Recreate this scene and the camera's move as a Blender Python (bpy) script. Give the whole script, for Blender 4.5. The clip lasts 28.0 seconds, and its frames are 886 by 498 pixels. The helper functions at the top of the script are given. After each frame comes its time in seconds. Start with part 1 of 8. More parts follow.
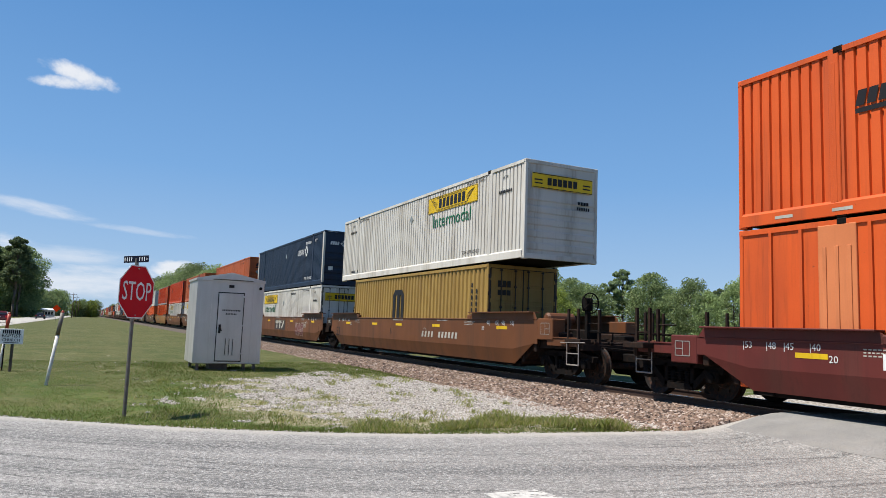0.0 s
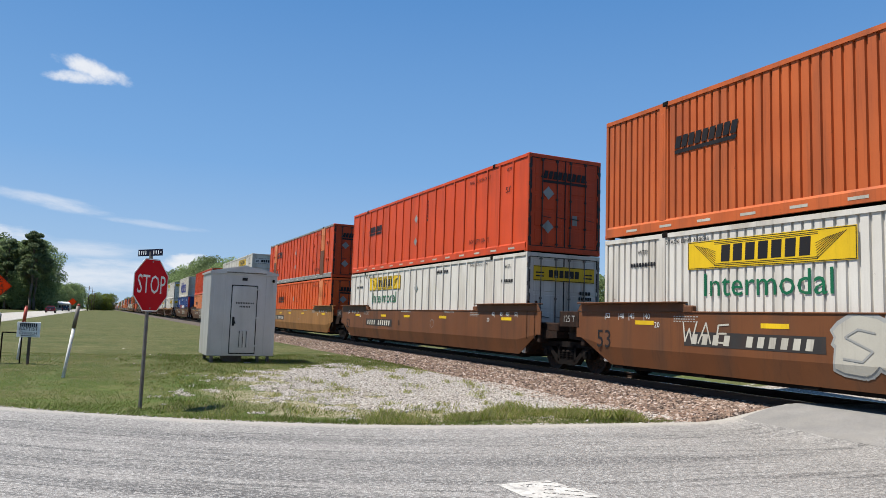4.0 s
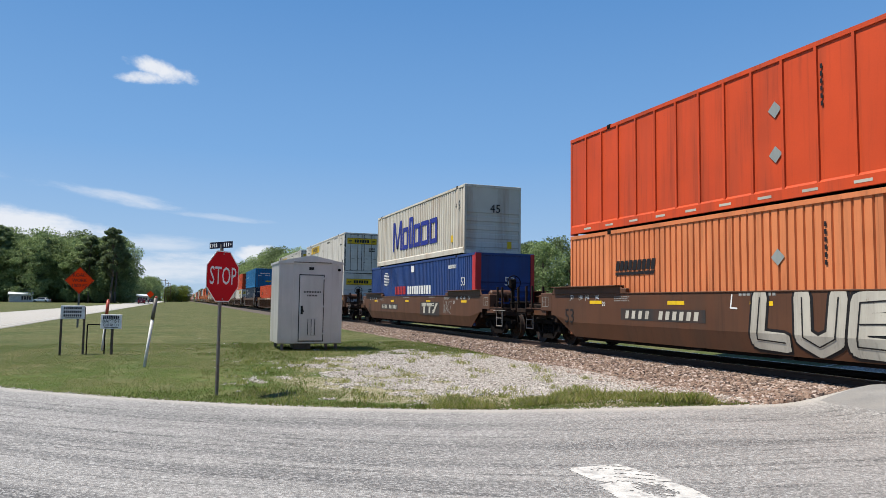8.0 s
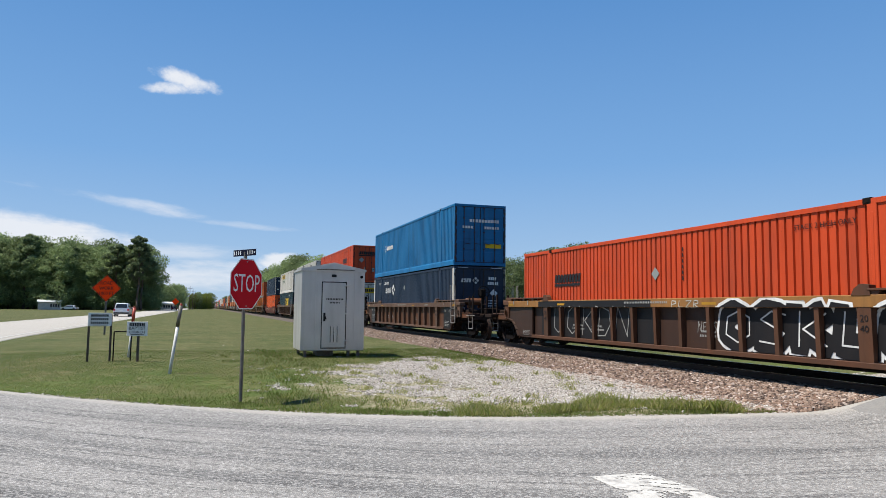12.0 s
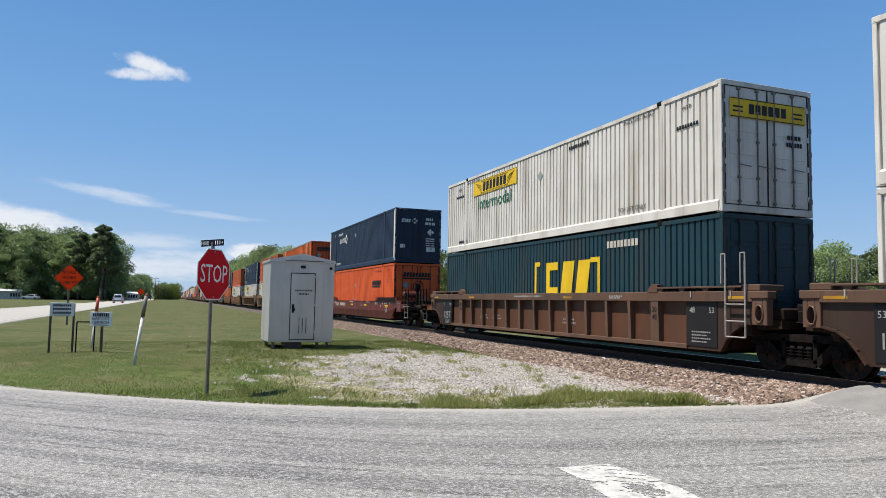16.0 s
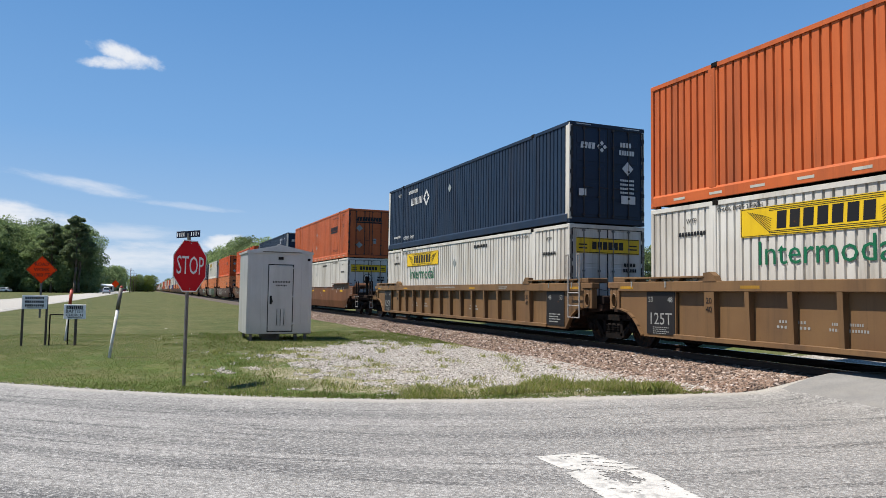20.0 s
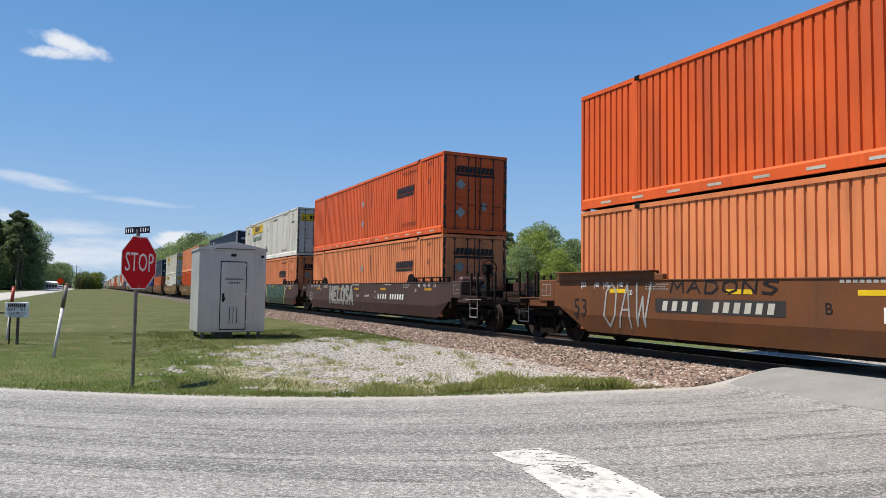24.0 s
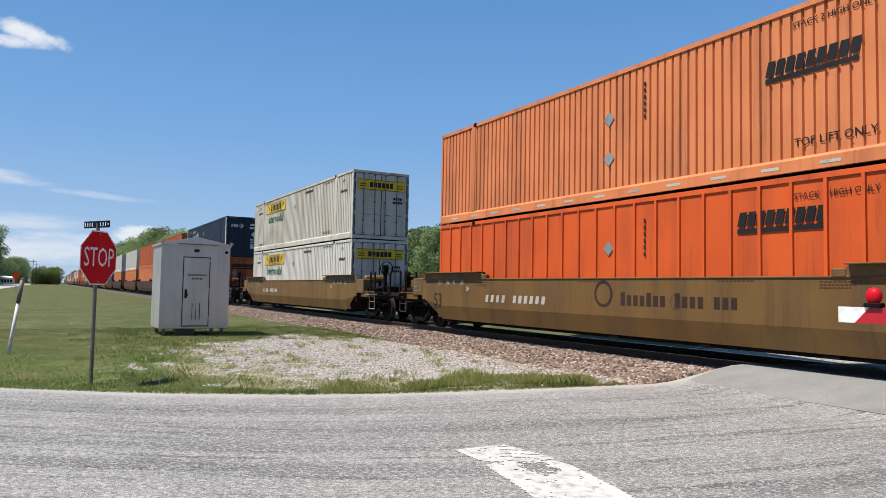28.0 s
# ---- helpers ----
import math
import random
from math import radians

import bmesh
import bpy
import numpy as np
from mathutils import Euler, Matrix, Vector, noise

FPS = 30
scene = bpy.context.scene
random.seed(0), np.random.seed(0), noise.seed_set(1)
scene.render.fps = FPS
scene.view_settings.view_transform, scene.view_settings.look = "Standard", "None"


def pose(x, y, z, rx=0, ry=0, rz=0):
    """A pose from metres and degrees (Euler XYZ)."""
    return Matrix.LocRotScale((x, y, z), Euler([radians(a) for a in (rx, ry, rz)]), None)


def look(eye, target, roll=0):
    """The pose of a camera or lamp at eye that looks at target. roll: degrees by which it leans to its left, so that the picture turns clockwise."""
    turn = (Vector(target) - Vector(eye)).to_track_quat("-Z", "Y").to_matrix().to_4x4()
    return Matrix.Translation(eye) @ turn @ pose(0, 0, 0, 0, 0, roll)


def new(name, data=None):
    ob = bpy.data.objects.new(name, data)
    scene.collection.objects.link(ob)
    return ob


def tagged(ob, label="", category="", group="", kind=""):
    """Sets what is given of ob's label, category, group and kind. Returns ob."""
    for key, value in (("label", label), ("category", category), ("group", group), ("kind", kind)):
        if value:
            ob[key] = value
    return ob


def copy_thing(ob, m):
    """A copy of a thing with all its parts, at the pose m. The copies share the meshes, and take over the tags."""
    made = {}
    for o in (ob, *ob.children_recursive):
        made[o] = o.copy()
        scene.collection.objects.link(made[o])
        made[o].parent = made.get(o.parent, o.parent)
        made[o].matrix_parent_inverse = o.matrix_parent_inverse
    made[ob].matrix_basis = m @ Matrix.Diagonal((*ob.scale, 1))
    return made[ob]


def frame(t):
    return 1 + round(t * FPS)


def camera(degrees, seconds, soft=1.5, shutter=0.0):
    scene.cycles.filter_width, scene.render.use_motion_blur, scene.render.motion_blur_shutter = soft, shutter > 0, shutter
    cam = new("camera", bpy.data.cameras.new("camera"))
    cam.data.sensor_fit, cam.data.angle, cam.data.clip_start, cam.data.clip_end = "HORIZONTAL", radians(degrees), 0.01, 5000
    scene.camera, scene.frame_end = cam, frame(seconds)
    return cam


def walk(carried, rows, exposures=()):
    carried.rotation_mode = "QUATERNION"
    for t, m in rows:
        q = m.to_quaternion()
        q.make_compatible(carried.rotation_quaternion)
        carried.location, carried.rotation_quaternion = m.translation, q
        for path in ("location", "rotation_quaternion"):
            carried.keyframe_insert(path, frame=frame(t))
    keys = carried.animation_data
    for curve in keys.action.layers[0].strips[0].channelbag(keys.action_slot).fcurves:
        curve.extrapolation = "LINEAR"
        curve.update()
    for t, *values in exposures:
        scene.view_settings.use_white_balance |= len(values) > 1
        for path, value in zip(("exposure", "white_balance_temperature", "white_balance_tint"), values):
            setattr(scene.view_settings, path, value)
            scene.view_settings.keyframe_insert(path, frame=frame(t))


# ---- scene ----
cam = camera(63.7, 28.0, 0.6)
# seconds, tilt, lean and heading of a camera held in one place, 1.6 m over the road
PATH = [
    (0.0, 96.32, -2.13, -26.42), (0.5, 96.60, -2.05, -26.78), (1.0, 96.87, -2.05, -26.93), (1.5, 96.80, -1.94, -26.54), (2.0, 96.22, -2.03, -25.45),
    (2.5, 96.18, -2.05, -25.34), (3.0, 96.03, -1.83, -27.06), (3.5, 95.88, -1.87, -26.47), (5.5, 95.20, -1.93, -23.03), (6.0, 96.01, -1.64, -22.51),
    (6.5, 95.64, -1.45, -18.57), (7.0, 95.05, -1.53, -18.99), (7.5, 94.91, -0.91, -19.51), (8.0, 94.33, -0.76, -20.29), (8.5, 95.69, -0.55, -20.65),
    (9.0, 94.39, 0.08, -21.15), (9.5, 95.09, -0.58, -20.94), (10.0, 95.93, -0.85, -21.03), (10.5, 95.63, -0.79, -20.37), (11.0, 95.05, -0.54, -19.34),
    (11.5, 95.19, -0.53, -19.17), (12.0, 94.86, -0.67, -18.53), (12.5, 94.47, -0.75, -18.38), (14.5, 93.79, -1.12, -20.03), (15.0, 94.02, -1.04, -20.47),
    (15.5, 94.18, -1.07, -20.66), (16.0, 94.28, -1.07, -20.96), (16.5, 94.13, -1.26, -21.05), (17.0, 93.87, -1.34, -21.08), (17.5, 93.73, -1.36, -20.74),
    (18.0, 93.61, -1.49, -20.73), (18.5, 93.86, -1.36, -20.69), (19.0, 94.26, -0.74, -21.54), (19.5, 93.70, -0.81, -21.51), (20.0, 93.58, -0.83, -22.67),
    (20.5, 93.38, -1.06, -23.22), (21.0, 93.66, -0.32, -25.07), (21.5, 93.74, -1.11, -25.32), (23.5, 93.10, -0.72, -26.67), (24.0, 93.42, -0.81, -26.22),
    (24.5, 93.56, -0.58, -26.48), (25.0, 94.06, -0.40, -24.63), (25.5, 93.97, -0.39, -25.91), (26.0, 93.75, -0.78, -27.11), (26.5, 93.72, -0.98, -27.65),
    (27.0, 93.73, -1.29, -27.95), (27.5, 93.52, -1.41, -28.31), (28.0, 93.24, -1.09, -28.93),
]
EYE = (0.0, 0.0, 1.6)
walk(cam, [(t, pose(*EYE, a, b, c)) for t, a, b, c in PATH])

# ---- light ----
SUN_EL, SUN_AZ = radians(64), radians(-76)  # azimuth from +y towards +x
sun_dir = Vector((math.sin(SUN_AZ) * math.cos(SUN_EL), math.cos(SUN_AZ) * math.cos(SUN_EL), math.sin(SUN_EL)))
sun = new("sun", bpy.data.lights.new("sun", "SUN"))
sun.data.energy, sun.data.angle, sun.data.color = 5.0, radians(0.55), (1.0, 0.95, 0.87)
sun.matrix_world = look((0, 0, 50), Vector((0, 0, 50)) - sun_dir)
scene.view_settings.exposure = 0.72

world = bpy.data.worlds.new("sky")
scene.world = world
world.use_nodes = True
wn, wl = world.node_tree.nodes, world.node_tree.links
wn.clear()


def wnode(kind, **values):
    n = wn.new(kind)
    for k, v in values.items():
        n.inputs[k].default_value = v
    return n


sky = wn.new("ShaderNodeTexSky")
sky.sky_type, sky.sun_disc = "NISHITA", False
sky.sun_elevation, sky.sun_rotation = SUN_EL, SUN_AZ
sky.altitude, sky.air_density, sky.dust_density, sky.ozone_density = 0, 1.0, 0.0, 2.2
geo = wn.new("ShaderNodeTexCoord")


def wmath(op, a, b=None, c=None):
    n = wn.new("ShaderNodeMath")
    n.operation = op
    for i, v in enumerate((a, b, c)):
        if v is None:
            continue
        if isinstance(v, (int, float)):
            n.inputs[i].default_value = v
        else:
            wl.new(v, n.inputs[i])
    return n.outputs[0]


sep = wn.new("ShaderNodeSeparateXYZ")
wl.new(geo.outputs["Generated"], sep.inputs[0])


def cloud_mask(az, el, half_az, half_el, tilt, stretch, scale, low, high):
    """A soft cloud round one heading and height (degrees), broken up by noise."""
    dx = wmath("SUBTRACT", wmath("ARCTAN2", sep.outputs[0], sep.outputs[1]), radians(az))
    dz = wmath("SUBTRACT", wmath("ARCSINE", sep.outputs[2]), radians(el))
    dz = wmath("ADD", dz, wmath("MULTIPLY", dx, tilt))
    u, v = wmath("DIVIDE", dx, radians(half_az)), wmath("DIVIDE", dz, radians(half_el))
    r2 = wmath("ADD", wmath("MULTIPLY", u, u), wmath("MULTIPLY", v, v))
    comb = wn.new("ShaderNodeCombineXYZ")
    wl.new(wmath("MULTIPLY", dx, stretch), comb.inputs[0])
    wl.new(dz, comb.inputs[1])
    comb.inputs[2].default_value = az * 0.37 + el
    tex = wnode("ShaderNodeTexNoise", Scale=scale, Detail=8.0, Roughness=0.62)
    wl.new(comb.outputs[0], tex.inputs["Vector"])
    dens = wmath("SUBTRACT", tex.outputs["Fac"], wmath("MULTIPLY", r2, 0.28))
    n = wn.new("ShaderNodeMapRange")
    n.interpolation_type = "SMOOTHSTEP"
    n.inputs["From Min"].default_value, n.inputs["From Max"].default_value = low, high
    wl.new(dens, n.inputs["Value"])
    return n.outputs[0]


clouds = [
    (cloud_mask(-1.8, 16.85, 2.9, 0.80, 0.18, 0.8, 24, 0.22, 0.56), 0.95),
    (cloud_mask(-2.9, 16.15, 2.6, 0.50, -0.05, 0.7, 26, 0.22, 0.56), 0.9),
    (cloud_mask(-6.0, 7.6, 8.0, 0.7, 0.12, 0.22, 30, 0.30, 0.62), 0.55),
    (cloud_mask(3.0, 6.3, 6.0, 0.35, 0.06, 0.22, 30, 0.34, 0.62), 0.35),
    (cloud_mask(-12.5, 4.9, 7.5, 1.5, 0.05, 0.35, 20, 0.14, 0.42), 0.9),
    (cloud_mask(-1.0, 4.0, 6.5, 0.9, 0.02, 0.18, 26, 0.24, 0.60), 0.55),
    (cloud_mask(1.0, 2.6, 9.0, 1.4, 0.0, 0.25, 24, 0.28, 0.60), 0.75),
    (cloud_mask(6.8, 3.6, 3.2, 1.0, 0.0, 0.5, 24, 0.28, 0.50), 0.9),
]
total = None
for mask, amount in clouds:
    m = wmath("MULTIPLY", mask, amount)
    total = m if total is None else wmath("MAXIMUM", total, m)
mixer = wn.new("ShaderNodeMix")
mixer.data_type = "RGBA"
wl.new(total, mixer.inputs["Factor"])
deep = wnode("ShaderNodeHueSaturation", Saturation=1.14, Value=1.0)
wl.new(sky.outputs[0], deep.inputs["Color"])
# a clear summer sky: deep blue overhead, pale and slightly hazy towards the horizon
height = wn.new("ShaderNodeValToRGB")
shades = ((0.0, (3.2, 4.6, 6.4)), (0.06, (2.8, 4.3, 6.45)), (0.2, (1.62, 3.35, 6.15)), (0.42, (0.86, 2.35, 5.15)), (1.0, (0.55, 1.6, 4.0)))
while len(height.color_ramp.elements) < len(shades):
    height.color_ramp.elements.new(0.5)
for e, (p, c) in zip(height.color_ramp.elements, shades):
    e.position, e.color = p, (*c, 1)
wl.new(sep.outputs[2], height.inputs[0])
even = wn.new("ShaderNodeMix")
even.data_type = "RGBA"
even.inputs["Factor"].default_value = 0.9
wl.new(deep.outputs[0], even.inputs[6])
wl.new(height.outputs[0], even.inputs[7])
wl.new(even.outputs[2], mixer.inputs[6])
mixer.inputs[7].default_value = (7.0, 7.2, 7.6, 1)
back = wnode("ShaderNodeBackground", Strength=0.074)
wl.new(mixer.outputs[2], back.inputs[0])
out = wn.new("ShaderNodeOutputWorld")
wl.new(back.outputs[0], out.inputs[0])

# ---- materials ----
MATS = {}


def material(name, colour, second=None, rough=0.6, metal=0.0, scale=4.0, fine=60.0, dirt=None, dirt_amount=0.25, bump=0.02,
             streak=False, spec=0.5, vary=0.0, fine_amount=0.12, run=None, run_amount=0.0):
    """A surface with broad and fine variation, dirt and a fine relief. Scales count per metre."""
    if name in MATS:
        return MATS[name]
    m = bpy.data.materials.new(name)
    m.use_nodes = True
    n, l = m.node_tree.nodes, m.node_tree.links
    bsdf = n["Principled BSDF"]
    tc = n.new("ShaderNodeTexCoord")
    obj = n.new("ShaderNodeObjectInfo")
    off = n.new("ShaderNodeVectorMath")
    off.operation = "ADD"
    l.new(tc.outputs["Object"], off.inputs[0])
    sc = n.new("ShaderNodeVectorMath")
    sc.operation = "SCALE"
    comb = n.new("ShaderNodeCombineXYZ")
    for i in range(3):
        l.new(obj.outputs["Random"], comb.inputs[i])
    l.new(comb.outputs[0], sc.inputs[0])
    sc.inputs["Scale"].default_value = 37.0
    l.new(sc.outputs[0], off.inputs[1])
    mp = n.new("ShaderNodeMapping")
    if streak:
        mp.inputs["Scale"].default_value = (1, 1, 0.12)
    l.new(off.outputs[0], mp.inputs["Vector"])
    broad = n.new("ShaderNodeTexNoise")
    broad.inputs["Scale"].default_value, broad.inputs["Detail"].default_value = scale, 5
    l.new(off.outputs[0], broad.inputs["Vector"])
    grain = n.new("ShaderNodeTexNoise")
    grain.inputs["Scale"].default_value, grain.inputs["Detail"].default_value = fine, 3
    l.new(off.outputs[0], grain.inputs["Vector"])
    wear = n.new("ShaderNodeTexNoise")
    wear.inputs["Scale"].default_value, wear.inputs["Detail"].default_value = scale * 1.9, 6
    l.new(mp.outputs[0], wear.inputs["Vector"])

    def ramp(socket, lo, hi):
        r = n.new("ShaderNodeMapRange")
        r.inputs["From Min"].default_value, r.inputs["From Max"].default_value = lo, hi
        l.new(socket, r.inputs["Value"])
        return r.outputs[0]

    def mix(fac, a, b):
        x = n.new("ShaderNodeMix")
        x.data_type = "RGBA"
        if isinstance(fac, float):
            x.inputs["Factor"].default_value = fac
        else:
            l.new(fac, x.inputs["Factor"])
        for s, v in ((x.inputs[6], a), (x.inputs[7], b)):
            if isinstance(v, tuple):
                s.default_value = (*v[:3], 1)
            else:
                l.new(v, s)
        return x.outputs[2]

    second = second or tuple(c * 0.8 for c in colour)
    c = mix(ramp(broad.outputs["Fac"], 0.3, 0.7), tuple(colour), tuple(second))
    g = n.new("ShaderNodeMath")
    g.operation = "MULTIPLY"
    g.inputs[1].default_value = fine_amount
    l.new(ramp(grain.outputs["Fac"], 0.35, 0.75), g.inputs[0])
    c = mix(g.outputs[0], c, tuple(x * 0.35 for x in colour))
    if dirt:
        d = n.new("ShaderNodeMath")
        d.operation = "MULTIPLY"
        d.inputs[1].default_value = dirt_amount
        l.new(ramp(wear.outputs["Fac"], 0.48, 0.72), d.inputs[0])
        c = mix(d.outputs[0], c, tuple(dirt))
    if run:
        # thin upright runs of dirt, and small chips with bare rust
        rm = n.new("ShaderNodeMapping")
        rm.inputs["Scale"].default_value = (1, 1, 0.045)
        l.new(off.outputs[0], rm.inputs["Vector"])
        runs = n.new("ShaderNodeTexNoise")
        runs.inputs["Scale"].default_value, runs.inputs["Detail"].default_value, runs.inputs["Roughness"].default_value = 11, 5, 0.7
        l.new(rm.outputs[0], runs.inputs["Vector"])
        where = n.new("ShaderNodeMath")
        where.operation = "MULTIPLY"
        l.new(ramp(runs.outputs["Fac"], 0.52, 0.70), where.inputs[0])
        l.new(ramp(wear.outputs["Fac"], 0.36, 0.60), where.inputs[1])
        amount = n.new("ShaderNodeMath")
        amount.operation = "MULTIPLY"
        amount.inputs[1].default_value = run_amount
        l.new(where.outputs[0], amount.inputs[0])
        c = mix(amount.outputs[0], c, tuple(run))
        chips = n.new("ShaderNodeTexNoise")
        chips.inputs["Scale"].default_value, chips.inputs["Detail"].default_value, chips.inputs["Roughness"].default_value = 5.5, 8, 0.72
        l.new(off.outputs[0], chips.inputs["Vector"])
        bare = n.new("ShaderNodeMath")
        bare.operation = "MULTIPLY"
        bare.inputs[1].default_value = min(0.8, run_amount * 1.3)
        l.new(ramp(chips.outputs["Fac"], 0.665, 0.70), bare.inputs[0])
        c = mix(bare.outputs[0], c, RUST)
    if vary:
        hsv = n.new("ShaderNodeHueSaturation")
        l.new(c, hsv.inputs["Color"])
        v = n.new("ShaderNodeMapRange")
        v.inputs["To Min"].default_value, v.inputs["To Max"].default_value = 1 - vary, 1 + vary
        l.new(obj.outputs["Random"], v.inputs["Value"])
        l.new(v.outputs[0], hsv.inputs["Value"])
        c = hsv.outputs[0]
    l.new(c, bsdf.inputs["Base Color"])
    rr = n.new("ShaderNodeMapRange")
    rr.inputs["To Min"].default_value, rr.inputs["To Max"].default_value = max(0.03, rough - 0.12), min(1, rough + 0.12)
    l.new(wear.outputs["Fac"], rr.inputs["Value"])
    l.new(rr.outputs[0], bsdf.inputs["Roughness"])
    bsdf.inputs["Metallic"].default_value = metal
    bsdf.inputs["Specular IOR Level"].default_value = spec
    if bump:
        b = n.new("ShaderNodeBump")
        b.inputs["Strength"].default_value, b.inputs["Distance"].default_value = 0.5, bump
        l.new(grain.outputs["Fac"], b.inputs["Height"])
        l.new(b.outputs[0], bsdf.inputs["Normal"])
    MATS[name] = m
    return m


GRIME = (0.05, 0.035, 0.025)
RUST = (0.10, 0.036, 0.015)


def paint(name, colour, dirt=GRIME, amount=0.3, rough=0.5, second=None, runs=0.55):
    return material(name, colour, second, rough=rough, scale=0.9, fine=35, dirt=dirt, dirt_amount=amount, bump=0.001, streak=True, vary=0.06,
                    fine_amount=0.08, spec=0.22, run=tuple(0.30 * v + 0.25 * d for v, d in zip(colour, dirt)), run_amount=runs)


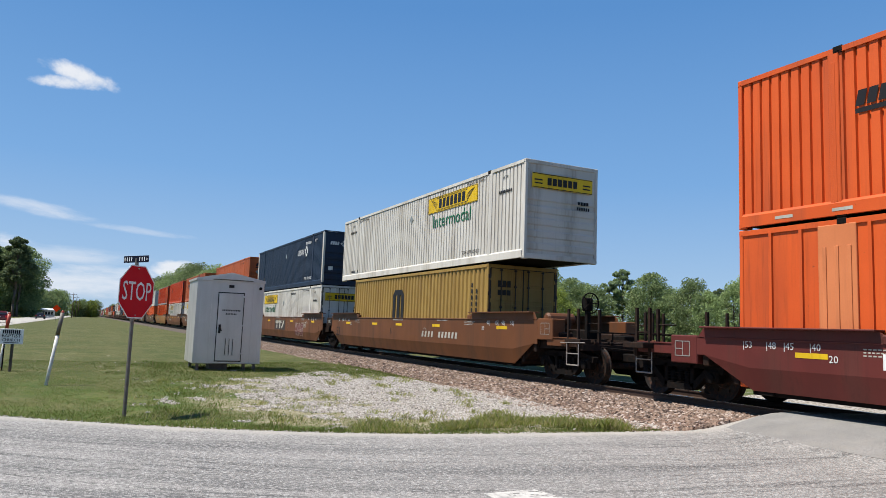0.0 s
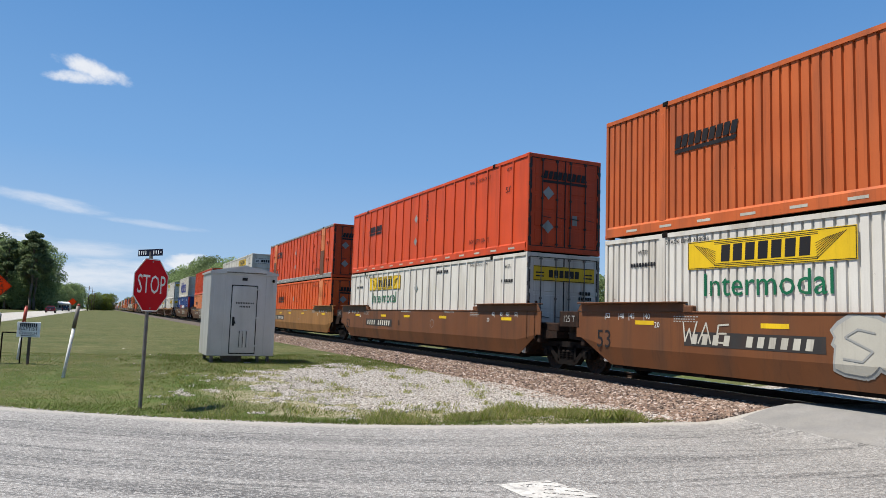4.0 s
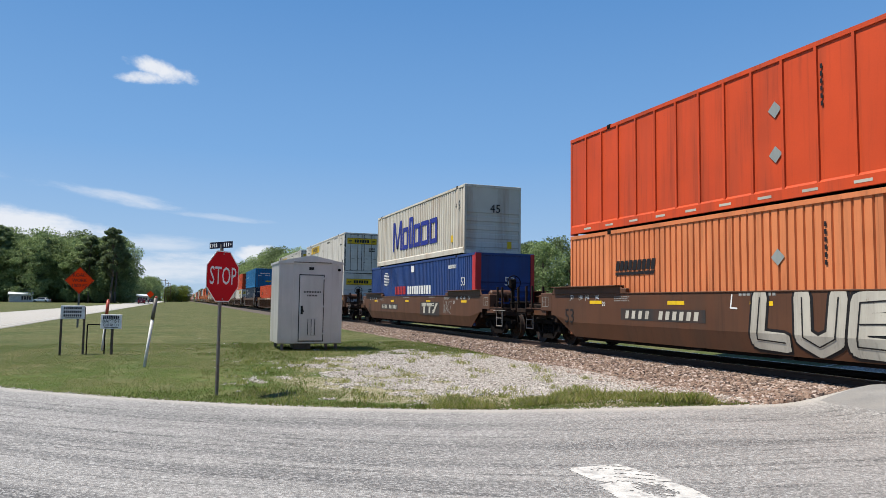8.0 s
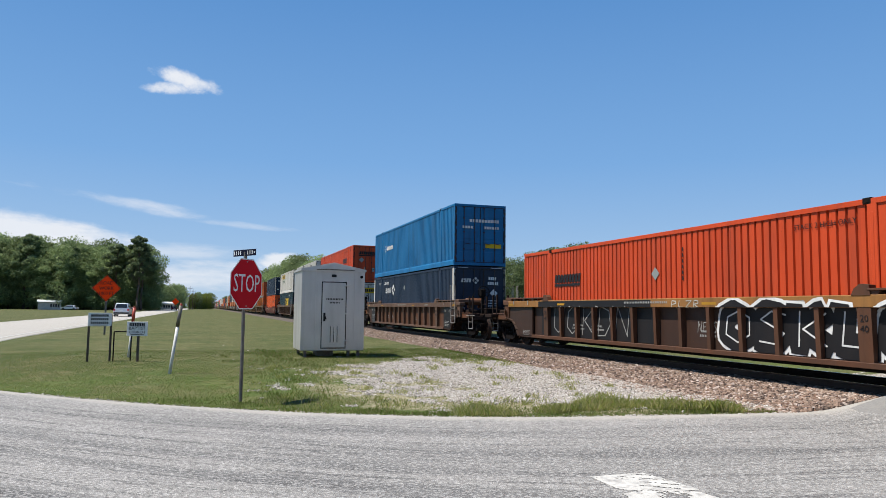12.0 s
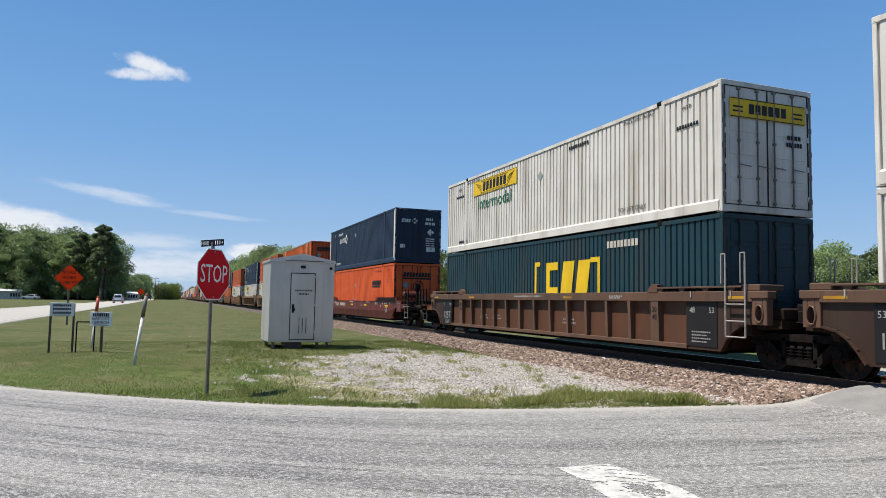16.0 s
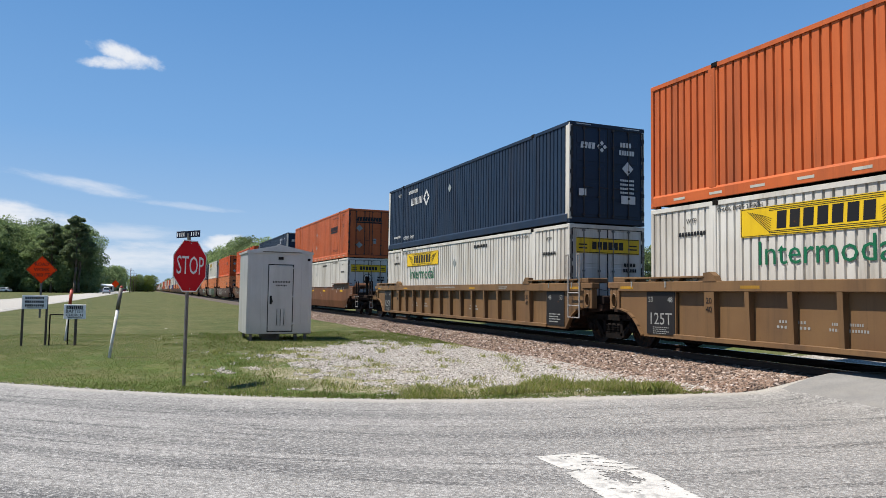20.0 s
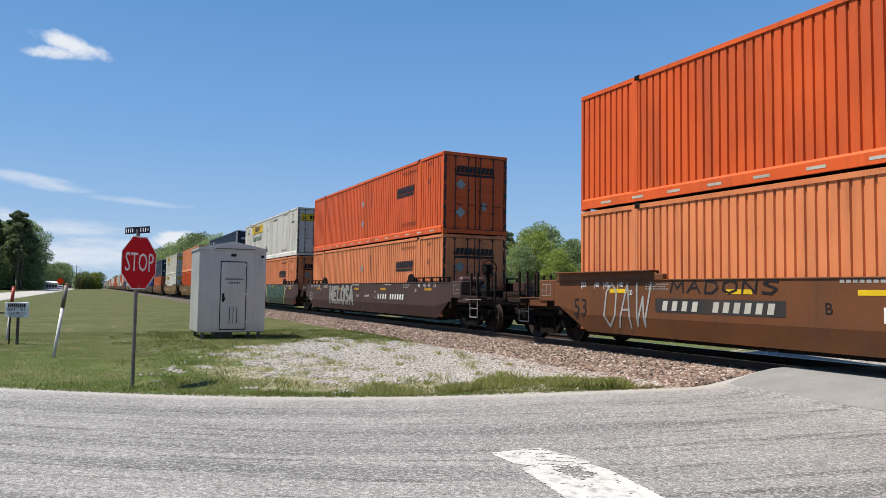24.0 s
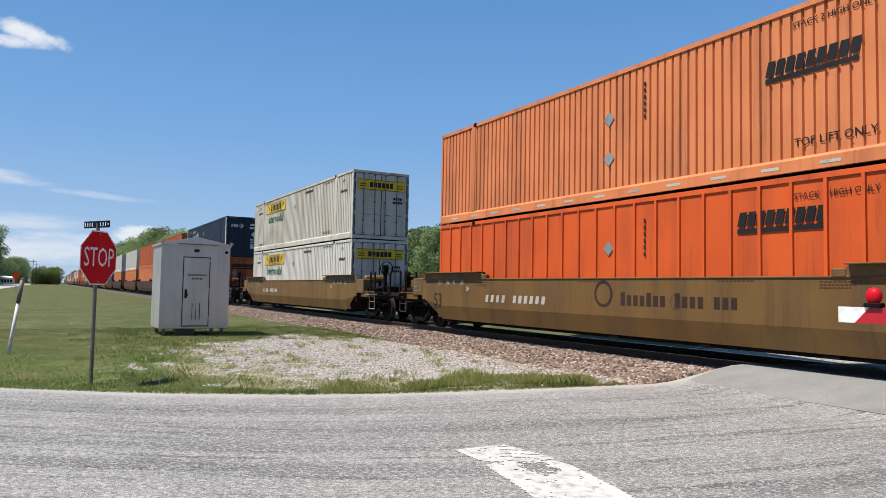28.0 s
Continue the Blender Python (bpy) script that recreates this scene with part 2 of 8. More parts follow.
P = {
    "orange": paint("orange_paint", (0.578, 0.0925, 0.0174), second=(0.501, 0.0752, 0.0144)),
    "red_orange": paint("red_orange_paint", (0.501, 0.0597, 0.0144), second=(0.423, 0.0501, 0.0125)),
    "rust_orange": paint("faded_brown_orange_paint", (0.451, 0.104, 0.028), second=(0.376, 0.0823, 0.0226), amount=0.4),
    "tan_orange": paint("sun_bleached_orange_paint", (0.578, 0.193, 0.0752), second=(0.501, 0.159, 0.0597)),
    "white": paint("white_paint", (0.552, 0.53, 0.481), second=(0.481, 0.454, 0.405), dirt=(0.214, 0.17, 0.116), amount=0.5),
    "cream": paint("cream_white_paint", (0.498, 0.472, 0.401), second=(0.445, 0.409, 0.348), dirt=(0.223, 0.116, 0.0534), amount=0.45),
    "navy": paint("navy_paint", (0.0131, 0.0254, 0.0492), second=(0.00984, 0.0197, 0.0394), amount=0.2),
    "blue": paint("mid_blue_paint", (0.0164, 0.0451, 0.164), second=(0.0131, 0.0369, 0.135)),
    "sky_blue": paint("bright_blue_paint", (0.00656, 0.131, 0.303), second=(0.00574, 0.107, 0.254)),
    "green": paint("dark_teal_paint", (0.0115, 0.0377, 0.0476), second=(0.00902, 0.0303, 0.0394)),
    "mustard": paint("mustard_yellow_paint", (0.312, 0.201, 0.0533), second=(0.262, 0.164, 0.0426), dirt=RUST),
    "brown": paint("railcar_brown_paint", (0.139, 0.0525, 0.0197), second=(0.102, 0.0385, 0.0156), amount=0.5),
    "golden": paint("railcar_yellow_brown_paint", (0.246, 0.119, 0.0344), second=(0.197, 0.0902, 0.0279), amount=0.4),
    "dark_brown": paint("railcar_dark_brown_paint", (0.0943, 0.041, 0.0213), second=(0.0738, 0.0328, 0.018), amount=0.45),
    "maroon": paint("railcar_maroon_paint", (0.0558, 0.0295, 0.0254), second=(0.0426, 0.023, 0.0205), amount=0.35),
    "dark_red": paint("railcar_oxide_red_paint", (0.111, 0.0238, 0.0189), second=(0.082, 0.018, 0.0148), amount=0.35),
    "olive": paint("railcar_olive_brown_paint", (0.156, 0.0861, 0.0271), second=(0.123, 0.0656, 0.0221), amount=0.45),
    "tan_brown": paint("railcar_tan_paint", (0.164, 0.0943, 0.0426), second=(0.131, 0.0722, 0.0344), amount=0.45),
    "dusty_brown": paint("dusty_railcar_brown_paint", (0.118, 0.066, 0.042), second=(0.085, 0.048, 0.032), amount=0.5),
    "rust_sheet": paint("rusty_steel_sheet", (0.131, 0.0574, 0.0369), second=(0.082, 0.041, 0.0287), dirt=RUST, amount=0.6, rough=0.8),
    # soot on well end plates; on recessed side sheets, shade put into the colour
    "soot_shade": paint("sooty_brown_paint", (0.0451, 0.023, 0.0148), second=(0.0328, 0.018, 0.0131), amount=0.4),
    "grey_black": paint("railcar_dark_grey_paint", (0.0369, 0.0344, 0.0328), second=(0.0246, 0.023, 0.0221), dirt=RUST),
    "gold_post": paint("golden_brown_post_paint", (0.42, 0.20, 0.045), amount=0.3),
    "grey_rail": paint("weathered_grey_aluminium", (0.20, 0.20, 0.19), amount=0.4),
    "faded_yellow": paint("faded_yellow_paint", (0.41, 0.213, 0.0164), amount=0.4),
    "yellow": paint("sign_yellow_paint", (0.656, 0.426, 0.0123), amount=0.15),
    "black": paint("black_marking_paint", (0.0131, 0.0123, 0.0131), amount=0.1),
    "green_mark": paint("green_marking_paint", (0.00984, 0.115, 0.0533), amount=0.1),
    "blue_mark": paint("blue_marking_paint", (0.0164, 0.0246, 0.213), amount=0.1),
    "light_blue_mark": paint("azure_marking_paint", (0.014, 0.10, 0.29), amount=0.1),
    "white_mark": paint("white_marking_paint", (0.63, 0.63, 0.613), amount=0.2),
    "red_mark": paint("red_marking_paint", (0.369, 0.0246, 0.0246), amount=0.2),
    "silver": paint("silver_placard", (0.246, 0.271, 0.262), amount=0.45, rough=0.35),
    "sage_spray": paint("sage_grey_spray_paint", (0.131, 0.172, 0.148), amount=0.2),
    "pine_spray": paint("dark_green_spray_paint", (0.041, 0.082, 0.0615), amount=0.2),
    "rose_spray": paint("rose_spray_paint", (0.18, 0.0615, 0.0574), amount=0.3),
    "aqua": paint("aqua_spray_paint", (0.082, 0.344, 0.344), amount=0.2),
    "mint": paint("mint_spray_paint", (0.262, 0.426, 0.295), amount=0.2),
    "grey_spray": paint("grey_spray_paint", (0.295, 0.295, 0.279), amount=0.3),
    "bone_spray": paint("bone_spray_paint", (0.451, 0.426, 0.361), amount=0.3),
    "blue_spray": paint("blue_spray_paint", (0.0656, 0.156, 0.328), amount=0.3),
    "lime_spray": paint("lime_spray_paint", (0.271, 0.303, 0.0984), amount=0.2),
    "sooty_end": material("sooty_end_steel", (0.022, 0.015, 0.012), rough=0.75, scale=5, dirt=(0.06, 0.028, 0.017), dirt_amount=0.5, bump=0.002, spec=0.08),
    "hoop": material("worn_pale_step_steel", (0.34, 0.31, 0.28), rough=0.5, metal=0.3, scale=8, dirt=RUST, dirt_amount=0.4, bump=0.0),
    "steel": material("dark_oily_steel", (0.009, 0.008, 0.0075), rough=0.8, metal=0.0, spec=0.06, scale=6, dirt=(0.028, 0.016, 0.011), dirt_amount=0.5, bump=0.002),
    "wheel": material("worn_wheel_steel", (0.016, 0.013, 0.011), rough=0.6, spec=0.15, scale=7, dirt=RUST, dirt_amount=0.5, bump=0.001),
    "rail": material("rusty_rail_steel", (0.06, 0.034, 0.024), rough=0.6, metal=0.4, scale=8, dirt=GRIME, dirt_amount=0.4, bump=0.002),
    "rail_top": material("polished_rail_head", (0.45, 0.43, 0.42), rough=0.25, metal=0.9, scale=8, bump=0.0),
    "tie": material("weathered_tie_wood", (0.10, 0.075, 0.055), rough=0.9, scale=5, dirt=GRIME, dirt_amount=0.5, bump=0.01),
    "alu": material("brushed_aluminium_sheet", (0.517, 0.508, 0.488), (0.44, 0.432, 0.415), rough=0.36, metal=0.5, scale=1.4, fine=40, dirt=(0.33, 0.313, 0.284),
                    dirt_amount=0.45, bump=0.0008, streak=True),
    "sign_red": material("red_sign_sheeting", (0.504, 0.0054, 0.0144), (0.45, 0.0054, 0.0135), rough=0.5, scale=3, bump=0.0, spec=0.12),
    "sign_white": material("white_sign_sheeting", (0.774, 0.774, 0.756), spec=0.15, rough=0.5, scale=4, dirt=(0.27, 0.252, 0.216), dirt_amount=0.3, bump=0.0),
    "sign_orange": material("fluorescent_orange_sheeting", (1.0, 0.065, 0.008), (0.98, 0.06, 0.007), rough=0.6, scale=3, bump=0.0, spec=0.05, fine_amount=0.0),
    "sign_navy": material("navy_sign_sheeting", (0.0054, 0.0072, 0.0198), spec=0.15, rough=0.5, scale=3, bump=0.0),
    "post": material("weathered_steel_post", (0.16, 0.15, 0.13), (0.11, 0.10, 0.09), rough=0.6, metal=0.3, scale=7, dirt=RUST, dirt_amount=0.35, bump=0.001),
    "marker_white": material("chalky_white_plastic", (0.648, 0.639, 0.612), rough=0.5, scale=6, dirt=(0.27, 0.243, 0.18), dirt_amount=0.4, bump=0.0),
    "marker_bright": material("bright_red_sheeting", (0.468, 0.0108, 0.018), rough=0.4, scale=4, dirt=(0.18, 0.027, 0.027), dirt_amount=0.3, bump=0.0),
    "marker_red": material("faded_red_cap", (0.405, 0.054, 0.027), rough=0.5, scale=6, bump=0.0),
    "rubber": material("black_rubber", (0.02, 0.02, 0.02), rough=0.8, scale=8, bump=0.002),
    "glass": material("dark_window_glass", (0.02, 0.025, 0.03), rough=0.06, scale=2, bump=0.0),
    "bark": material("tree_bark", (0.10, 0.075, 0.055), rough=0.95, scale=6, dirt=(0.04, 0.03, 0.02), dirt_amount=0.6, bump=0.03),
    "roof_metal": material("pale_metal_roofing", (0.62, 0.64, 0.64), rough=0.45, scale=2, dirt=(0.3, 0.3, 0.3), dirt_amount=0.3),
    "siding": material("pale_siding", (0.45, 0.45, 0.42), rough=0.7, scale=2, dirt=GRIME, dirt_amount=0.2),
    "road_paint": material("worn_white_road_paint", (0.528, 0.512, 0.476), (0.432, 0.42, 0.388), rough=0.8, scale=6, fine=110, fine_amount=0.5, dirt=(0.192, 0.184, 0.176), dirt_amount=0.85, bump=0.003),
}

# ---- builders ----
def mesh_from(bm, name):
    me = bpy.data.meshes.new(name)
    bm.normal_update()
    bm.to_mesh(me)
    bm.free()
    return me


def box(bm, x0, x1, y0, y1, z0, z1, bevel=0.0):
    """An axis-aligned block, its edges rounded by bevel."""
    v = [bm.verts.new((x, y, z)) for x in (x0, x1) for y in (y0, y1) for z in (z0, z1)]
    faces = [bm.faces.new([v[i] for i in f]) for f in ((0, 1, 3, 2), (4, 6, 7, 5), (0, 4, 5, 1), (2, 3, 7, 6), (0, 2, 6, 4), (1, 5, 7, 3))]
    if bevel:
        edges = {e for f in faces for e in f.edges}
        bmesh.ops.bevel(bm, geom=list(edges), offset=bevel, segments=1, affect="EDGES")
    return bm


def prism(bm, outline, axis, a, b):
    """A closed outline (two coordinates each) drawn out along an axis from a to b."""
    def place(p, w):
        return {"x": (w, p[0], p[1]), "y": (p[0], w, p[1]), "z": (p[0], p[1], w)}[axis]
    lo = [bm.verts.new(place(p, a)) for p in outline]
    hi = [bm.verts.new(place(p, b)) for p in outline]
    k = len(outline)
    made = [bm.faces.new(lo[::-1]), bm.faces.new(hi)]
    for i in range(k):
        made.append(bm.faces.new((lo[i], lo[(i + 1) % k], hi[(i + 1) % k], hi[i])))
    bmesh.ops.recalc_face_normals(bm, faces=made)
    return bm


def rod(bm, a, b, r, sides=8, r2=None):
    """A round bar from a to b."""
    a, b = Vector(a), Vector(b)
    d = (b - a).normalized()
    u = d.cross(Vector((0, 0, 1)) if abs(d.z) < 0.9 else Vector((1, 0, 0))).normalized()
    w = d.cross(u)
    r2 = r if r2 is None else r2
    rings = []
    for c, rad in ((a, r), (b, r2)):
        rings.append([bm.verts.new(c + (u * math.cos(q) + w * math.sin(q)) * rad) for q in [2 * math.pi * i / sides for i in range(sides)]])
    made = [bm.faces.new(rings[0][::-1]), bm.faces.new(rings[1])]
    for i in range(sides):
        f = bm.faces.new((rings[0][i], rings[0][(i + 1) % sides], rings[1][(i + 1) % sides], rings[1][i]))
        f.smooth = sides > 6
        made.append(f)
    bmesh.ops.recalc_face_normals(bm, faces=made)
    return bm


def lathe(bm, profile, axis_x=True, sides=24, centre=(0, 0, 0)):
    """Turns a profile of (along, radius) round the x axis."""
    rings = []
    for a, r in profile:
        rings.append([bm.verts.new((centre[0] + a, centre[1] + r * math.cos(q), centre[2] + r * math.sin(q))) for q in [2 * math.pi * i / sides for i in range(sides)]])
    made = []
    for p, q in zip(rings, rings[1:]):
        for i in range(sides):
            made.append(bm.faces.new((p[i], p[(i + 1) % sides], q[(i + 1) % sides], q[i])))
    made += [bm.faces.new(rings[0][::-1]), bm.faces.new(rings[-1])]
    bmesh.ops.recalc_face_normals(bm, faces=made)
    return bm


BASE, CACHE = {}, {}


def shaped(key, build, mat):
    """The mesh that build(bm) makes, made once a key and kept once a material."""
    if key not in BASE:
        bm = bmesh.new()
        build(bm)
        BASE[key] = mesh_from(bm, str(key))
    if (key, mat.name) not in CACHE:
        me = BASE[key].copy()
        me.materials.clear()
        me.materials.append(mat)
        CACHE[key, mat.name] = me
    return CACHE[key, mat.name]


def put(name, me, parent=None, at=None, label=""):
    ob = new(name, me)
    ob.parent = parent
    if at is not None:
        ob.matrix_basis = at if isinstance(at, Matrix) else Matrix.Translation(at)
    return tagged(ob, label, kind="stuff" if name in ("lettering", "wordmark", "logo_mark", "spray_tag", "graffito_line", "graffito_fill", "graffito_outline", "graffito_halo", "spring_nest") else "")


def part(name, bm, mat, parent=None, label=""):
    me = mesh_from(bm, name)
    me.materials.append(mat)
    return put(name, me, parent, None, label)


def thing(name, at, label, category, group="", kind=""):
    ob = new(name)
    ob.matrix_basis = at if isinstance(at, Matrix) else Matrix.Translation(at)
    return tagged(ob, label, category, group, kind)


WORDS = {}


def words(text, size, mat, narrow=1.0):
    """A flat mesh of a line of text, centred, reading along +x in the xy plane."""
    key = (text, size, narrow, mat.name)
    if key not in WORDS:
        cu = bpy.data.curves.new("text", "FONT")
        cu.body, cu.size, cu.align_x, cu.align_y, cu.extrude, cu.resolution_u = text, size, "CENTER", "CENTER", 0.001, 2
        ob = bpy.data.objects.new("text", cu)
        scene.collection.objects.link(ob)
        me = bpy.data.meshes.new_from_object(ob.evaluated_get(bpy.context.evaluated_depsgraph_get()))
        bpy.data.objects.remove(ob)
        bpy.data.curves.remove(cu)
        me.transform(Matrix.Diagonal((narrow, 1, 1, 1)))
        me.materials.clear()
        me.materials.append(mat)
        WORDS[key] = me
    return WORDS[key]


# ---- the plan ----
TRACK, RAIL = 12.235, 0.35  # the track's middle and the height of its rail heads
SPEED = 20.5


def road_edge(x):
    """Where the side road's pavement ends and the verge begins."""
    return 9.3 - 0.12 * (x - 8.8) + 0.052 * max(0.0, 5.8 - x) ** 2 - 0.16 * max(0.0, min(x, 14.0) - 9.4)


def smooth(a, b, v):
    t = min(1.0, max(0.0, (v - a) / (b - a)))
    return t * t * (3 - 2 * t)


def ground_z(x, y):
    """The lie of the land: a flat road, a verge that rises to the level of the railway, a shallow ditch."""
    rise = 0.21 * smooth(0.5, 10.5, y - road_edge(max(x, -7.4)))
    east = smooth(15.5, 30, x)
    z = rise * (1 - east) + (0.0 + 0.05 * smooth(20, 60, x)) * east
    if x < -7:
        z = 0.2 * smooth(14, 40, y) * (1 - smooth(-7, -9, x)) + smooth(-7, -9, x) * 0.2 * smooth(14, 40, y)
    near_track = smooth(7.6, 9.4, x) * (1 - smooth(15.2, 16.6, x))
    z = z * (1 - near_track) + near_track * 0.0
    z += 0.03 * noise.noise(Vector((x * 0.35, y * 0.35, 0))) * smooth(0.2, 1.5, y - road_edge(max(x, -7.4)))
    return z


def gravel_cover(x, y):
    """How far pale gravel covers the ground beside the track: 0 grass, 1 gravel."""
    if not (0 < x < 18 and 8 < y < 60):
        return 0.0
    n = 0.6 * noise.noise(Vector((x * 0.55, y * 0.55, 3))) + 0.4 * noise.noise(Vector((x * 1.7, y * 1.7, 7)))
    up = 1 - smooth(17.8, 21.0, y + 0.55 * abs(x - 6.0) + 1.6 * n)
    side = smooth(1.2, 6.4, x + 0.14 * (y - 13) + 3.2 * n)
    verge = smooth(0.9, 2.9, y - road_edge(x) + 1.1 * n + 0.9 * smooth(5.5, 8.0, x))
    c = side * verge * up
    patch = 0.35 * noise.noise(Vector((x * 0.9, y * 0.9, 21))) + 0.45 * noise.noise(Vector((x * 3.1, y * 3.1, 31)))
    return smooth(0.24, 0.66, c + 1.15 * patch * (1.0 - 0.55 * smooth(0.55, 0.95, c)))


def bare_cover(x, y):
    """How thin and dry the grass grows round the gravel."""
    if not (-1 < x < 10 and 8 < y < 24):
        return 0.0
    n = noise.noise(Vector((x * 0.7, y * 0.7, 13)))
    return smooth(0.2, 4.0, x + 1.5 * n) * smooth(0.1, 0.9, y - road_edge(x) + 0.5 * n) * (1 - smooth(16.5, 20.5, y + 1.5 * n)) * 0.72


def on_pavement(x, y):
    return y < road_edge(max(x, -7.4)) if x > -7.4 else (-15.0 < x or y < 6)


def grid(name, xs, ys, height, mat, keep=None):
    verts = [(x, y, height(x, y)) for y in ys for x in xs]
    k = len(xs)
    faces = [(j * k + i, j * k + i + 1, (j + 1) * k + i + 1, (j + 1) * k + i) for j in range(len(ys) - 1) for i in range(k - 1)
             if keep is None or keep((xs[i] + xs[i + 1]) / 2, (ys[j] + ys[j + 1]) / 2)]
    me = bpy.data.meshes.new(name)
    me.from_pydata(verts, [], faces)
    me.materials.append(mat)
    me.polygons.foreach_set("use_smooth", [True] * len(faces))
    return new(name, me)


def spread(lo, hi, near_lo, near_hi, fine, grow=1.25):
    """Numbers from lo to hi, finely spaced between near_lo and near_hi and ever wider outside."""
    v = [near_lo + fine * i for i in range(int((near_hi - near_lo) / fine) + 1)]
    s = fine
    while v[-1] < hi:
        s *= grow
        v.append(min(hi, v[-1] + s))
    s = fine
    while v[0] > lo:
        s *= grow
        v.insert(0, max(lo, v[0] - s))
    return v


# ground material: grass, dry patches and pale gravel, by place and noise
def ground_material():
    m = bpy.data.materials.new("grassy_ground")
    m.use_nodes = True
    n, l = m.node_tree.nodes, m.node_tree.links
    bsdf = n["Principled BSDF"]
    tc = n.new("ShaderNodeTexCoord")

    def tex(scale, detail=5, rough=0.55):
        t = n.new("ShaderNodeTexNoise")
        t.inputs["Scale"].default_value, t.inputs["Detail"].default_value, t.inputs["Roughness"].default_value = scale, detail, rough
        l.new(tc.outputs["Object"], t.inputs["Vector"])
        return t.outputs["Fac"]

    def ramp(s, lo, hi, smoothly=True):
        r = n.new("ShaderNodeMapRange")
        if smoothly:
            r.interpolation_type = "SMOOTHSTEP"
        r.inputs["From Min"].default_value, r.inputs["From Max"].default_value = lo, hi
        l.new(s, r.inputs["Value"])
        return r.outputs[0]

    def mix(f, a, b):
        x = n.new("ShaderNodeMix")
        x.data_type = "RGBA"
        l.new(f, x.inputs["Factor"])
        for s, v in ((x.inputs[6], a), (x.inputs[7], b)):
            if isinstance(v, tuple):
                s.default_value = (*v, 1)
            else:
                l.new(v, s)
        return x.outputs[2]

    def calc(op, a, b):
        x = n.new("ShaderNodeMath")
        x.operation = op
        for s, v in zip(x.inputs, (a, b)):
            if isinstance(v, (int, float)):
                s.default_value = v
            else:
                l.new(v, s)
        return x.outputs[0]

    sp = n.new("ShaderNodeSeparateXYZ")
    l.new(tc.outputs["Object"], sp.inputs[0])
    far = ramp(sp.outputs[1], 15, 21)
    lush = mix(ramp(tex(0.5), 0.35, 0.65), (0.056, 0.096, 0.013), (0.085, 0.108, 0.022))
    dry = mix(ramp(tex(0.14, 6, 0.6), 0.38, 0.62), (0.047, 0.057, 0.013), (0.080, 0.074, 0.026))
    grass = mix(far, lush, dry)
    grass = mix(calc("MULTIPLY", ramp(tex(1.1, 7, 0.7), 0.50, 0.66), 0.5), grass, (0.22, 0.19, 0.10))
    grass = mix(calc("MULTIPLY", ramp(tex(2.7, 6, 0.65), 0.50, 0.70), 0.5), grass, (0.055, 0.094, 0.016))
    grass = mix(calc("MULTIPLY", ramp(tex(0.45, 7, 0.7), 0.47, 0.60), 0.75), grass, (0.115, 0.10, 0.042))
    grass = mix(calc("MULTIPLY", ramp(tex(7, 6, 0.7), 0.47, 0.62), 0.75), grass, (0.040, 0.060, 0.012))
    grass = mix(calc("MULTIPLY", ramp(tex(30, 4, 0.7), 0.42, 0.62), 0.7), grass, (0.032, 0.046, 0.010))
    grass = mix(calc("MULTIPLY", ramp(tex(16, 4, 0.7), 0.56, 0.66), 0.4), grass, (0.24, 0.20, 0.105))
    bare = n.new("ShaderNodeAttribute")
    bare.attribute_name = "bare"
    thin = ramp(calc("ADD", bare.outputs["Fac"], calc("SUBTRACT", tex(4.5, 7, 0.72), 0.5)), 0.30, 0.62)
    grass = mix(calc("MULTIPLY", thin, 0.85), grass, mix(ramp(tex(14, 4, 0.7), 0.4, 0.6), (0.16, 0.14, 0.07), (0.30, 0.265, 0.19)))
    cover = n.new("ShaderNodeAttribute")
    cover.attribute_name = "gravel"
    bits = ramp(calc("ADD", cover.outputs["Fac"], calc("MULTIPLY", calc("SUBTRACT", tex(9, 5, 0.7), 0.5), 0.9)), 0.35, 0.65)
    stones = n.new("ShaderNodeTexVoronoi")
    stones.inputs["Scale"].default_value = 19
    l.new(tc.outputs["Object"], stones.inputs["Vector"])
    sv = n.new("ShaderNodeSeparateColor")
    l.new(stones.outputs["Color"], sv.inputs[0])
    gravel = mix(sv.outputs[0], (0.30, 0.27, 0.23), (0.50, 0.47, 0.42))
    gravel = mix(ramp(stones.outputs["Distance"], 0.35, 0.62), gravel, (0.14, 0.115, 0.09))
    c = mix(bits, grass, gravel)
    l.new(c, bsdf.inputs["Base Color"])
    bsdf.inputs["Roughness"].default_value = 0.95
    bsdf.inputs["Specular IOR Level"].default_value = 0.2
    b = n.new("ShaderNodeBump")
    b.inputs["Strength"].default_value, b.inputs["Distance"].default_value = 0.6, 0.03
    l.new(calc("ADD", tex(26, 4), calc("MULTIPLY", stones.outputs["Distance"], -0.4)), b.inputs["Height"])
    l.new(b.outputs[0], bsdf.inputs["Normal"])
    return m


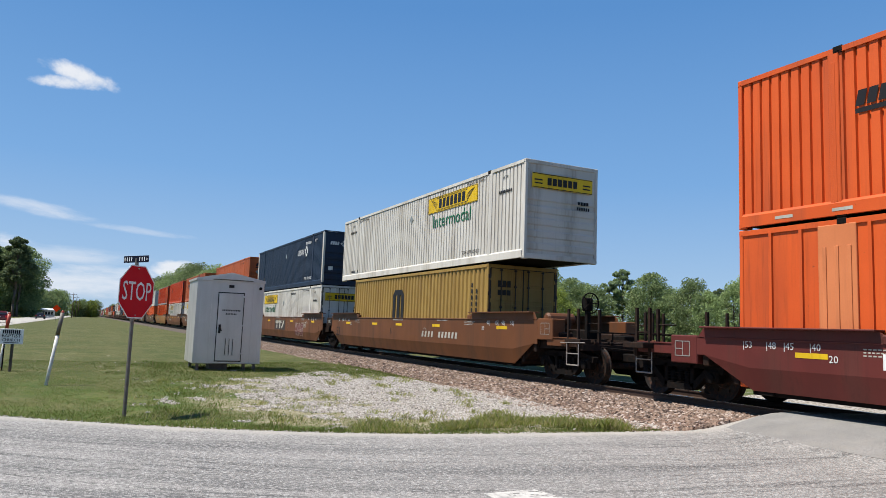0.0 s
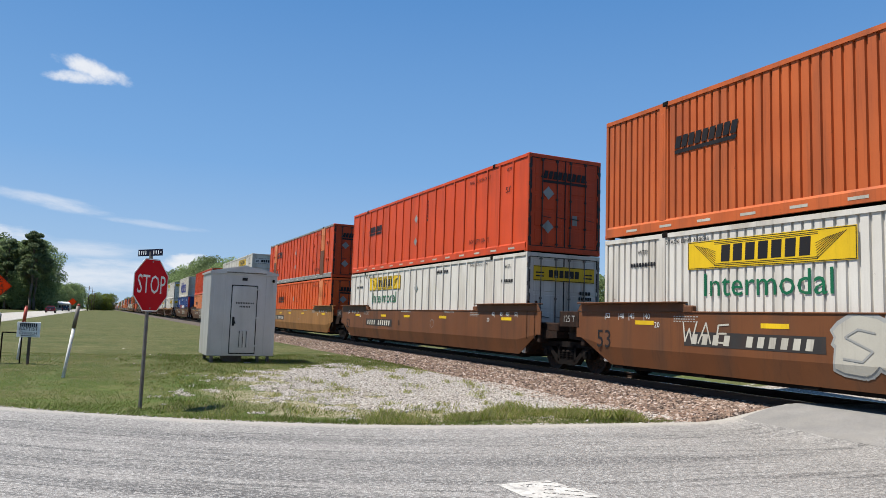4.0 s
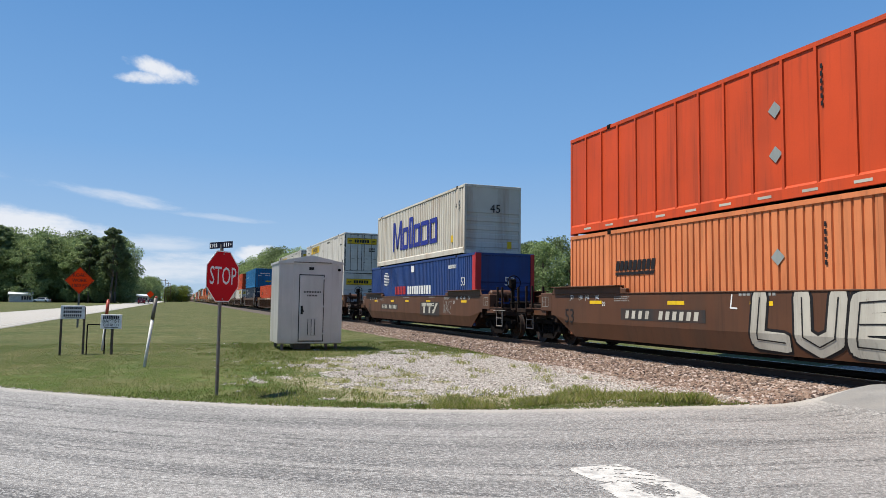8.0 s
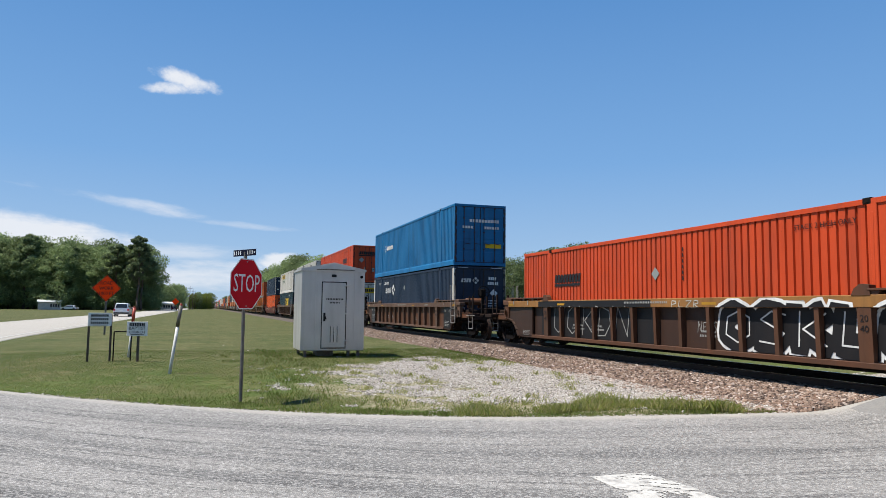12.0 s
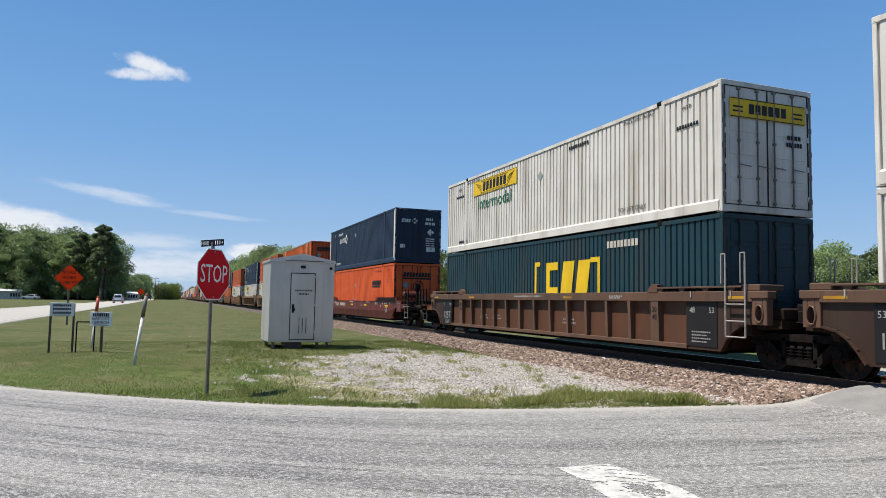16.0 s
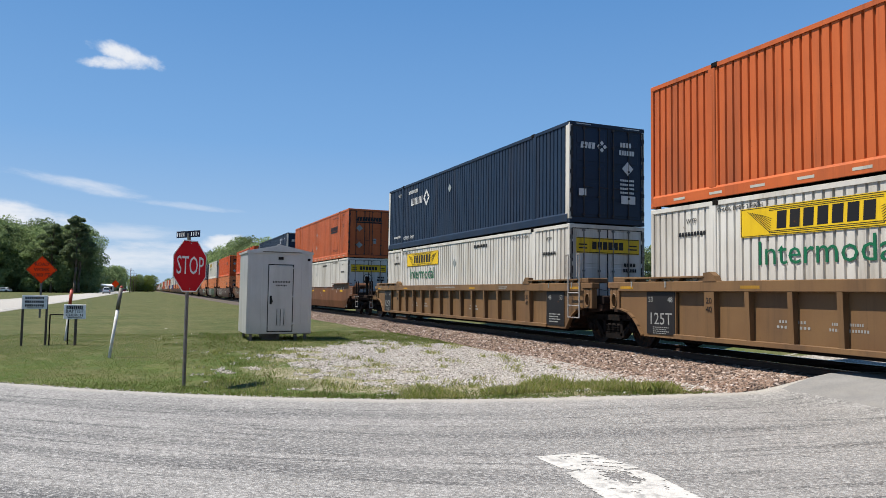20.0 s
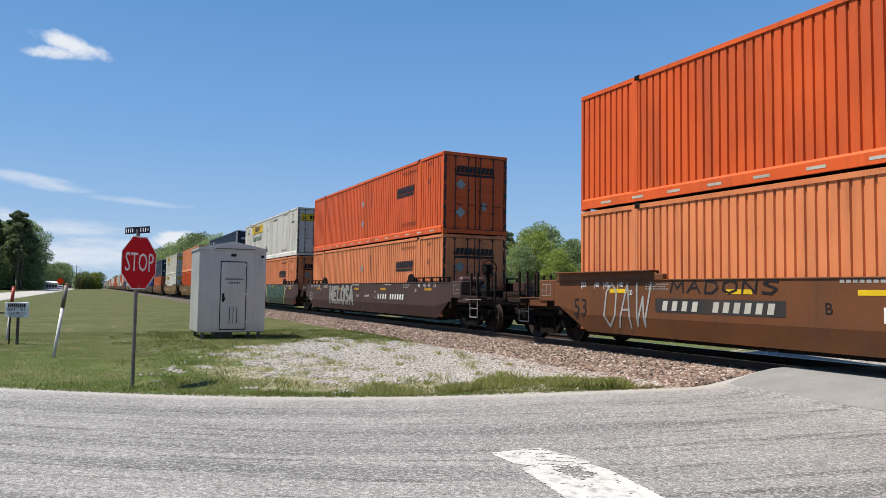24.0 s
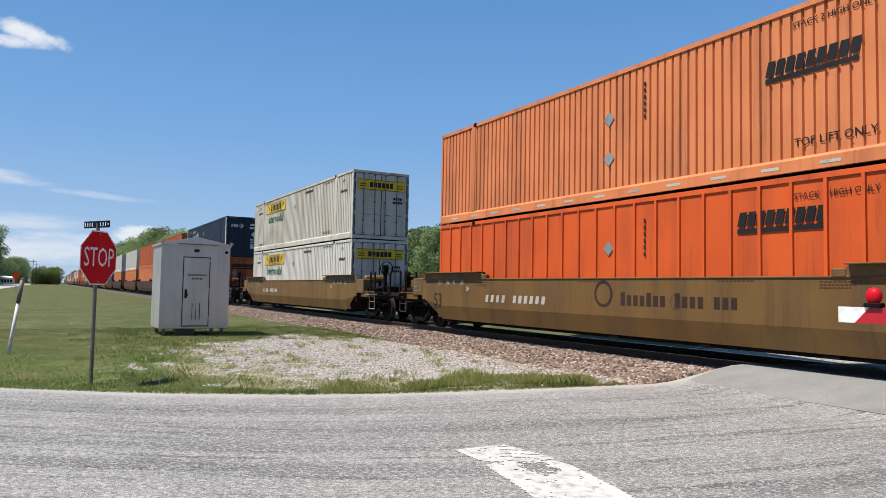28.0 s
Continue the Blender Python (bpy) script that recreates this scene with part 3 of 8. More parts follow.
def asphalt_material():
    m = bpy.data.materials.new("worn_pale_asphalt")
    m.use_nodes = True
    n, l = m.node_tree.nodes, m.node_tree.links
    bsdf = n["Principled BSDF"]
    tc = n.new("ShaderNodeTexCoord")

    def tex(scale, detail=5, vec=None, rough=0.55):
        t = n.new("ShaderNodeTexNoise")
        t.inputs["Scale"].default_value, t.inputs["Detail"].default_value, t.inputs["Roughness"].default_value = scale, detail, rough
        l.new(vec or tc.outputs["Object"], t.inputs["Vector"])
        return t.outputs["Fac"]

    def ramp(s, lo, hi):
        r = n.new("ShaderNodeMapRange")
        r.interpolation_type = "SMOOTHSTEP"
        r.inputs["From Min"].default_value, r.inputs["From Max"].default_value = lo, hi
        l.new(s, r.inputs["Value"])
        return r.outputs[0]

    def mix(f, a, b):
        x = n.new("ShaderNodeMix")
        x.data_type = "RGBA"
        l.new(f, x.inputs["Factor"])
        for s, v in ((x.inputs[6], a), (x.inputs[7], b)):
            if isinstance(v, tuple):
                s.default_value = (*v, 1)
            else:
                l.new(v, s)
        return x.outputs[2]

    def calc(op, a, b):
        x = n.new("ShaderNodeMath")
        x.operation = op
        for s, v in zip(x.inputs, (a, b)):
            if isinstance(v, (int, float)):
                s.default_value = v
            else:
                l.new(v, s)
        return x.outputs[0]

    sp = n.new("ShaderNodeSeparateXYZ")
    l.new(tc.outputs["Object"], sp.inputs[0])
    # distance from the bent verge line, along which the tyres of turning cars run
    bend = calc("MULTIPLY", calc("POWER", calc("MAXIMUM", calc("SUBTRACT", 5.8, sp.outputs[0]), 0.0), 2.0), 0.052)
    across = calc("SUBTRACT", calc("SUBTRACT", 10.36, calc("MULTIPLY", sp.outputs[0], 0.12)), calc("SUBTRACT", sp.outputs[1], bend))
    cv = n.new("ShaderNodeCombineXYZ")
    l.new(calc("MULTIPLY", sp.outputs[0], 0.07), cv.inputs[0])
    l.new(across, cv.inputs[1])
    lanes = tex(1.0, 4, cv.outputs[0])
    fine_lanes = tex(5.0, 6, cv.outputs[0], 0.62)
    base = mix(ramp(tex(0.5), 0.3, 0.7), (0.181, 0.174, 0.164), (0.235, 0.225, 0.212))
    wear = calc("MULTIPLY", ramp(lanes, 0.44, 0.60), ramp(calc("SUBTRACT", across, 0.7), 0.0, 0.8))
    base = mix(calc("MULTIPLY", wear, 0.85), base, (0.0886, 0.0862, 0.0847))
    base = mix(calc("MULTIPLY", calc("MULTIPLY", ramp(fine_lanes, 0.52, 0.64), ramp(across, 0.5, 1.2)), 0.85), base, (0.0577, 0.0562, 0.0554))
    stones = n.new("ShaderNodeTexVoronoi")
    stones.inputs["Scale"].default_value = 75
    l.new(tc.outputs["Object"], stones.inputs["Vector"])
    sv = n.new("ShaderNodeSeparateColor")
    l.new(stones.outputs["Color"], sv.inputs[0])
    coarse = n.new("ShaderNodeTexVoronoi")
    coarse.inputs["Scale"].default_value = 42
    l.new(tc.outputs["Object"], coarse.inputs["Vector"])
    cs = n.new("ShaderNodeSeparateColor")
    l.new(coarse.outputs["Color"], cs.inputs[0])
    for chips in (sv, cs):
        base = mix(calc("MULTIPLY", ramp(chips.outputs[0], 0.55, 0.95), 0.42), base, (0.477, 0.462, 0.439))
        base = mix(calc("MULTIPLY", ramp(chips.outputs[1], 0.58, 0.95), 0.45), base, (0.0577, 0.0554, 0.0539))
    base = mix(calc("MULTIPLY", ramp(tex(2.2, 8, None, 0.7), 0.60, 0.75), 0.25), base, (0.1, 0.0963, 0.0924))
    base = mix(calc("MULTIPLY", calc("SUBTRACT", 1.0, ramp(calc("ADD", across, calc("MULTIPLY", tex(1.3), 0.5)), 0.35, 0.75)), 0.75), base, (0.354, 0.331, 0.293))
    l.new(base, bsdf.inputs["Base Color"])
    bsdf.inputs["Roughness"].default_value = 0.85
    bsdf.inputs["Specular IOR Level"].default_value = 0.3
    b = n.new("ShaderNodeBump")
    b.inputs["Strength"].default_value, b.inputs["Distance"].default_value = 0.8, 0.012
    l.new(stones.outputs["Distance"], b.inputs["Height"])
    l.new(b.outputs[0], bsdf.inputs["Normal"])
    return m


GROUND, ASPHALT = ground_material(), asphalt_material()


def sheet_z(x, y):
    """The ground sheet, kept under the pavements and the ballast."""
    z = ground_z(x, y)
    if on_pavement(x, y - 0.12) or (-15.0 < x < -7.5):
        z = min(z, pave_z(x, y)) - 0.05
    return z


def pave_z(x, y):
    """The side road's surface: level, then humped over the track."""
    return 0.2 * smooth(14, 40, y) * smooth(-6, -7.4, x) + (RAIL - 0.01) * smooth(9.2, 11.2, x) * (1 - smooth(13.7, 19, x))


gxs = spread(-1500, 1500, -5, 10, 0.16)
gys = spread(-400, 2600, 9, 26, 0.16)
ground = tagged(grid("ground", gxs, gys, sheet_z, GROUND), "mown roadside grass with dry patches and gravel", "ground", kind="structure")
cover = ground.data.attributes.new("gravel", "FLOAT", "POINT")
cover.data.foreach_set("value", [gravel_cover(v.co.x, v.co.y) for v in ground.data.vertices])

thin = ground.data.attributes.new("bare", "FLOAT", "POINT")
thin.data.foreach_set("value", [bare_cover(v.co.x, v.co.y) for v in ground.data.vertices])

rxs = spread(-30, 130, -8, 18, 0.3)
rys = [-30 + 0.75 * i for i in range(40)]


def side_road():
    """The side road with its widened mouth, whose far edge follows the bend of the verge."""
    bm = bmesh.new()
    cols = []
    for x in rxs:
        far = road_edge(max(x, -7.4)) + 0.04 * noise.noise(Vector((x * 1.7, 0, 5))) + 0.03 * noise.noise(Vector((x * 6, 3, 5)))
        ys = [-14 + (far + 14) * (1 - (1 - k / 26) ** 1.6) for k in range(27)]
        col = [bm.verts.new((x, y, pave_z(x, y) + 0.012)) for y in ys]
        col.append(bm.verts.new((x, far + 0.06, pave_z(x, far) - 0.06)))
        cols.append(col)
    for a, b in zip(cols, cols[1:]):
        for i in range(len(a) - 1):
            f = bm.faces.new((a[i], b[i], b[i + 1], a[i + 1]))
            f.smooth = True
    return part("road", bm, ASPHALT)


def crossing_apron():
    """Newer, darker asphalt laid over the hump up to the rails."""
    bm = bmesh.new()
    xs = [9.72, 9.9, 10.2, 10.6, 11.0, 11.3]
    rows = []
    for k in range(26):
        y = -6 + 14.9 * k / 25
        wob = 0.05 * noise.noise(Vector((y * 1.3, 4, 8))) + 0.03 * math.sin(y * 0.9)
        rows.append([bm.verts.new((x + (wob if x < 9.8 else 0), min(y, road_edge(x) - 0.02), pave_z(x, y) + (0.014 if x < 9.8 else 0.018))) for x in xs])
    for a, b in zip(rows, rows[1:]):
        for i in range(len(xs) - 1):
            bm.faces.new((a[i], a[i + 1], b[i + 1], b[i])).smooth = True
    return part("crossing_apron", bm, material("patched_asphalt", (0.225, 0.216, 0.204), (0.165, 0.16, 0.152), rough=0.9, scale=1.6, fine=55, dirt=(0.20, 0.19, 0.17), dirt_amount=0.5, bump=0.012, fine_amount=0.75))


tagged(crossing_apron(), "darker patched asphalt ramp up to the rails", "road", kind="structure")
tagged(side_road(), "worn pale grey asphalt side road with tyre streaks", "road", kind="structure")


def highway():
    bm = bmesh.new()
    ys = spread(-300, 1500, -20, 60, 2.0)
    xs = [-15.2, -15.0, -14.0, -11.3, -8.6, -7.5, -7.4]
    rows = []
    for y in ys:
        z = 0.2 * smooth(14, 40, y) + 0.02
        rows.append([bm.verts.new((x, y, z - (0.08 if x in (-15.2, -7.4) else 0) + 0.04 * (1 - abs(x + 11.3) / 4))) for x in xs])
    for a, b in zip(rows, rows[1:]):
        for i in range(len(xs) - 1):
            bm.faces.new((a[i], a[i + 1], b[i + 1], b[i]))
    road = part("highway", bm, ASPHALT)
    return road


tagged(highway(), "pale two-lane highway asphalt beside the verge", "road", kind="structure")


def edge_line(x, label):
    bm = bmesh.new()
    ys = spread(-100, 900, 24, 60, 2.0)
    rows = [[bm.verts.new((x + d, y, 0.2 * smooth(14, 40, y) + 0.032 + 0.04 * (1 - abs(x + 11.3) / 4))) for d in (-0.06, 0.06)] for y in ys if y > 24]
    for a, b in zip(rows, rows[1:]):
        bm.faces.new((a[0], a[1], b[1], b[0]))
    return tagged(part("road_line", bm, P["road_paint"]), label, "road marking", kind="structure")


edge_line(-8.0, "worn white edge line painted on the highway")
edge_line(-14.5, "worn white edge line painted on the highway")


# ---- ballast and track ----
def stone_material():
    m = bpy.data.materials.new("mixed_ballast_stone")
    m.use_nodes = True
    n, l = m.node_tree.nodes, m.node_tree.links
    bsdf = n["Principled BSDF"]
    g = n.new("ShaderNodeNewGeometry")
    r = n.new("ShaderNodeValToRGB")
    stops = ((0.0, (0.0456, 0.0306, 0.0248)), (0.2, (0.129, 0.0884, 0.0654)), (0.45, (0.243, 0.17, 0.124)), (0.7, (0.167, 0.0986, 0.0688)), (0.85, (0.319, 0.248, 0.2)), (1.0, (0.456, 0.374, 0.323)))
    while len(r.color_ramp.elements) < len(stops):
        r.color_ramp.elements.new(0.5)
    for e, (p, c) in zip(r.color_ramp.elements, stops):
        e.position, e.color = p, (*c, 1)
    l.new(g.outputs["Random Per Island"], r.inputs[0])
    t = n.new("ShaderNodeTexNoise")
    t.inputs["Scale"].default_value = 40
    x = n.new("ShaderNodeMix")
    x.data_type = "RGBA"
    x.blend_type = "MULTIPLY"
    x.inputs["Factor"].default_value = 0.5
    l.new(r.outputs[0], x.inputs[6])
    l.new(t.outputs["Fac"], x.inputs[7])
    l.new(r.outputs[0], bsdf.inputs["Base Color"])
    bsdf.inputs["Roughness"].default_value = 0.9
    return m


def pale_stone_material():
    m = stone_material().copy()
    m.name = "pale_limestone_gravel"
    r = [q for q in m.node_tree.nodes if q.type == "VALTORGB"][0]
    for e, c in zip(r.color_ramp.elements, ((0.12, 0.104, 0.088), (0.288, 0.26, 0.224), (0.4, 0.368, 0.328), (0.464, 0.432, 0.384), (0.288, 0.248, 0.2), (0.56, 0.536, 0.496))):
        e.color = (*c, 1)
    return m


BALLAST, LIMESTONE = stone_material(), pale_stone_material()


def ballast_z(x):
    d = abs(x - TRACK)
    return (RAIL - 0.175) - 0.26 * smooth(1.7, 3.7, d)


def ballast_bed():
    bm = bmesh.new()
    xs = [TRACK + d for d in (-4.0, -3.4, -2.9, -2.5, -2.1, -1.7, -1.2, 0, 1.2, 1.7, 2.1, 2.5, 2.9, 3.4, 4.0)]
    ys = [-60, -5, 5, 8.5, 14, 20, 30, 45, 70, 120, 250, 600, 1600]
    rows = [[bm.verts.new((x, y, ballast_z(x) - 0.02)) for x in xs] for y in ys]
    for a, b in zip(rows, rows[1:]):
        for i in range(len(xs) - 1):
            bm.faces.new((a[i], a[i + 1], b[i + 1], b[i])).smooth = True
    return part("ballast_bed", bm, material("ballast_fines", (0.085, 0.065, 0.05), (0.055, 0.042, 0.034), rough=0.95, scale=2.0, fine=22, bump=0.03, fine_amount=0.6))


tagged(ballast_bed(), "brown crushed stone ballast bed under the track", "ballast", kind="structure")


def stones(name, count, place, size, mat, label):
    """Many loose angular stones as one mesh."""
    rng = np.random.RandomState(len(name) + count)
    base = np.array([(-1, -1, -0.6), (1, -0.8, -0.6), (0.9, 1, -0.6), (-0.8, 0.9, -0.6), (-0.6, -0.5, 0.7), (0.7, -0.6, 0.5), (0.4, 0.7, 0.75), (-0.7, 0.5, 0.45)])
    quads = np.array([(4, 5, 6, 7), (0, 1, 5, 4), (1, 2, 6, 5), (2, 3, 7, 6), (3, 0, 4, 7)])
    vs, fs = [], []
    k = 0
    while k < count:
        x, y, z = place(rng)
        if x is None:
            continue
        s = size * rng.uniform(0.55, 1.35)
        a = rng.uniform(0, 6.283)
        v = base * (1 + rng.uniform(-0.3, 0.3, (8, 3))) * s * np.array([1, 1, 0.8])
        c, si = math.cos(a), math.sin(a)
        v = np.c_[v[:, 0] * c - v[:, 1] * si, v[:, 0] * si + v[:, 1] * c, v[:, 2]] + (x, y, z)
        vs.append(v)
        fs.append(quads + 8 * k)
        k += 1
    me = bpy.data.meshes.new(name)
    me.from_pydata(np.concatenate(vs).tolist(), [], np.concatenate(fs).tolist())
    me.materials.append(mat)
    return tagged(new(name, me), label, "gravel", kind="stuff")


def on_ballast(rng):
    y = 8.6 + 60 * rng.rand() ** 2.4
    x = TRACK - 0.3 - 3.7 * rng.rand() ** 0.85
    if y < road_edge(x) + 0.2 * rng.rand():
        return None, 0, 0
    d = smooth(3.0, 4.0, TRACK - x)
    if rng.rand() < d * 0.6:
        return None, 0, 0
    return x, y, max(ballast_z(x), ground_z(x, y) - 0.02) + rng.uniform(-0.012, 0.022)


def on_pad(rng):
    x, y = rng.uniform(0.8, 9.6), 9.5 + 15 * rng.rand() ** 1.3
    if y < road_edge(x) + 0.05 or rng.rand() > gravel_cover(x, y):
        return None, 0, 0
    return x, y, ground_z(x, y) + rng.uniform(-0.010, 0.010)


def on_shoulder(rng):
    x = rng.uniform(-3, 10)
    y = road_edge(x) + abs(rng.normal(0, 0.10))
    return x, y, ground_z(x, y) + rng.uniform(-0.01, 0.008)


stones("ballast_stones", 46000, on_ballast, 0.034, BALLAST, "angular brown and grey ballast stones along the track")
stones("gravel_stones", 46000, on_pad, 0.018, LIMESTONE, "pale loose limestone gravel beside the hut")
stones("shoulder_gravel", 2500, on_shoulder, 0.014, LIMESTONE, "loose grit along the pavement edge")


def rails():
    for side in (-1, 1):
        rail = thing("rail", (TRACK + side * 0.7525, 0, RAIL), "rusty steel rail with a shiny worn head", "rail", "rails of the track")
        prof = [(-0.07, -0.172), (0.07, -0.172), (0.07, -0.16), (0.012, -0.135), (0.012, -0.045), (0.036, -0.035), (0.036, -0.004), (-0.036, -0.004), (-0.036, -0.035), (-0.012, -0.045), (-0.012, -0.135), (-0.07, -0.16)]
        part("rail_body", prism(bmesh.new(), prof, "y", -200, 1600), P["rail"], rail)
        part("rail_head", box(bmesh.new(), -0.033, 0.033, -200, 1600, -0.004, 0.0), P["rail_top"], rail, "polished running surface")


rails()


def tie_mesh(bm):
    box(bm, -1.3, 1.3, -0.11, 0.11, -0.16, 0.0, 0.012)


ties = thing("track_ties", (TRACK, 0, RAIL - 0.172), "weathered wooden ties half sunk in ballast", "railway ties", kind="structure")
for k in range(110):
    put("tie", shaped("tie", tie_mesh, P["tie"]), ties, pose(random.uniform(-0.03, 0.03), 8.9 + 0.53 * k, random.uniform(-0.03, -0.012), 0, 0, random.uniform(-0.8, 0.8)))


# ---- grass ----
def blade_material(name, stops):
    m = bpy.data.materials.new(name)
    m.use_nodes = True
    n, l = m.node_tree.nodes, m.node_tree.links
    bsdf = n["Principled BSDF"]
    g = n.new("ShaderNodeNewGeometry")
    r = n.new("ShaderNodeValToRGB")
    while len(r.color_ramp.elements) < len(stops):
        r.color_ramp.elements.new(0.5)
    for e, (p, c) in zip(r.color_ramp.elements, stops):
        e.position, e.color = p, (*c, 1)
    l.new(g.outputs["Random Per Island"], r.inputs[0])
    l.new(r.outputs[0], bsdf.inputs["Base Color"])
    bsdf.inputs["Roughness"].default_value = 0.75
    bsdf.inputs["Specular IOR Level"].default_value = 0.2
    # thin blades let light through
    thin = n.new("ShaderNodeBsdfTranslucent")
    l.new(r.outputs[0], thin.inputs["Color"])
    both = n.new("ShaderNodeMixShader")
    both.inputs[0].default_value = 0.45
    l.new(bsdf.outputs[0], both.inputs[1])
    l.new(thin.outputs[0], both.inputs[2])
    l.new(both.outputs[0], n["Material Output"].inputs["Surface"])
    return m


TUFT = blade_material("tall_roadside_grass", ((0.0, (0.20, 0.25, 0.05)), (0.35, (0.30, 0.32, 0.09)), (0.7, (0.44, 0.39, 0.20)), (1.0, (0.24, 0.29, 0.06))))
TURF = blade_material("mixed_turf", ((0.0, (0.085, 0.15, 0.02)), (0.3, (0.12, 0.175, 0.03)), (0.6, (0.165, 0.18, 0.05)), (0.85, (0.27, 0.235, 0.12)), (1.0, (0.09, 0.165, 0.02))))


def blades(name, count, place, label, mat=None):
    """Many single blades of grass as one mesh: place gives foot, length and lean."""
    rng = np.random.RandomState(count)
    foot, size = [], []
    while len(foot) < count:
        x, y, h = place(rng)
        if x is None:
            continue
        foot.append((x, y, ground_z(x, y) - 0.01))
        size.append(h)
    p, h = np.array(foot), np.array(size)[:, None]
    a = rng.uniform(0, 2 * np.pi, (count, 1))
    side = np.c_[np.cos(a), np.sin(a), 0 * a] * (0.0022 + 0.018 * h)
    b = rng.uniform(0, 2 * np.pi, (count, 1))
    lean = np.c_[np.cos(b), np.sin(b), 0 * b] * h * rng.uniform(0.1, 0.8, (count, 1))
    up = np.c_[0 * h, 0 * h, h]
    v = np.stack([p - side, p + side, p + lean * 0.4 + up * 0.6 + side * 0.5, p + lean + up], 1).reshape(-1, 3)
    k = np.arange(count)[:, None] * 4
    me = bpy.data.meshes.new(name)
    me.from_pydata(v.tolist(), [], (k + np.array([[0, 1, 2, 3]])).tolist())
    me.materials.append(mat or TURF)
    return tagged(new(name, me), label, "grass", kind="stuff")


def lawn(rng):
    y = 9.4 + 15 * rng.rand() ** 1.6
    x = rng.uniform(-7.2, 9.0)
    if y < road_edge(x) + 0.02 or x < -0.42 * y + 0.5:
        return None, 0, 0
    if rng.rand() < gravel_cover(x, y) * 1.02 or x > 8.9 or noise.noise(Vector((x * 1.6, y * 1.6, 77))) + 0.5 * noise.noise(Vector((x * 5, y * 5, 78))) > 0.18 + 0.5 * rng.rand() * (1 if x < 0.5 else 0.6) or rng.rand() < 0.8 * bare_cover(x, y):
        return None, 0, 0
    tall = 0.018 + 0.04 * rng.rand()
    if noise.noise(Vector((x * 1.3, y * 1.3, 40))) > 0.15 and x > 0.5:
        tall *= 1.0 + 0.8 * rng.rand()
    if x < 1.5 and y > 13.5:
        tall *= 0.75
    return x, y, tall


def tufts(rng):
    x = rng.uniform(3.6, 8.6)
    y = road_edge(x) + 0.10 + abs(rng.normal(0, 0.42)) + 0.55 * smooth(4.5, 6.0, x) * (1 - smooth(7.0, 8.2, x))
    n = noise.noise(Vector((x * 1.1, y * 1.6, 50))) + 0.35 * smooth(4.5, 6.5, x)
    if n < 0.22 * rng.rand() or x > 8.0 + 0.5 * rng.rand() or rng.rand() > 0.35 + smooth(4.0, 5.2, x):
        return None, 0, 0
    return x, y, (0.04 + 0.13 * rng.rand()) * (0.6 + n)


def weeds(rng):
    k = rng.randint(0, 70)
    r2 = np.random.RandomState(k + 900)
    x, y = r2.uniform(1.0, 8.4), r2.uniform(10.8, 19)
    r = 0.05 + 0.08 * r2.rand()
    return x + rng.normal(0, r), y + rng.normal(0, r), 0.04 + 0.09 * rng.rand()


blades("lawn_grass", 150000, lawn, "short mown grass with some dry blades")
blades("grass_tufts", 9000, tufts, "taller green grass tufts along the pavement edge", TUFT)
blades("gravel_weeds", 4000, weeds, "small dry weeds growing in gravel", TUFT)

# ---- containers ----
def put_stuff(name, me, parent):
    return tagged(put(name, me, parent), kind="stuff")


FEET = {53: 16.15, 45: 13.72, 40: 12.19}
W2, HIGH = 1.295, 2.90


def side_ribbed(L):
    """Corrugated sheet between the rails, upright folds, on the -x side."""
    def build(bm):
        n = int(L / (0.207 if L > 14 else 0.275))
        p = (L - 0.16) / n
        pts = []
        for i in range(n):
            y = 0.08 + i * p
            if L > 14:
                pts += [(y, 0.0), (y + p * 0.70, 0.0), (y + p * 0.77, 0.042), (y + p * 0.92, 0.042)]
            else:
                pts += [(y, 0.0), (y + p * 0.46, 0.0), (y + p * 0.60, 0.046), (y + p * 0.86, 0.046)]
        pts.append((L - 0.08, 0.0))
        lo = [bm.verts.new((-W2 + 0.012 + d, y, 0.28)) for y, d in pts]
        hi = [bm.verts.new((-W2 + 0.012 + d, y, HIGH - 0.10)) for y, d in pts]
        for i in range(len(pts) - 1):
            bm.faces.new((lo[i], hi[i], hi[i + 1], lo[i + 1]))
    return build


def side_plate(L):
    """Flat side sheet, on the -x side."""
    def build(bm):
        box(bm, -W2 + 0.016, -W2 + 0.05, 0.08, L - 0.08, 0.15, HIGH - 0.10)
    return build


def panel_post(bm):
    """Narrow raised post over the joint of two side sheets."""
    prism(bm, [(-W2 + 0.018, -0.040), (-W2 + 0.018, 0.040), (-W2 - 0.022, 0.030), (-W2 - 0.022, -0.030)], "z", 0.15, HIGH - 0.10)


def end_wall(bm):
    """Front wall with a few wide level folds."""
    z, pts = 0.16, []
    while z < HIGH - 0.30:
        pts += [(z, 0.03), (z + 0.10, 0.03), (z + 0.14, 0.0), (z + 0.30, 0.0), (z + 0.34, 0.03)]
        z += 0.36
    pts.append((HIGH - 0.10, 0.03))
    pts = [q if q[0] < 1.75 else (q[0], 0.012) for q in pts]
    a = [bm.verts.new((-W2 + 0.09, d + 0.015, z)) for z, d in pts]
    b = [bm.verts.new((W2 - 0.09, d + 0.015, z)) for z, d in pts]
    for i in range(len(pts) - 1):
        bm.faces.new((a[i], b[i], b[i + 1], a[i + 1]))


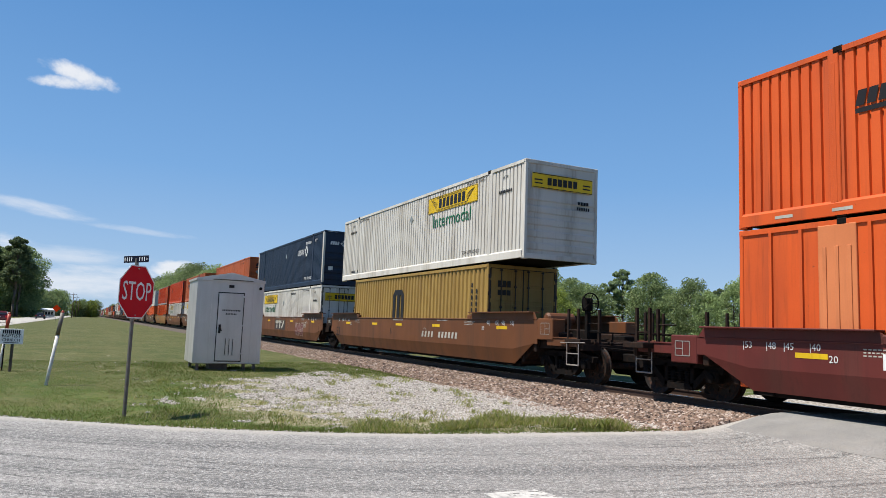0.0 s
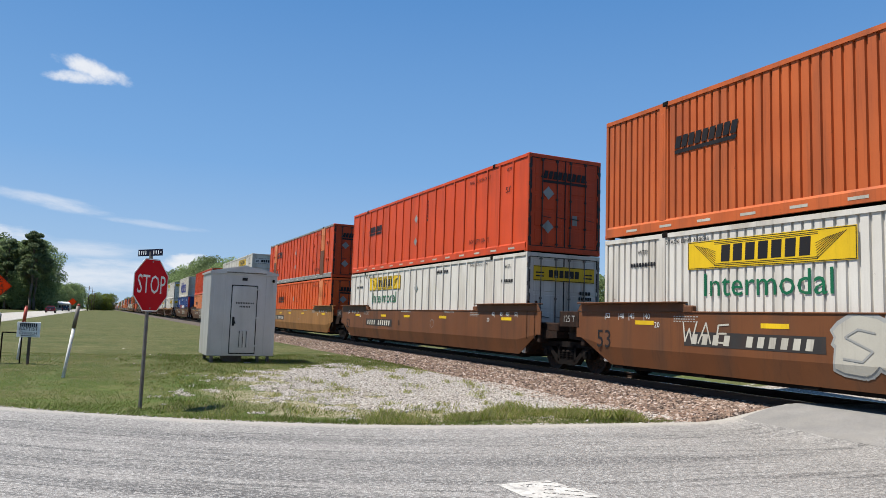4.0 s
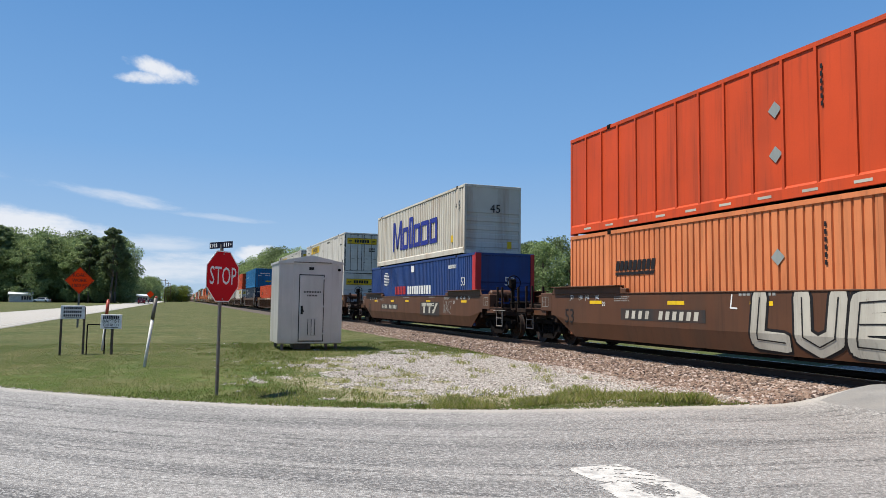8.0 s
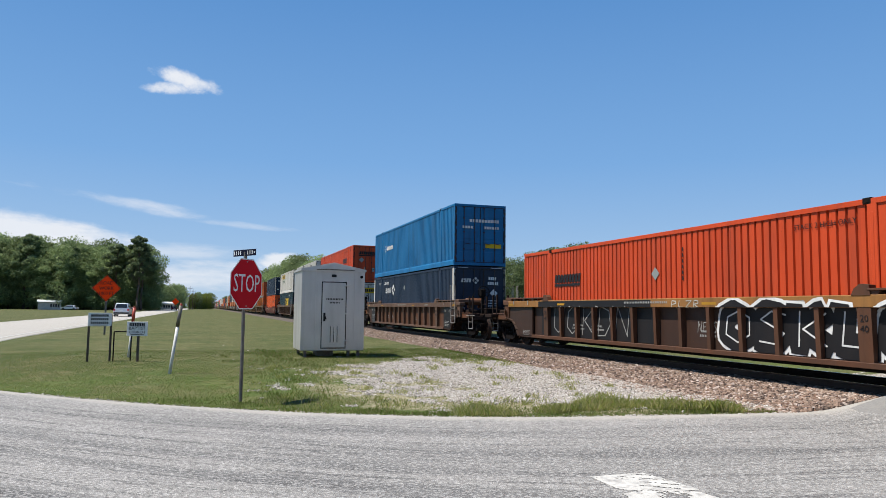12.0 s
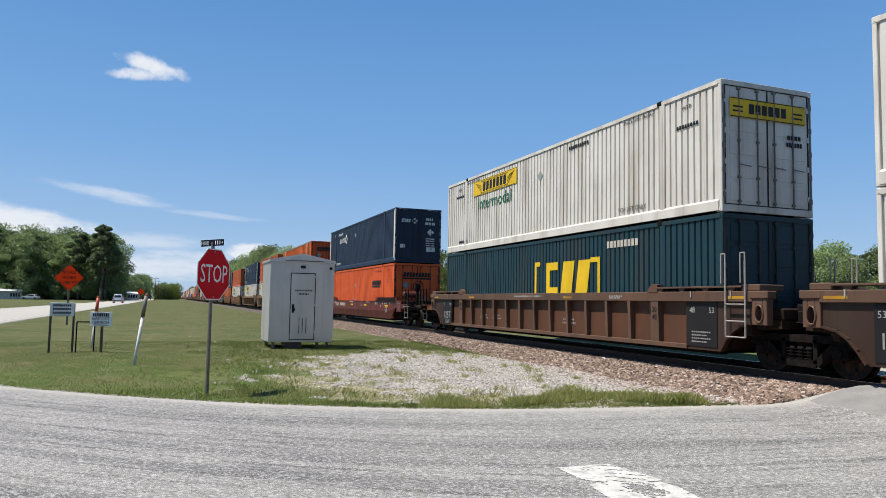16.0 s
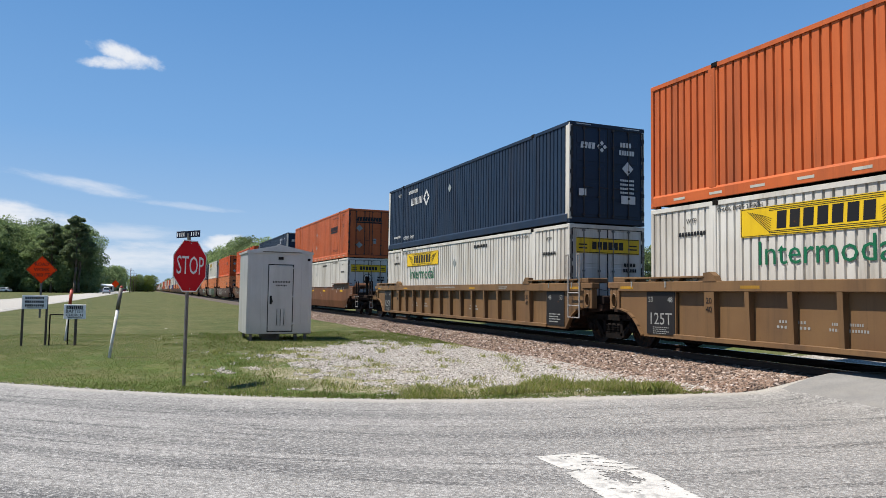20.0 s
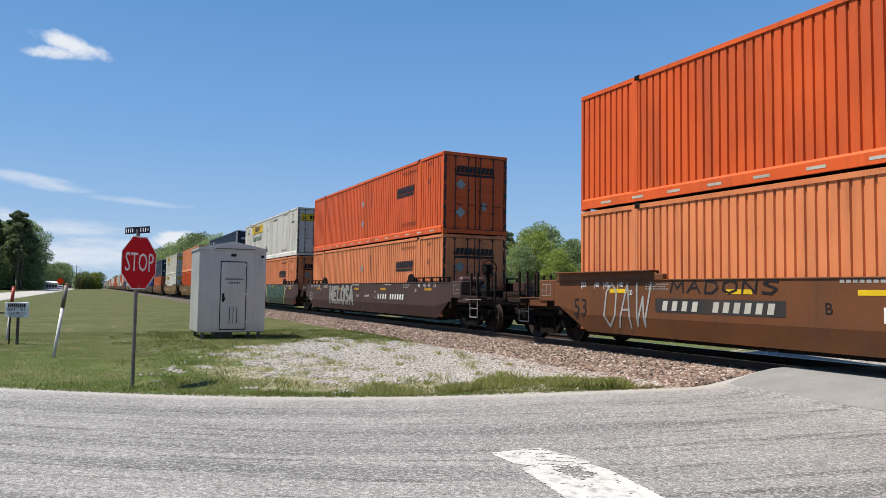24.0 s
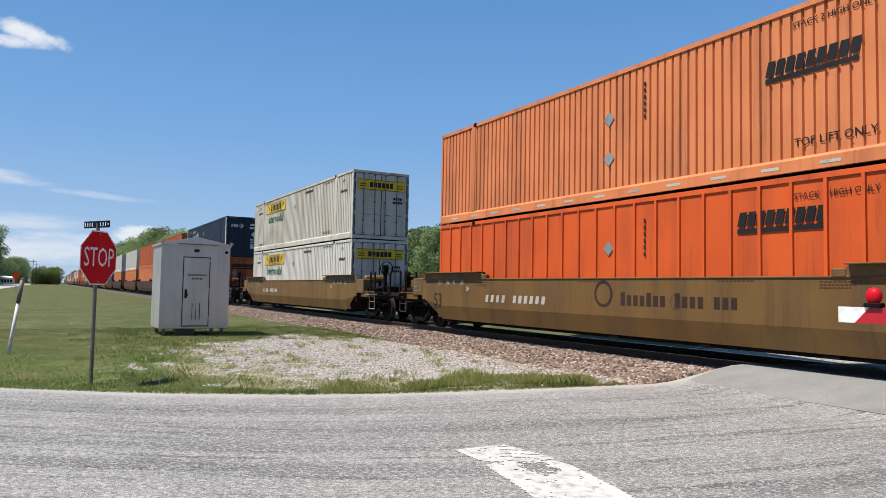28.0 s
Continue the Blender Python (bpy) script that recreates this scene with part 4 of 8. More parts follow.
def door_leaf(bm):
    """One leaf, hinged at x = 0, as wide as half the container, with pressed panels."""
    w = W2 - 0.105
    box(bm, 0, w, 0.02, 0.06, 0.16, HIGH - 0.11, 0.006)
    for k in range(5):
        z = 0.25 + k * 0.51
        box(bm, 0.14, w - 0.10, 0.008, 0.022, z, z + 0.40, 0.006)
    for k in range(4):
        box(bm, -0.03, 0.05, -0.002, 0.02, 0.35 + k * 0.68, 0.47 + k * 0.68, 0.004)


def lock_rod(bm):
    rod(bm, (0, 0, 0.17), (0, 0, HIGH - 0.12), 0.017, 6)
    for z in (0.22, 0.75, 1.55, 2.2, HIGH - 0.2):
        box(bm, -0.04, 0.04, -0.015, 0.03, z, z + 0.05)
    rod(bm, (0, -0.02, 1.05), (0.30, -0.025, 1.02), 0.012, 5)


def roof(L):
    def build(bm):
        n = int(L / 0.45)
        p = (L - 0.1) / n
        pts = []
        for i in range(n):
            y = 0.05 + i * p
            pts += [(y, 0), (y + p * 0.5, 0), (y + p * 0.6, 0.012), (y + p * 0.9, 0.012)]
        a = [bm.verts.new((-W2 + 0.06, y, HIGH - 0.02 + d)) for y, d in pts]
        b = [bm.verts.new((W2 - 0.06, y, HIGH - 0.02 + d)) for y, d in pts]
        for i in range(len(pts) - 1):
            bm.faces.new((a[i], b[i], b[i + 1], a[i + 1]))
    return build


def corner_post(bm):
    box(bm, -0.045, 0.045, 0.0, 0.09, 0.10, HIGH - 0.10, 0.010)


def mid_post(bm):
    box(bm, -0.012, 0.05, -0.10, 0.10, 0.12, HIGH - 0.08, 0.012)
    box(bm, -0.018, 0.02, -0.035, 0.035, 0.25, HIGH - 0.25, 0.006)


def casting(bm):
    """Corner block with its three holes' rims."""
    box(bm, -0.09, 0.09, 0.0, 0.178, 0.0, 0.118, 0.012)
    box(bm, -0.096, -0.088, 0.05, 0.13, 0.03, 0.09)
    box(bm, -0.04, 0.04, -0.006, 0.002, 0.03, 0.09)


def side_band(bm):
    """Wide lifting post of a plate-sided container: a raised band."""
    box(bm, -W2 - 0.020, -W2 + 0.03, -0.34, 0.34, 0.14, HIGH - 0.09, 0.008)


def band_rib(bm):
    box(bm, -W2 - 0.036, -W2 - 0.018, -0.035, 0.035, 0.20, HIGH - 0.45, 0.005)


def stud(bm):
    lathe(bm, [(-W2 - 0.035, 0.02), (-W2 - 0.033, 0.05), (-W2 - 0.022, 0.058), (-W2 - 0.020, 0.085), (-W2 + 0.02, 0.085)], sides=12)


def door_seal(bm):
    """Dark rubber seals between and round the door leaves."""
    for x in (-W2 + 0.093, -0.014, W2 - 0.121):
        box(bm, x, x + 0.028, 0.004, 0.021, 0.16, HIGH - 0.115)
    for z in (0.158, HIGH - 0.135):
        box(bm, -W2 + 0.10, W2 - 0.10, 0.004, 0.021, z, z + 0.024)


def hinge_strip(bm):
    outline = [(-0.02, 0.16)]
    for k in range(5):
        z = 0.30 + 0.54 * k
        outline += [(-0.02, z), (-0.05, z), (-0.05, z + 0.12), (-0.02, z + 0.12)]
    outline.append((-0.02, HIGH - 0.14))
    prism(bm, outline + [(-x, z) for x, z in outline[::-1]], "y", -0.010, 0.004)


def long_rail(L, z0, z1, out):
    def build(bm):
        slope = 0.05 if z1 - z0 > 0.15 else 0.008
        prism(bm, [(-W2 - out, z0), (-W2 - out, z1 - slope), (-W2 + 0.012, z1), (-W2 + 0.06, z1), (-W2 + 0.06, z0)], "y", 0.09, L - 0.09)
    return build


MIRROR = Matrix.Diagonal((-1, 1, 1, 1))


def flipped(key, build, mat):
    """The same mesh mirrored to the +x side."""
    k = (key, "flip")
    if k not in BASE:
        shaped(key, build, mat)
        me = BASE[key].copy()
        me.transform(MIRROR)
        me.flip_normals()
        BASE[k] = me
    return shaped(k, build, mat)


SIDE_TEXT = Matrix(((0, 0, -1, 0), (-1, 0, 0, 0), (0, 1, 0, 0), (0, 0, 0, 1)))  # flat text onto the -x side, read from -x
END_TEXT = Matrix(((1, 0, 0, 0), (0, 0, -1, 0), (0, 1, 0, 0), (0, 0, 0, 1)))  # onto the -y end


def side_word(text, size, mat, parent, y, z, narrow=1.0, name="lettering", x=-W2 - 0.004):
    put(name, words(text, size, mat, narrow), parent, Matrix.Translation((x, y, z)) @ SIDE_TEXT)


def end_word(text, size, mat, parent, x, z, narrow=1.0, y=-0.012):
    put("lettering", words(text, size, mat, narrow), parent, Matrix.Translation((x, y, z)) @ END_TEXT)


def bars(bm, y0, z0, long, high, count, slant=0.0, gap=0.25, x=-W2 - 0.005):
    """A row of upright bars that stand in for lettering, on the -x side; y0 is the end that reads first, and it runs towards -y."""
    step = long / count
    for i in range(count):
        a = y0 - i * step
        b = a - step * (1 - gap)
        q = [bm.verts.new(v) for v in ((x, a, z0), (x, b, z0), (x, b - slant, z0 + high), (x, a - slant, z0 + high))]
        bm.faces.new(q)


def flat(bm, pts, x=-W2 - 0.005):
    bm.faces.new([bm.verts.new((x, y, z)) for y, z in pts])


def end_bars(bm, x0, z0, long, high, count, slant=0.0, gap=0.22, y=-0.014):
    step = long / count
    for i in range(count):
        a, b = x0 + i * step, x0 + (i + 1 - gap) * step
        bm.faces.new([bm.verts.new(v) for v in ((a, y, z0), (b, y, z0), (b + slant, y, z0 + high), (a + slant, y, z0 + high))])


def end_flat(bm, x0, x1, z0, z1, y=-0.013):
    bm.faces.new([bm.verts.new(v) for v in ((x0, y, z0), (x1, y, z0), (x1, y, z1), (x0, y, z1))])


def diamond_at(y, z, s=0.17):
    def build(bm):
        bm.faces.new([bm.verts.new((-W2 - 0.006, y + a * s, z + b * s)) for a, b in ((0, -1), (-1, 0), (0, 1), (1, 0))])
    return build


def orange_marks(c, L, spot):
    """Dark slanted wordmark bars with an underline, handling notes and placards."""
    y, z = spot
    def mark(bm):
        bars(bm, y + 0.85, z, 1.7, 0.26, 9, 0.06, 0.20)
        flat(bm, [(y + 0.85, z - 0.12), (y - 0.80, z - 0.12), (y - 0.83, z - 0.04), (y + 0.85, z - 0.04)])
    put("wordmark", shaped(("omark", spot), mark, P["black"]), c, label="black slanted wordmark bars")
    side_word("STACK 2 HIGH ONLY", 0.15, P["black"], c, 3.0, HIGH - 0.36)
    side_word("TOP LIFT ONLY", 0.20, P["black"], c, 3.0, 0.52)
    side_word("53'", 0.26, P["black"], c, 1.15, HIGH - 0.95)
    side_word("WTP", 0.16, P["black"], c, 1.1, HIGH - 0.32)
    for yy, zz in ((L * 0.512, 1.85), (L * 0.512, 0.95)):
        put("placard", shaped(("diam", yy, zz), diamond_at(yy, zz), P["silver"]), c, label="silver diamond placard holder")
    def nums(bm):
        for k in range(6):
            bars(bm, L * 0.445, HIGH - 0.55 - 0.14 * k, 0.07, 0.09, 1)
    put_stuff("number_marking", shaped("sidenums", nums, P["black"]), c)


def strip(bm):
    flat(bm, [(0.18, 0.10), (-0.18, 0.10), (-0.18, 0.155), (0.18, 0.155)], -W2 - 0.030)


def white_marks(c, L, spot):
    """Yellow logo panel with dark bars, and the green service word below."""
    y, z = spot
    z += 0.06
    def plate(bm):
        flat(bm, [(y + 1.86, z), (y - 1.86, z), (y - 1.86, z + 0.57), (y + 1.86, z + 0.57)])
    def marks(bm):
        x = -W2 - 0.008
        bars(bm, y + 0.98, z + 0.125, 2.05, 0.33, 7, 0.02, 0.26, x)
        for a in (0.012, 0.05, 0.08, 0.478, 0.508, 0.546):
            long = 1.84 if a in (0.012, 0.546) else 1.15
            flat(bm, [(y + long, z + a), (y - long, z + a), (y - long, z + a + 0.011), (y + long, z + a + 0.011)], x)
        for e in (1, -1):
            flat(bm, [(y + e * 1.845, z + 0.02), (y + e * 1.83, z + 0.02), (y + e * 1.83, z + 0.55), (y + e * 1.845, z + 0.55)][::e], x)
            for k in range(7):
                d = k * 0.055
                flat(bm, [(y + e * (1.66 - d), z + 0.50 - d * 0.25), (y + e * (1.68 - d), z + 0.50 - d * 0.25), (y + e * (1.14 - d * 0.1), z + 0.06 + d * 0.8), (y + e * (1.12 - d * 0.1), z + 0.06 + d * 0.8)][::e], x)
    put("logo_panel", shaped(("wplate", spot), plate, P["yellow"]), c, label="yellow logo panel")
    put("logo_mark", shaped(("wmarks", spot), marks, P["black"]), c)
    side_word("Intermodal", 0.66, P["green_mark"], c, y, z - 0.35, 1.0)
    for e in (2.95, L - 2.7):
        side_word("STACK LIMIT 3 HIGH", 0.13, P["black"], c, e, HIGH - 0.22)
    side_word("TOP LIFT ONLY", 0.17, P["black"], c, 3.2, 0.42)
    side_word("WTP", 0.15, P["black"], c, 1.1, HIGH - 0.38)
    side_word("WTP", 0.15, P["black"], c, L - 1.35, HIGH - 0.38)
    put("placard", shaped(("diam", 8.05, 2.05), diamond_at(8.05, 2.05), P["silver"]), c, label="pale diamond placard holder")
    def tag(bm):
        bars(bm, 6.3, HIGH - 0.37, 1.1, 0.10, 9)
        bars(bm, 1.45, HIGH - 0.85, 0.75, 0.09, 8)
        bars(bm, L - 0.95, HIGH - 0.70, 0.85, 0.09, 9)
        bars(bm, L - 1.3, 0.34, 0.9, 0.10, 8)
    put_stuff("number_marking", shaped(("wnum", L), tag, P["black"]), c)


def navy_marks(c, L, doors=True):
    """White wordmark with a ring of slabs and a line of numbers, near the rear end or, on a turned box, near the front."""
    y0, lift, high = (13.0, 13.3, 14.56) if doors else (5.22, 2.76, 1.47)
    def mark(bm):
        bars(bm, y0, 1.86, 1.45, 0.31, 9, 0.03, 0.60)
        flat(bm, [(y0 - 0.06, 1.86), (y0 - 0.36, 1.86), (y0 - 0.36, 1.91), (y0 - 0.06, 1.91)], -W2 - 0.0055)
        cy, cz = y0 - 1.88, 2.03
        for k in range(4):
            a, b = ((1, 0), (0, 1), (-1, 0), (0, -1))[k], ((0, 1), (-1, 0), (0, -1), (1, 0))[k]
            for f, g in ((0.03, 0.47), (0.53, 0.97)):
                ring = []
                for r, t in ((0.36, f), (0.36, g), (0.20, g), (0.20, f)):
                    ring.append((cy + r * (a[0] * (1 - t) + b[0] * t), cz + r * (a[1] * (1 - t) + b[1] * t)))
                flat(bm, ring)
    put("wordmark", shaped(("nmark", L, doors), mark, P["white_mark"]), c, label="white wordmark with a ring of slabs")
    side_word("TOP LIFT ONLY", 0.21, P["white_mark"], c, lift, 0.45)
    side_word("WTP", 0.20, P["white_mark"], c, high, HIGH - 0.42)
    placard = (8.6, 2.1) if doors else (7.94, 2.04)
    put("placard", shaped(("diam", *placard), diamond_at(*placard), P["silver"]), c, label="silver diamond placard holder")
    def num(bm):
        bars(bm, y0 + 0.33 if doors else 3.58, HIGH - 0.50, 1.15, 0.15, 20, 0, 0.5)
        bars(bm, L - 0.9, 0.50, 0.9, 0.10, 9, 0, 0.5)
    put_stuff("number_marking", shaped(("nnum", L, doors), num, P["white_mark"]), c)


def blue_marks(c, L):
    def mark(bm):
        y, z = L - 3.1, 1.75
        bars(bm, y - 0.15, z - 0.12, 1.5, 0.24, 9)
        for k in range(6):
            q = k * math.pi / 3
            flat(bm, [(y + 0.15 + 0.22 * math.cos(q + d), z + 0.22 * math.sin(q + d)) for d in (-0.16, 0.16)] + [(y + 0.15 + 0.06 * math.cos(q), z + 0.06 * math.sin(q))])
    put("wordmark", shaped(("bmark", L), mark, P["white_mark"]), c, label="white wordmark with a star of wedges")


def cream_45_marks(c, L):
    """Tall blue wordmark made of thick strokes, and the length in feet."""
    def mark(bm):
        y, z, h = 10.45, 0.70, 1.58
        x = -W2 - 0.005
        # six blocks of the wordmark: a tall zigzag first, then lower ones
        for k, (w, hh) in enumerate(((1.62, 1.0), (1.02, 0.72), (0.66, 1.0), (0.98, 0.72), (1.18, 0.74), (1.06, 0.74))):
            a = y
            for e in (0, 1):
                s = a - e * (w - 0.25)
                flat(bm, [(s, z), (s - 0.25, z), (s - 0.25, z + h * hh), (s, z + h * hh)], x)
            if k == 0:
                flat(bm, [(a - 0.1, z + h), (a - 0.36, z + h), (a - w / 2 - 0.12, z + 0.1), (a - w / 2 + 0.12, z + 0.1)], x - 0.001)
                flat(bm, [(a - w + 0.36, z + h), (a - w + 0.1, z + h), (a - w / 2 - 0.12, z + 0.1), (a - w / 2 + 0.12, z + 0.1)], x - 0.001)
            else:
                for q in ((0.0, 0.22), (h * hh - 0.22, h * hh)):
                    flat(bm, [(a - 0.1, z + q[0]), (a - w + 0.05, z + q[0]), (a - w + 0.05, z + q[1]), (a - 0.1, z + q[1])], x - 0.001)
            y -= w + 0.12
    put("wordmark", shaped("cmark", mark, P["blue_mark"]), c, label="tall dark blue wordmark")
    side_word("45", 0.55, P["black"], c, 0.75, 2.05)
    end_word("45", 0.5, P["black"], c, 0.1, 1.9)
    def tag(bm):
        flat(bm, [(1.55, 0.55), (1.3, 0.55), (1.3, 0.85), (1.55, 0.85)])
        end_flat(bm, 0.65, 0.85, 0.25, 0.55)
    put("label_plate", shaped("ytag", tag, P["yellow"]), c, label="small yellow label plate")


def stack_marks(c, L):
    def mark(bm):
        bars(bm, 8.9, 1.29, 3.7, 0.40, 10, 0, 0.30)
        flat(bm, [(8.32, 2.39), (7.85, 2.39), (7.85, 2.70), (8.32, 2.70)])
        for k in range(9):
            half = 0.70 * math.sqrt(1 - ((k - 4) / 4.6) ** 2)
            flat(bm, [(13.0 + half * 0.6, 1.78 + k * 0.085), (13.0 - half, 1.78 + k * 0.085), (13.0 - half, 1.815 + k * 0.085), (13.0 + half * 0.6, 1.815 + k * 0.085)])
        bars(bm, 3.0, 2.35, 1.1, 0.16, 10, 0, 0.4)
    put("wordmark", shaped("smark", mark, P["white_mark"]), c, label="white wordmark bars")
    def mark2(bm):
        bars(bm, 11.1, 1.29, 1.95, 0.42, 7, 0, 0.32)
    put("wordmark", shaped("smark2", mark2, P["red_mark"]), c, label="faded red wordmark bars")
    side_word("53", 0.5, P["white_mark"], c, 1.3, 1.75)
    end_word("53", 0.5, P["white_mark"], c, 0.2, 1.75)
    def posts(bm):
        for x0, x1 in ((-W2 - 0.006, -W2 + 0.24), (W2 - 0.16, W2 + 0.006)):
            box(bm, x0, x1, -0.016, 0.005, 0.12, HIGH - 0.02)
        box(bm, -W2 - 0.008, -W2 + 0.004, 0.0, 0.30, 0.12, HIGH - 0.02)
    put("post_stripe", shaped("sposts", posts, P["red_mark"]), c, label="red painted end posts")


def letters_ring(bm, y, z, s, x=-W2 - 0.005):
    """Thick block shapes: an open square and two slanted slabs, each s high."""
    def seg(a0, b0, a1, b1):
        flat(bm, [(y - a0 * s, z + b0 * s), (y - a1 * s, z + b0 * s), (y - a1 * s, z + b1 * s), (y - a0 * s, z + b1 * s)], x)
    seg(0, 0, 0.22, 1)
    seg(0.22, 0, 0.70, 0.24)
    seg(0.22, 0.76, 0.70, 1)
    for a in (0.86, 1.70):
        flat(bm, [(y - a * s, z), (y - (a + 0.62) * s, z), (y - (a + 0.80) * s, z + s), (y - (a + 0.18) * s, z + s)], x)


def rusty_folds(bm):
    """Repair sheet with upright folds like those of the side round it."""
    pts = []
    for k in range(8):
        y = 6.2 + 0.2125 * k
        pts += [(y, 0.0), (y + 0.13, 0.0), (y + 0.15, 0.03), (y + 0.19, 0.03)]
    pts.append((7.9, 0.0))
    lo = [bm.verts.new((-W2 - 0.004 + d, y, 0.28)) for y, d in pts]
    hi = [bm.verts.new((-W2 - 0.004 + d, y, HIGH - 0.10)) for y, d in pts]
    for k in range(len(pts) - 1):
        bm.faces.new((lo[k], hi[k], hi[k + 1], lo[k + 1]))


def block_marks(c, L, mat, y, s, z):
    def mark(bm):
        letters_ring(bm, y, z, s)
        bars(bm, y, z - s * 0.42, s * 2.5, s * 0.22, 9)
    put("wordmark", shaped(("blk", y, s, z), mark, mat), c, label="thick block wordmark")
    def num(bm):
        bars(bm, 4.3, HIGH - 0.5, 1.4, 0.18, 9)
    put_stuff("number_marking", shaped(("cnum", L), num, P["black"] if mat != P["yellow"] else P["bone_spray"]), c)


def container(name, feet, tone, style, end, label, s_lead, z, marks, plain=False):
    """A container whose leading end stands s_lead metres up the line at the start; z: its underside."""
    L = FEET[feet]
    mat = P[tone]
    c = thing(name, (TRACK, s_lead, z), label, "container", "containers on the train")
    side = side_ribbed if style == "ribbed" else side_plate
    key = (style == "ribbed", feet)
    put("side_panel", shaped(key, side(L), mat), c)
    put("side_panel", flipped(("ribbed", feet), side_ribbed(L), mat), c)
    if style != "ribbed":
        count = int(round(L / (0.61 if tone != "red_orange" else 0.80)))
        banded = style != "plate"
        gap = (L - FEET[40]) / 2 if banded else -9.0
        for i in range(1, count):
            y = 0.08 + i * (L - 0.16) / count
            if min(abs(y - gap), abs(y - L + gap)) > 0.36:
                put("panel_post", shaped("ppost", panel_post, P["gold_post"] if style == "gold_post_plate" else mat), c, (0, y, 0))
        for y in (gap, L - gap) if banded else ():
            put("side_band", shaped("sband", side_band, P["tan_orange"]), c, (0, y, 0), "paler lifting band")
            for a in (-0.22, 0.0, 0.22):
                put("band_rib", shaped("brib", band_rib, P["tan_orange"]), c, (0, y + a, 0))
            if tone == "red_orange":
                put("band_patch", shaped("bandp", lambda bm: box(bm, -W2 - 0.039, -W2 - 0.034, -0.33, 0.33, 0.20, 1.55), P["rust_sheet"]), c, (0, y, 0), "dark brown worn patch")
                for a in (-1.15, -0.75, 0.62, 1.9):
                    for zz in (1.05, 2.0):
                        if 0.2 < y + a < L - 0.2:
                            put("stud", shaped("stud", stud, mat), c, (0, y + a, zz))
    put("roof", shaped(("roof", feet), roof(L), mat), c)
    put("floor", shaped(("cfloor", feet), lambda bm: box(bm, -W2 + 0.06, W2 - 0.06, 0.06, L - 0.06, 0.06, 0.15), P["steel"]), c)
    for rail_key, z0, z1, out in (("bot", 0.03, 0.28, 0.026), ("top", HIGH - 0.105, HIGH - 0.005, 0.012)):
        rail_mat = P["grey_rail"] if style == "gold_post_plate" or (style == "band_plate" and tone == "red_orange") else mat
        put(rail_key.replace("bot", "bottom") + "_rail", shaped((rail_key, feet), long_rail(L, z0, z1, out), rail_mat), c)
        put(rail_key.replace("bot", "bottom") + "_rail", flipped((rail_key, feet), long_rail(L, z0, z1, out), mat), c)
    post_mat = P["white"] if tone == "navy" else mat
    if tone == "navy" and not plain:
        for y in (0.0, L - 0.20):
            put("post_stripe", shaped("nstripe", lambda bm: box(bm, -W2 - 0.007, -W2 + 0.004, 0.0, 0.20, 0.12, HIGH - 0.06), P["white"]), c, (0, y, 0), "white painted corner post")
    for sx in (-1, 1):
        put("corner_post", shaped("cpost", corner_post, post_mat), c, (sx * (W2 - 0.045), 0.0, 0))
        put("corner_post", shaped("cpost", corner_post, mat), c, (sx * (W2 - 0.045), L - 0.09, 0))
    put("end_wall", shaped("endwall", end_wall, mat), c, pose(0, L, 0, 0, 0, 180))
    if end == "doors" and not plain:
        put("door", shaped("leaf", door_leaf, mat), c, (-W2 + 0.095, 0, 0))
        put("door", flipped("leaf", door_leaf, mat), c, (W2 - 0.095, 0, 0))
        rod_mat = P["post"] if tone in ("white", "cream") else P["grey_black"]
        put("door_seal", shaped("dseal", door_seal, P["black"]), c, label="black rubber door seals")
        for sx in (-1, 1):
            put("hinge_strip", shaped("hstrip", hinge_strip, rod_mat), c, (sx * (W2 - 0.06), 0, 0))
        for x in (-0.82, -0.30, 0.18, 0.72):
            put("lock_rod", shaped("rod", lock_rod, rod_mat), c, (x, -0.012, 0))
    else:
        put("end_wall", shaped("endwall", end_wall, mat), c)
    put("end_header", shaped("hdr", lambda bm: box(bm, -W2 + 0.09, W2 - 0.09, -0.004, 0.09, HIGH - 0.115, HIGH - 0.004, 0.006), mat), c)
    put("end_sill", shaped("sil", lambda bm: box(bm, -W2 + 0.09, W2 - 0.09, -0.004, 0.09, 0.015, 0.158, 0.006), mat), c)
    inset = (L - FEET[40]) / 2
    if not plain:
        if feet > 40 and style == "ribbed":
            for y in (inset, L - inset):
                put("mid_post", shaped("mpost", mid_post, mat), c, (-W2, y, 0))
                put("mid_post", flipped("mpost", mid_post, mat), c, (W2, y, 0))
        for y in ((inset, L - inset - 0.178) if feet > 40 else ()):
            for zz in (-0.006, HIGH - 0.108):
                put("corner_casting", shaped("cast", casting, P["steel"]), c, (-W2 + 0.072, y, zz))
        for y in (-0.002, L - 0.176):
            for zz in (-0.002, HIGH - 0.117):
                put("corner_casting", shaped("cast", casting, mat), c, (-W2 + 0.086, y, zz))
                put("corner_casting", flipped("cast", casting, mat), c, (W2 - 0.086, y, zz))
    if plain:
        return c
    if z > 2:
        for y in (inset + 0.09, L - inset - 0.09):
            for sx in (-1, 1):
                put("stacking_lock", shaped("slock", lambda bm: box(bm, -0.07, 0.07, -0.07, 0.07, -0.03, 0.002, 0.01), P["steel"]), c, (sx * (W2 - 0.08), y, 0), "dark steel stacking lock")
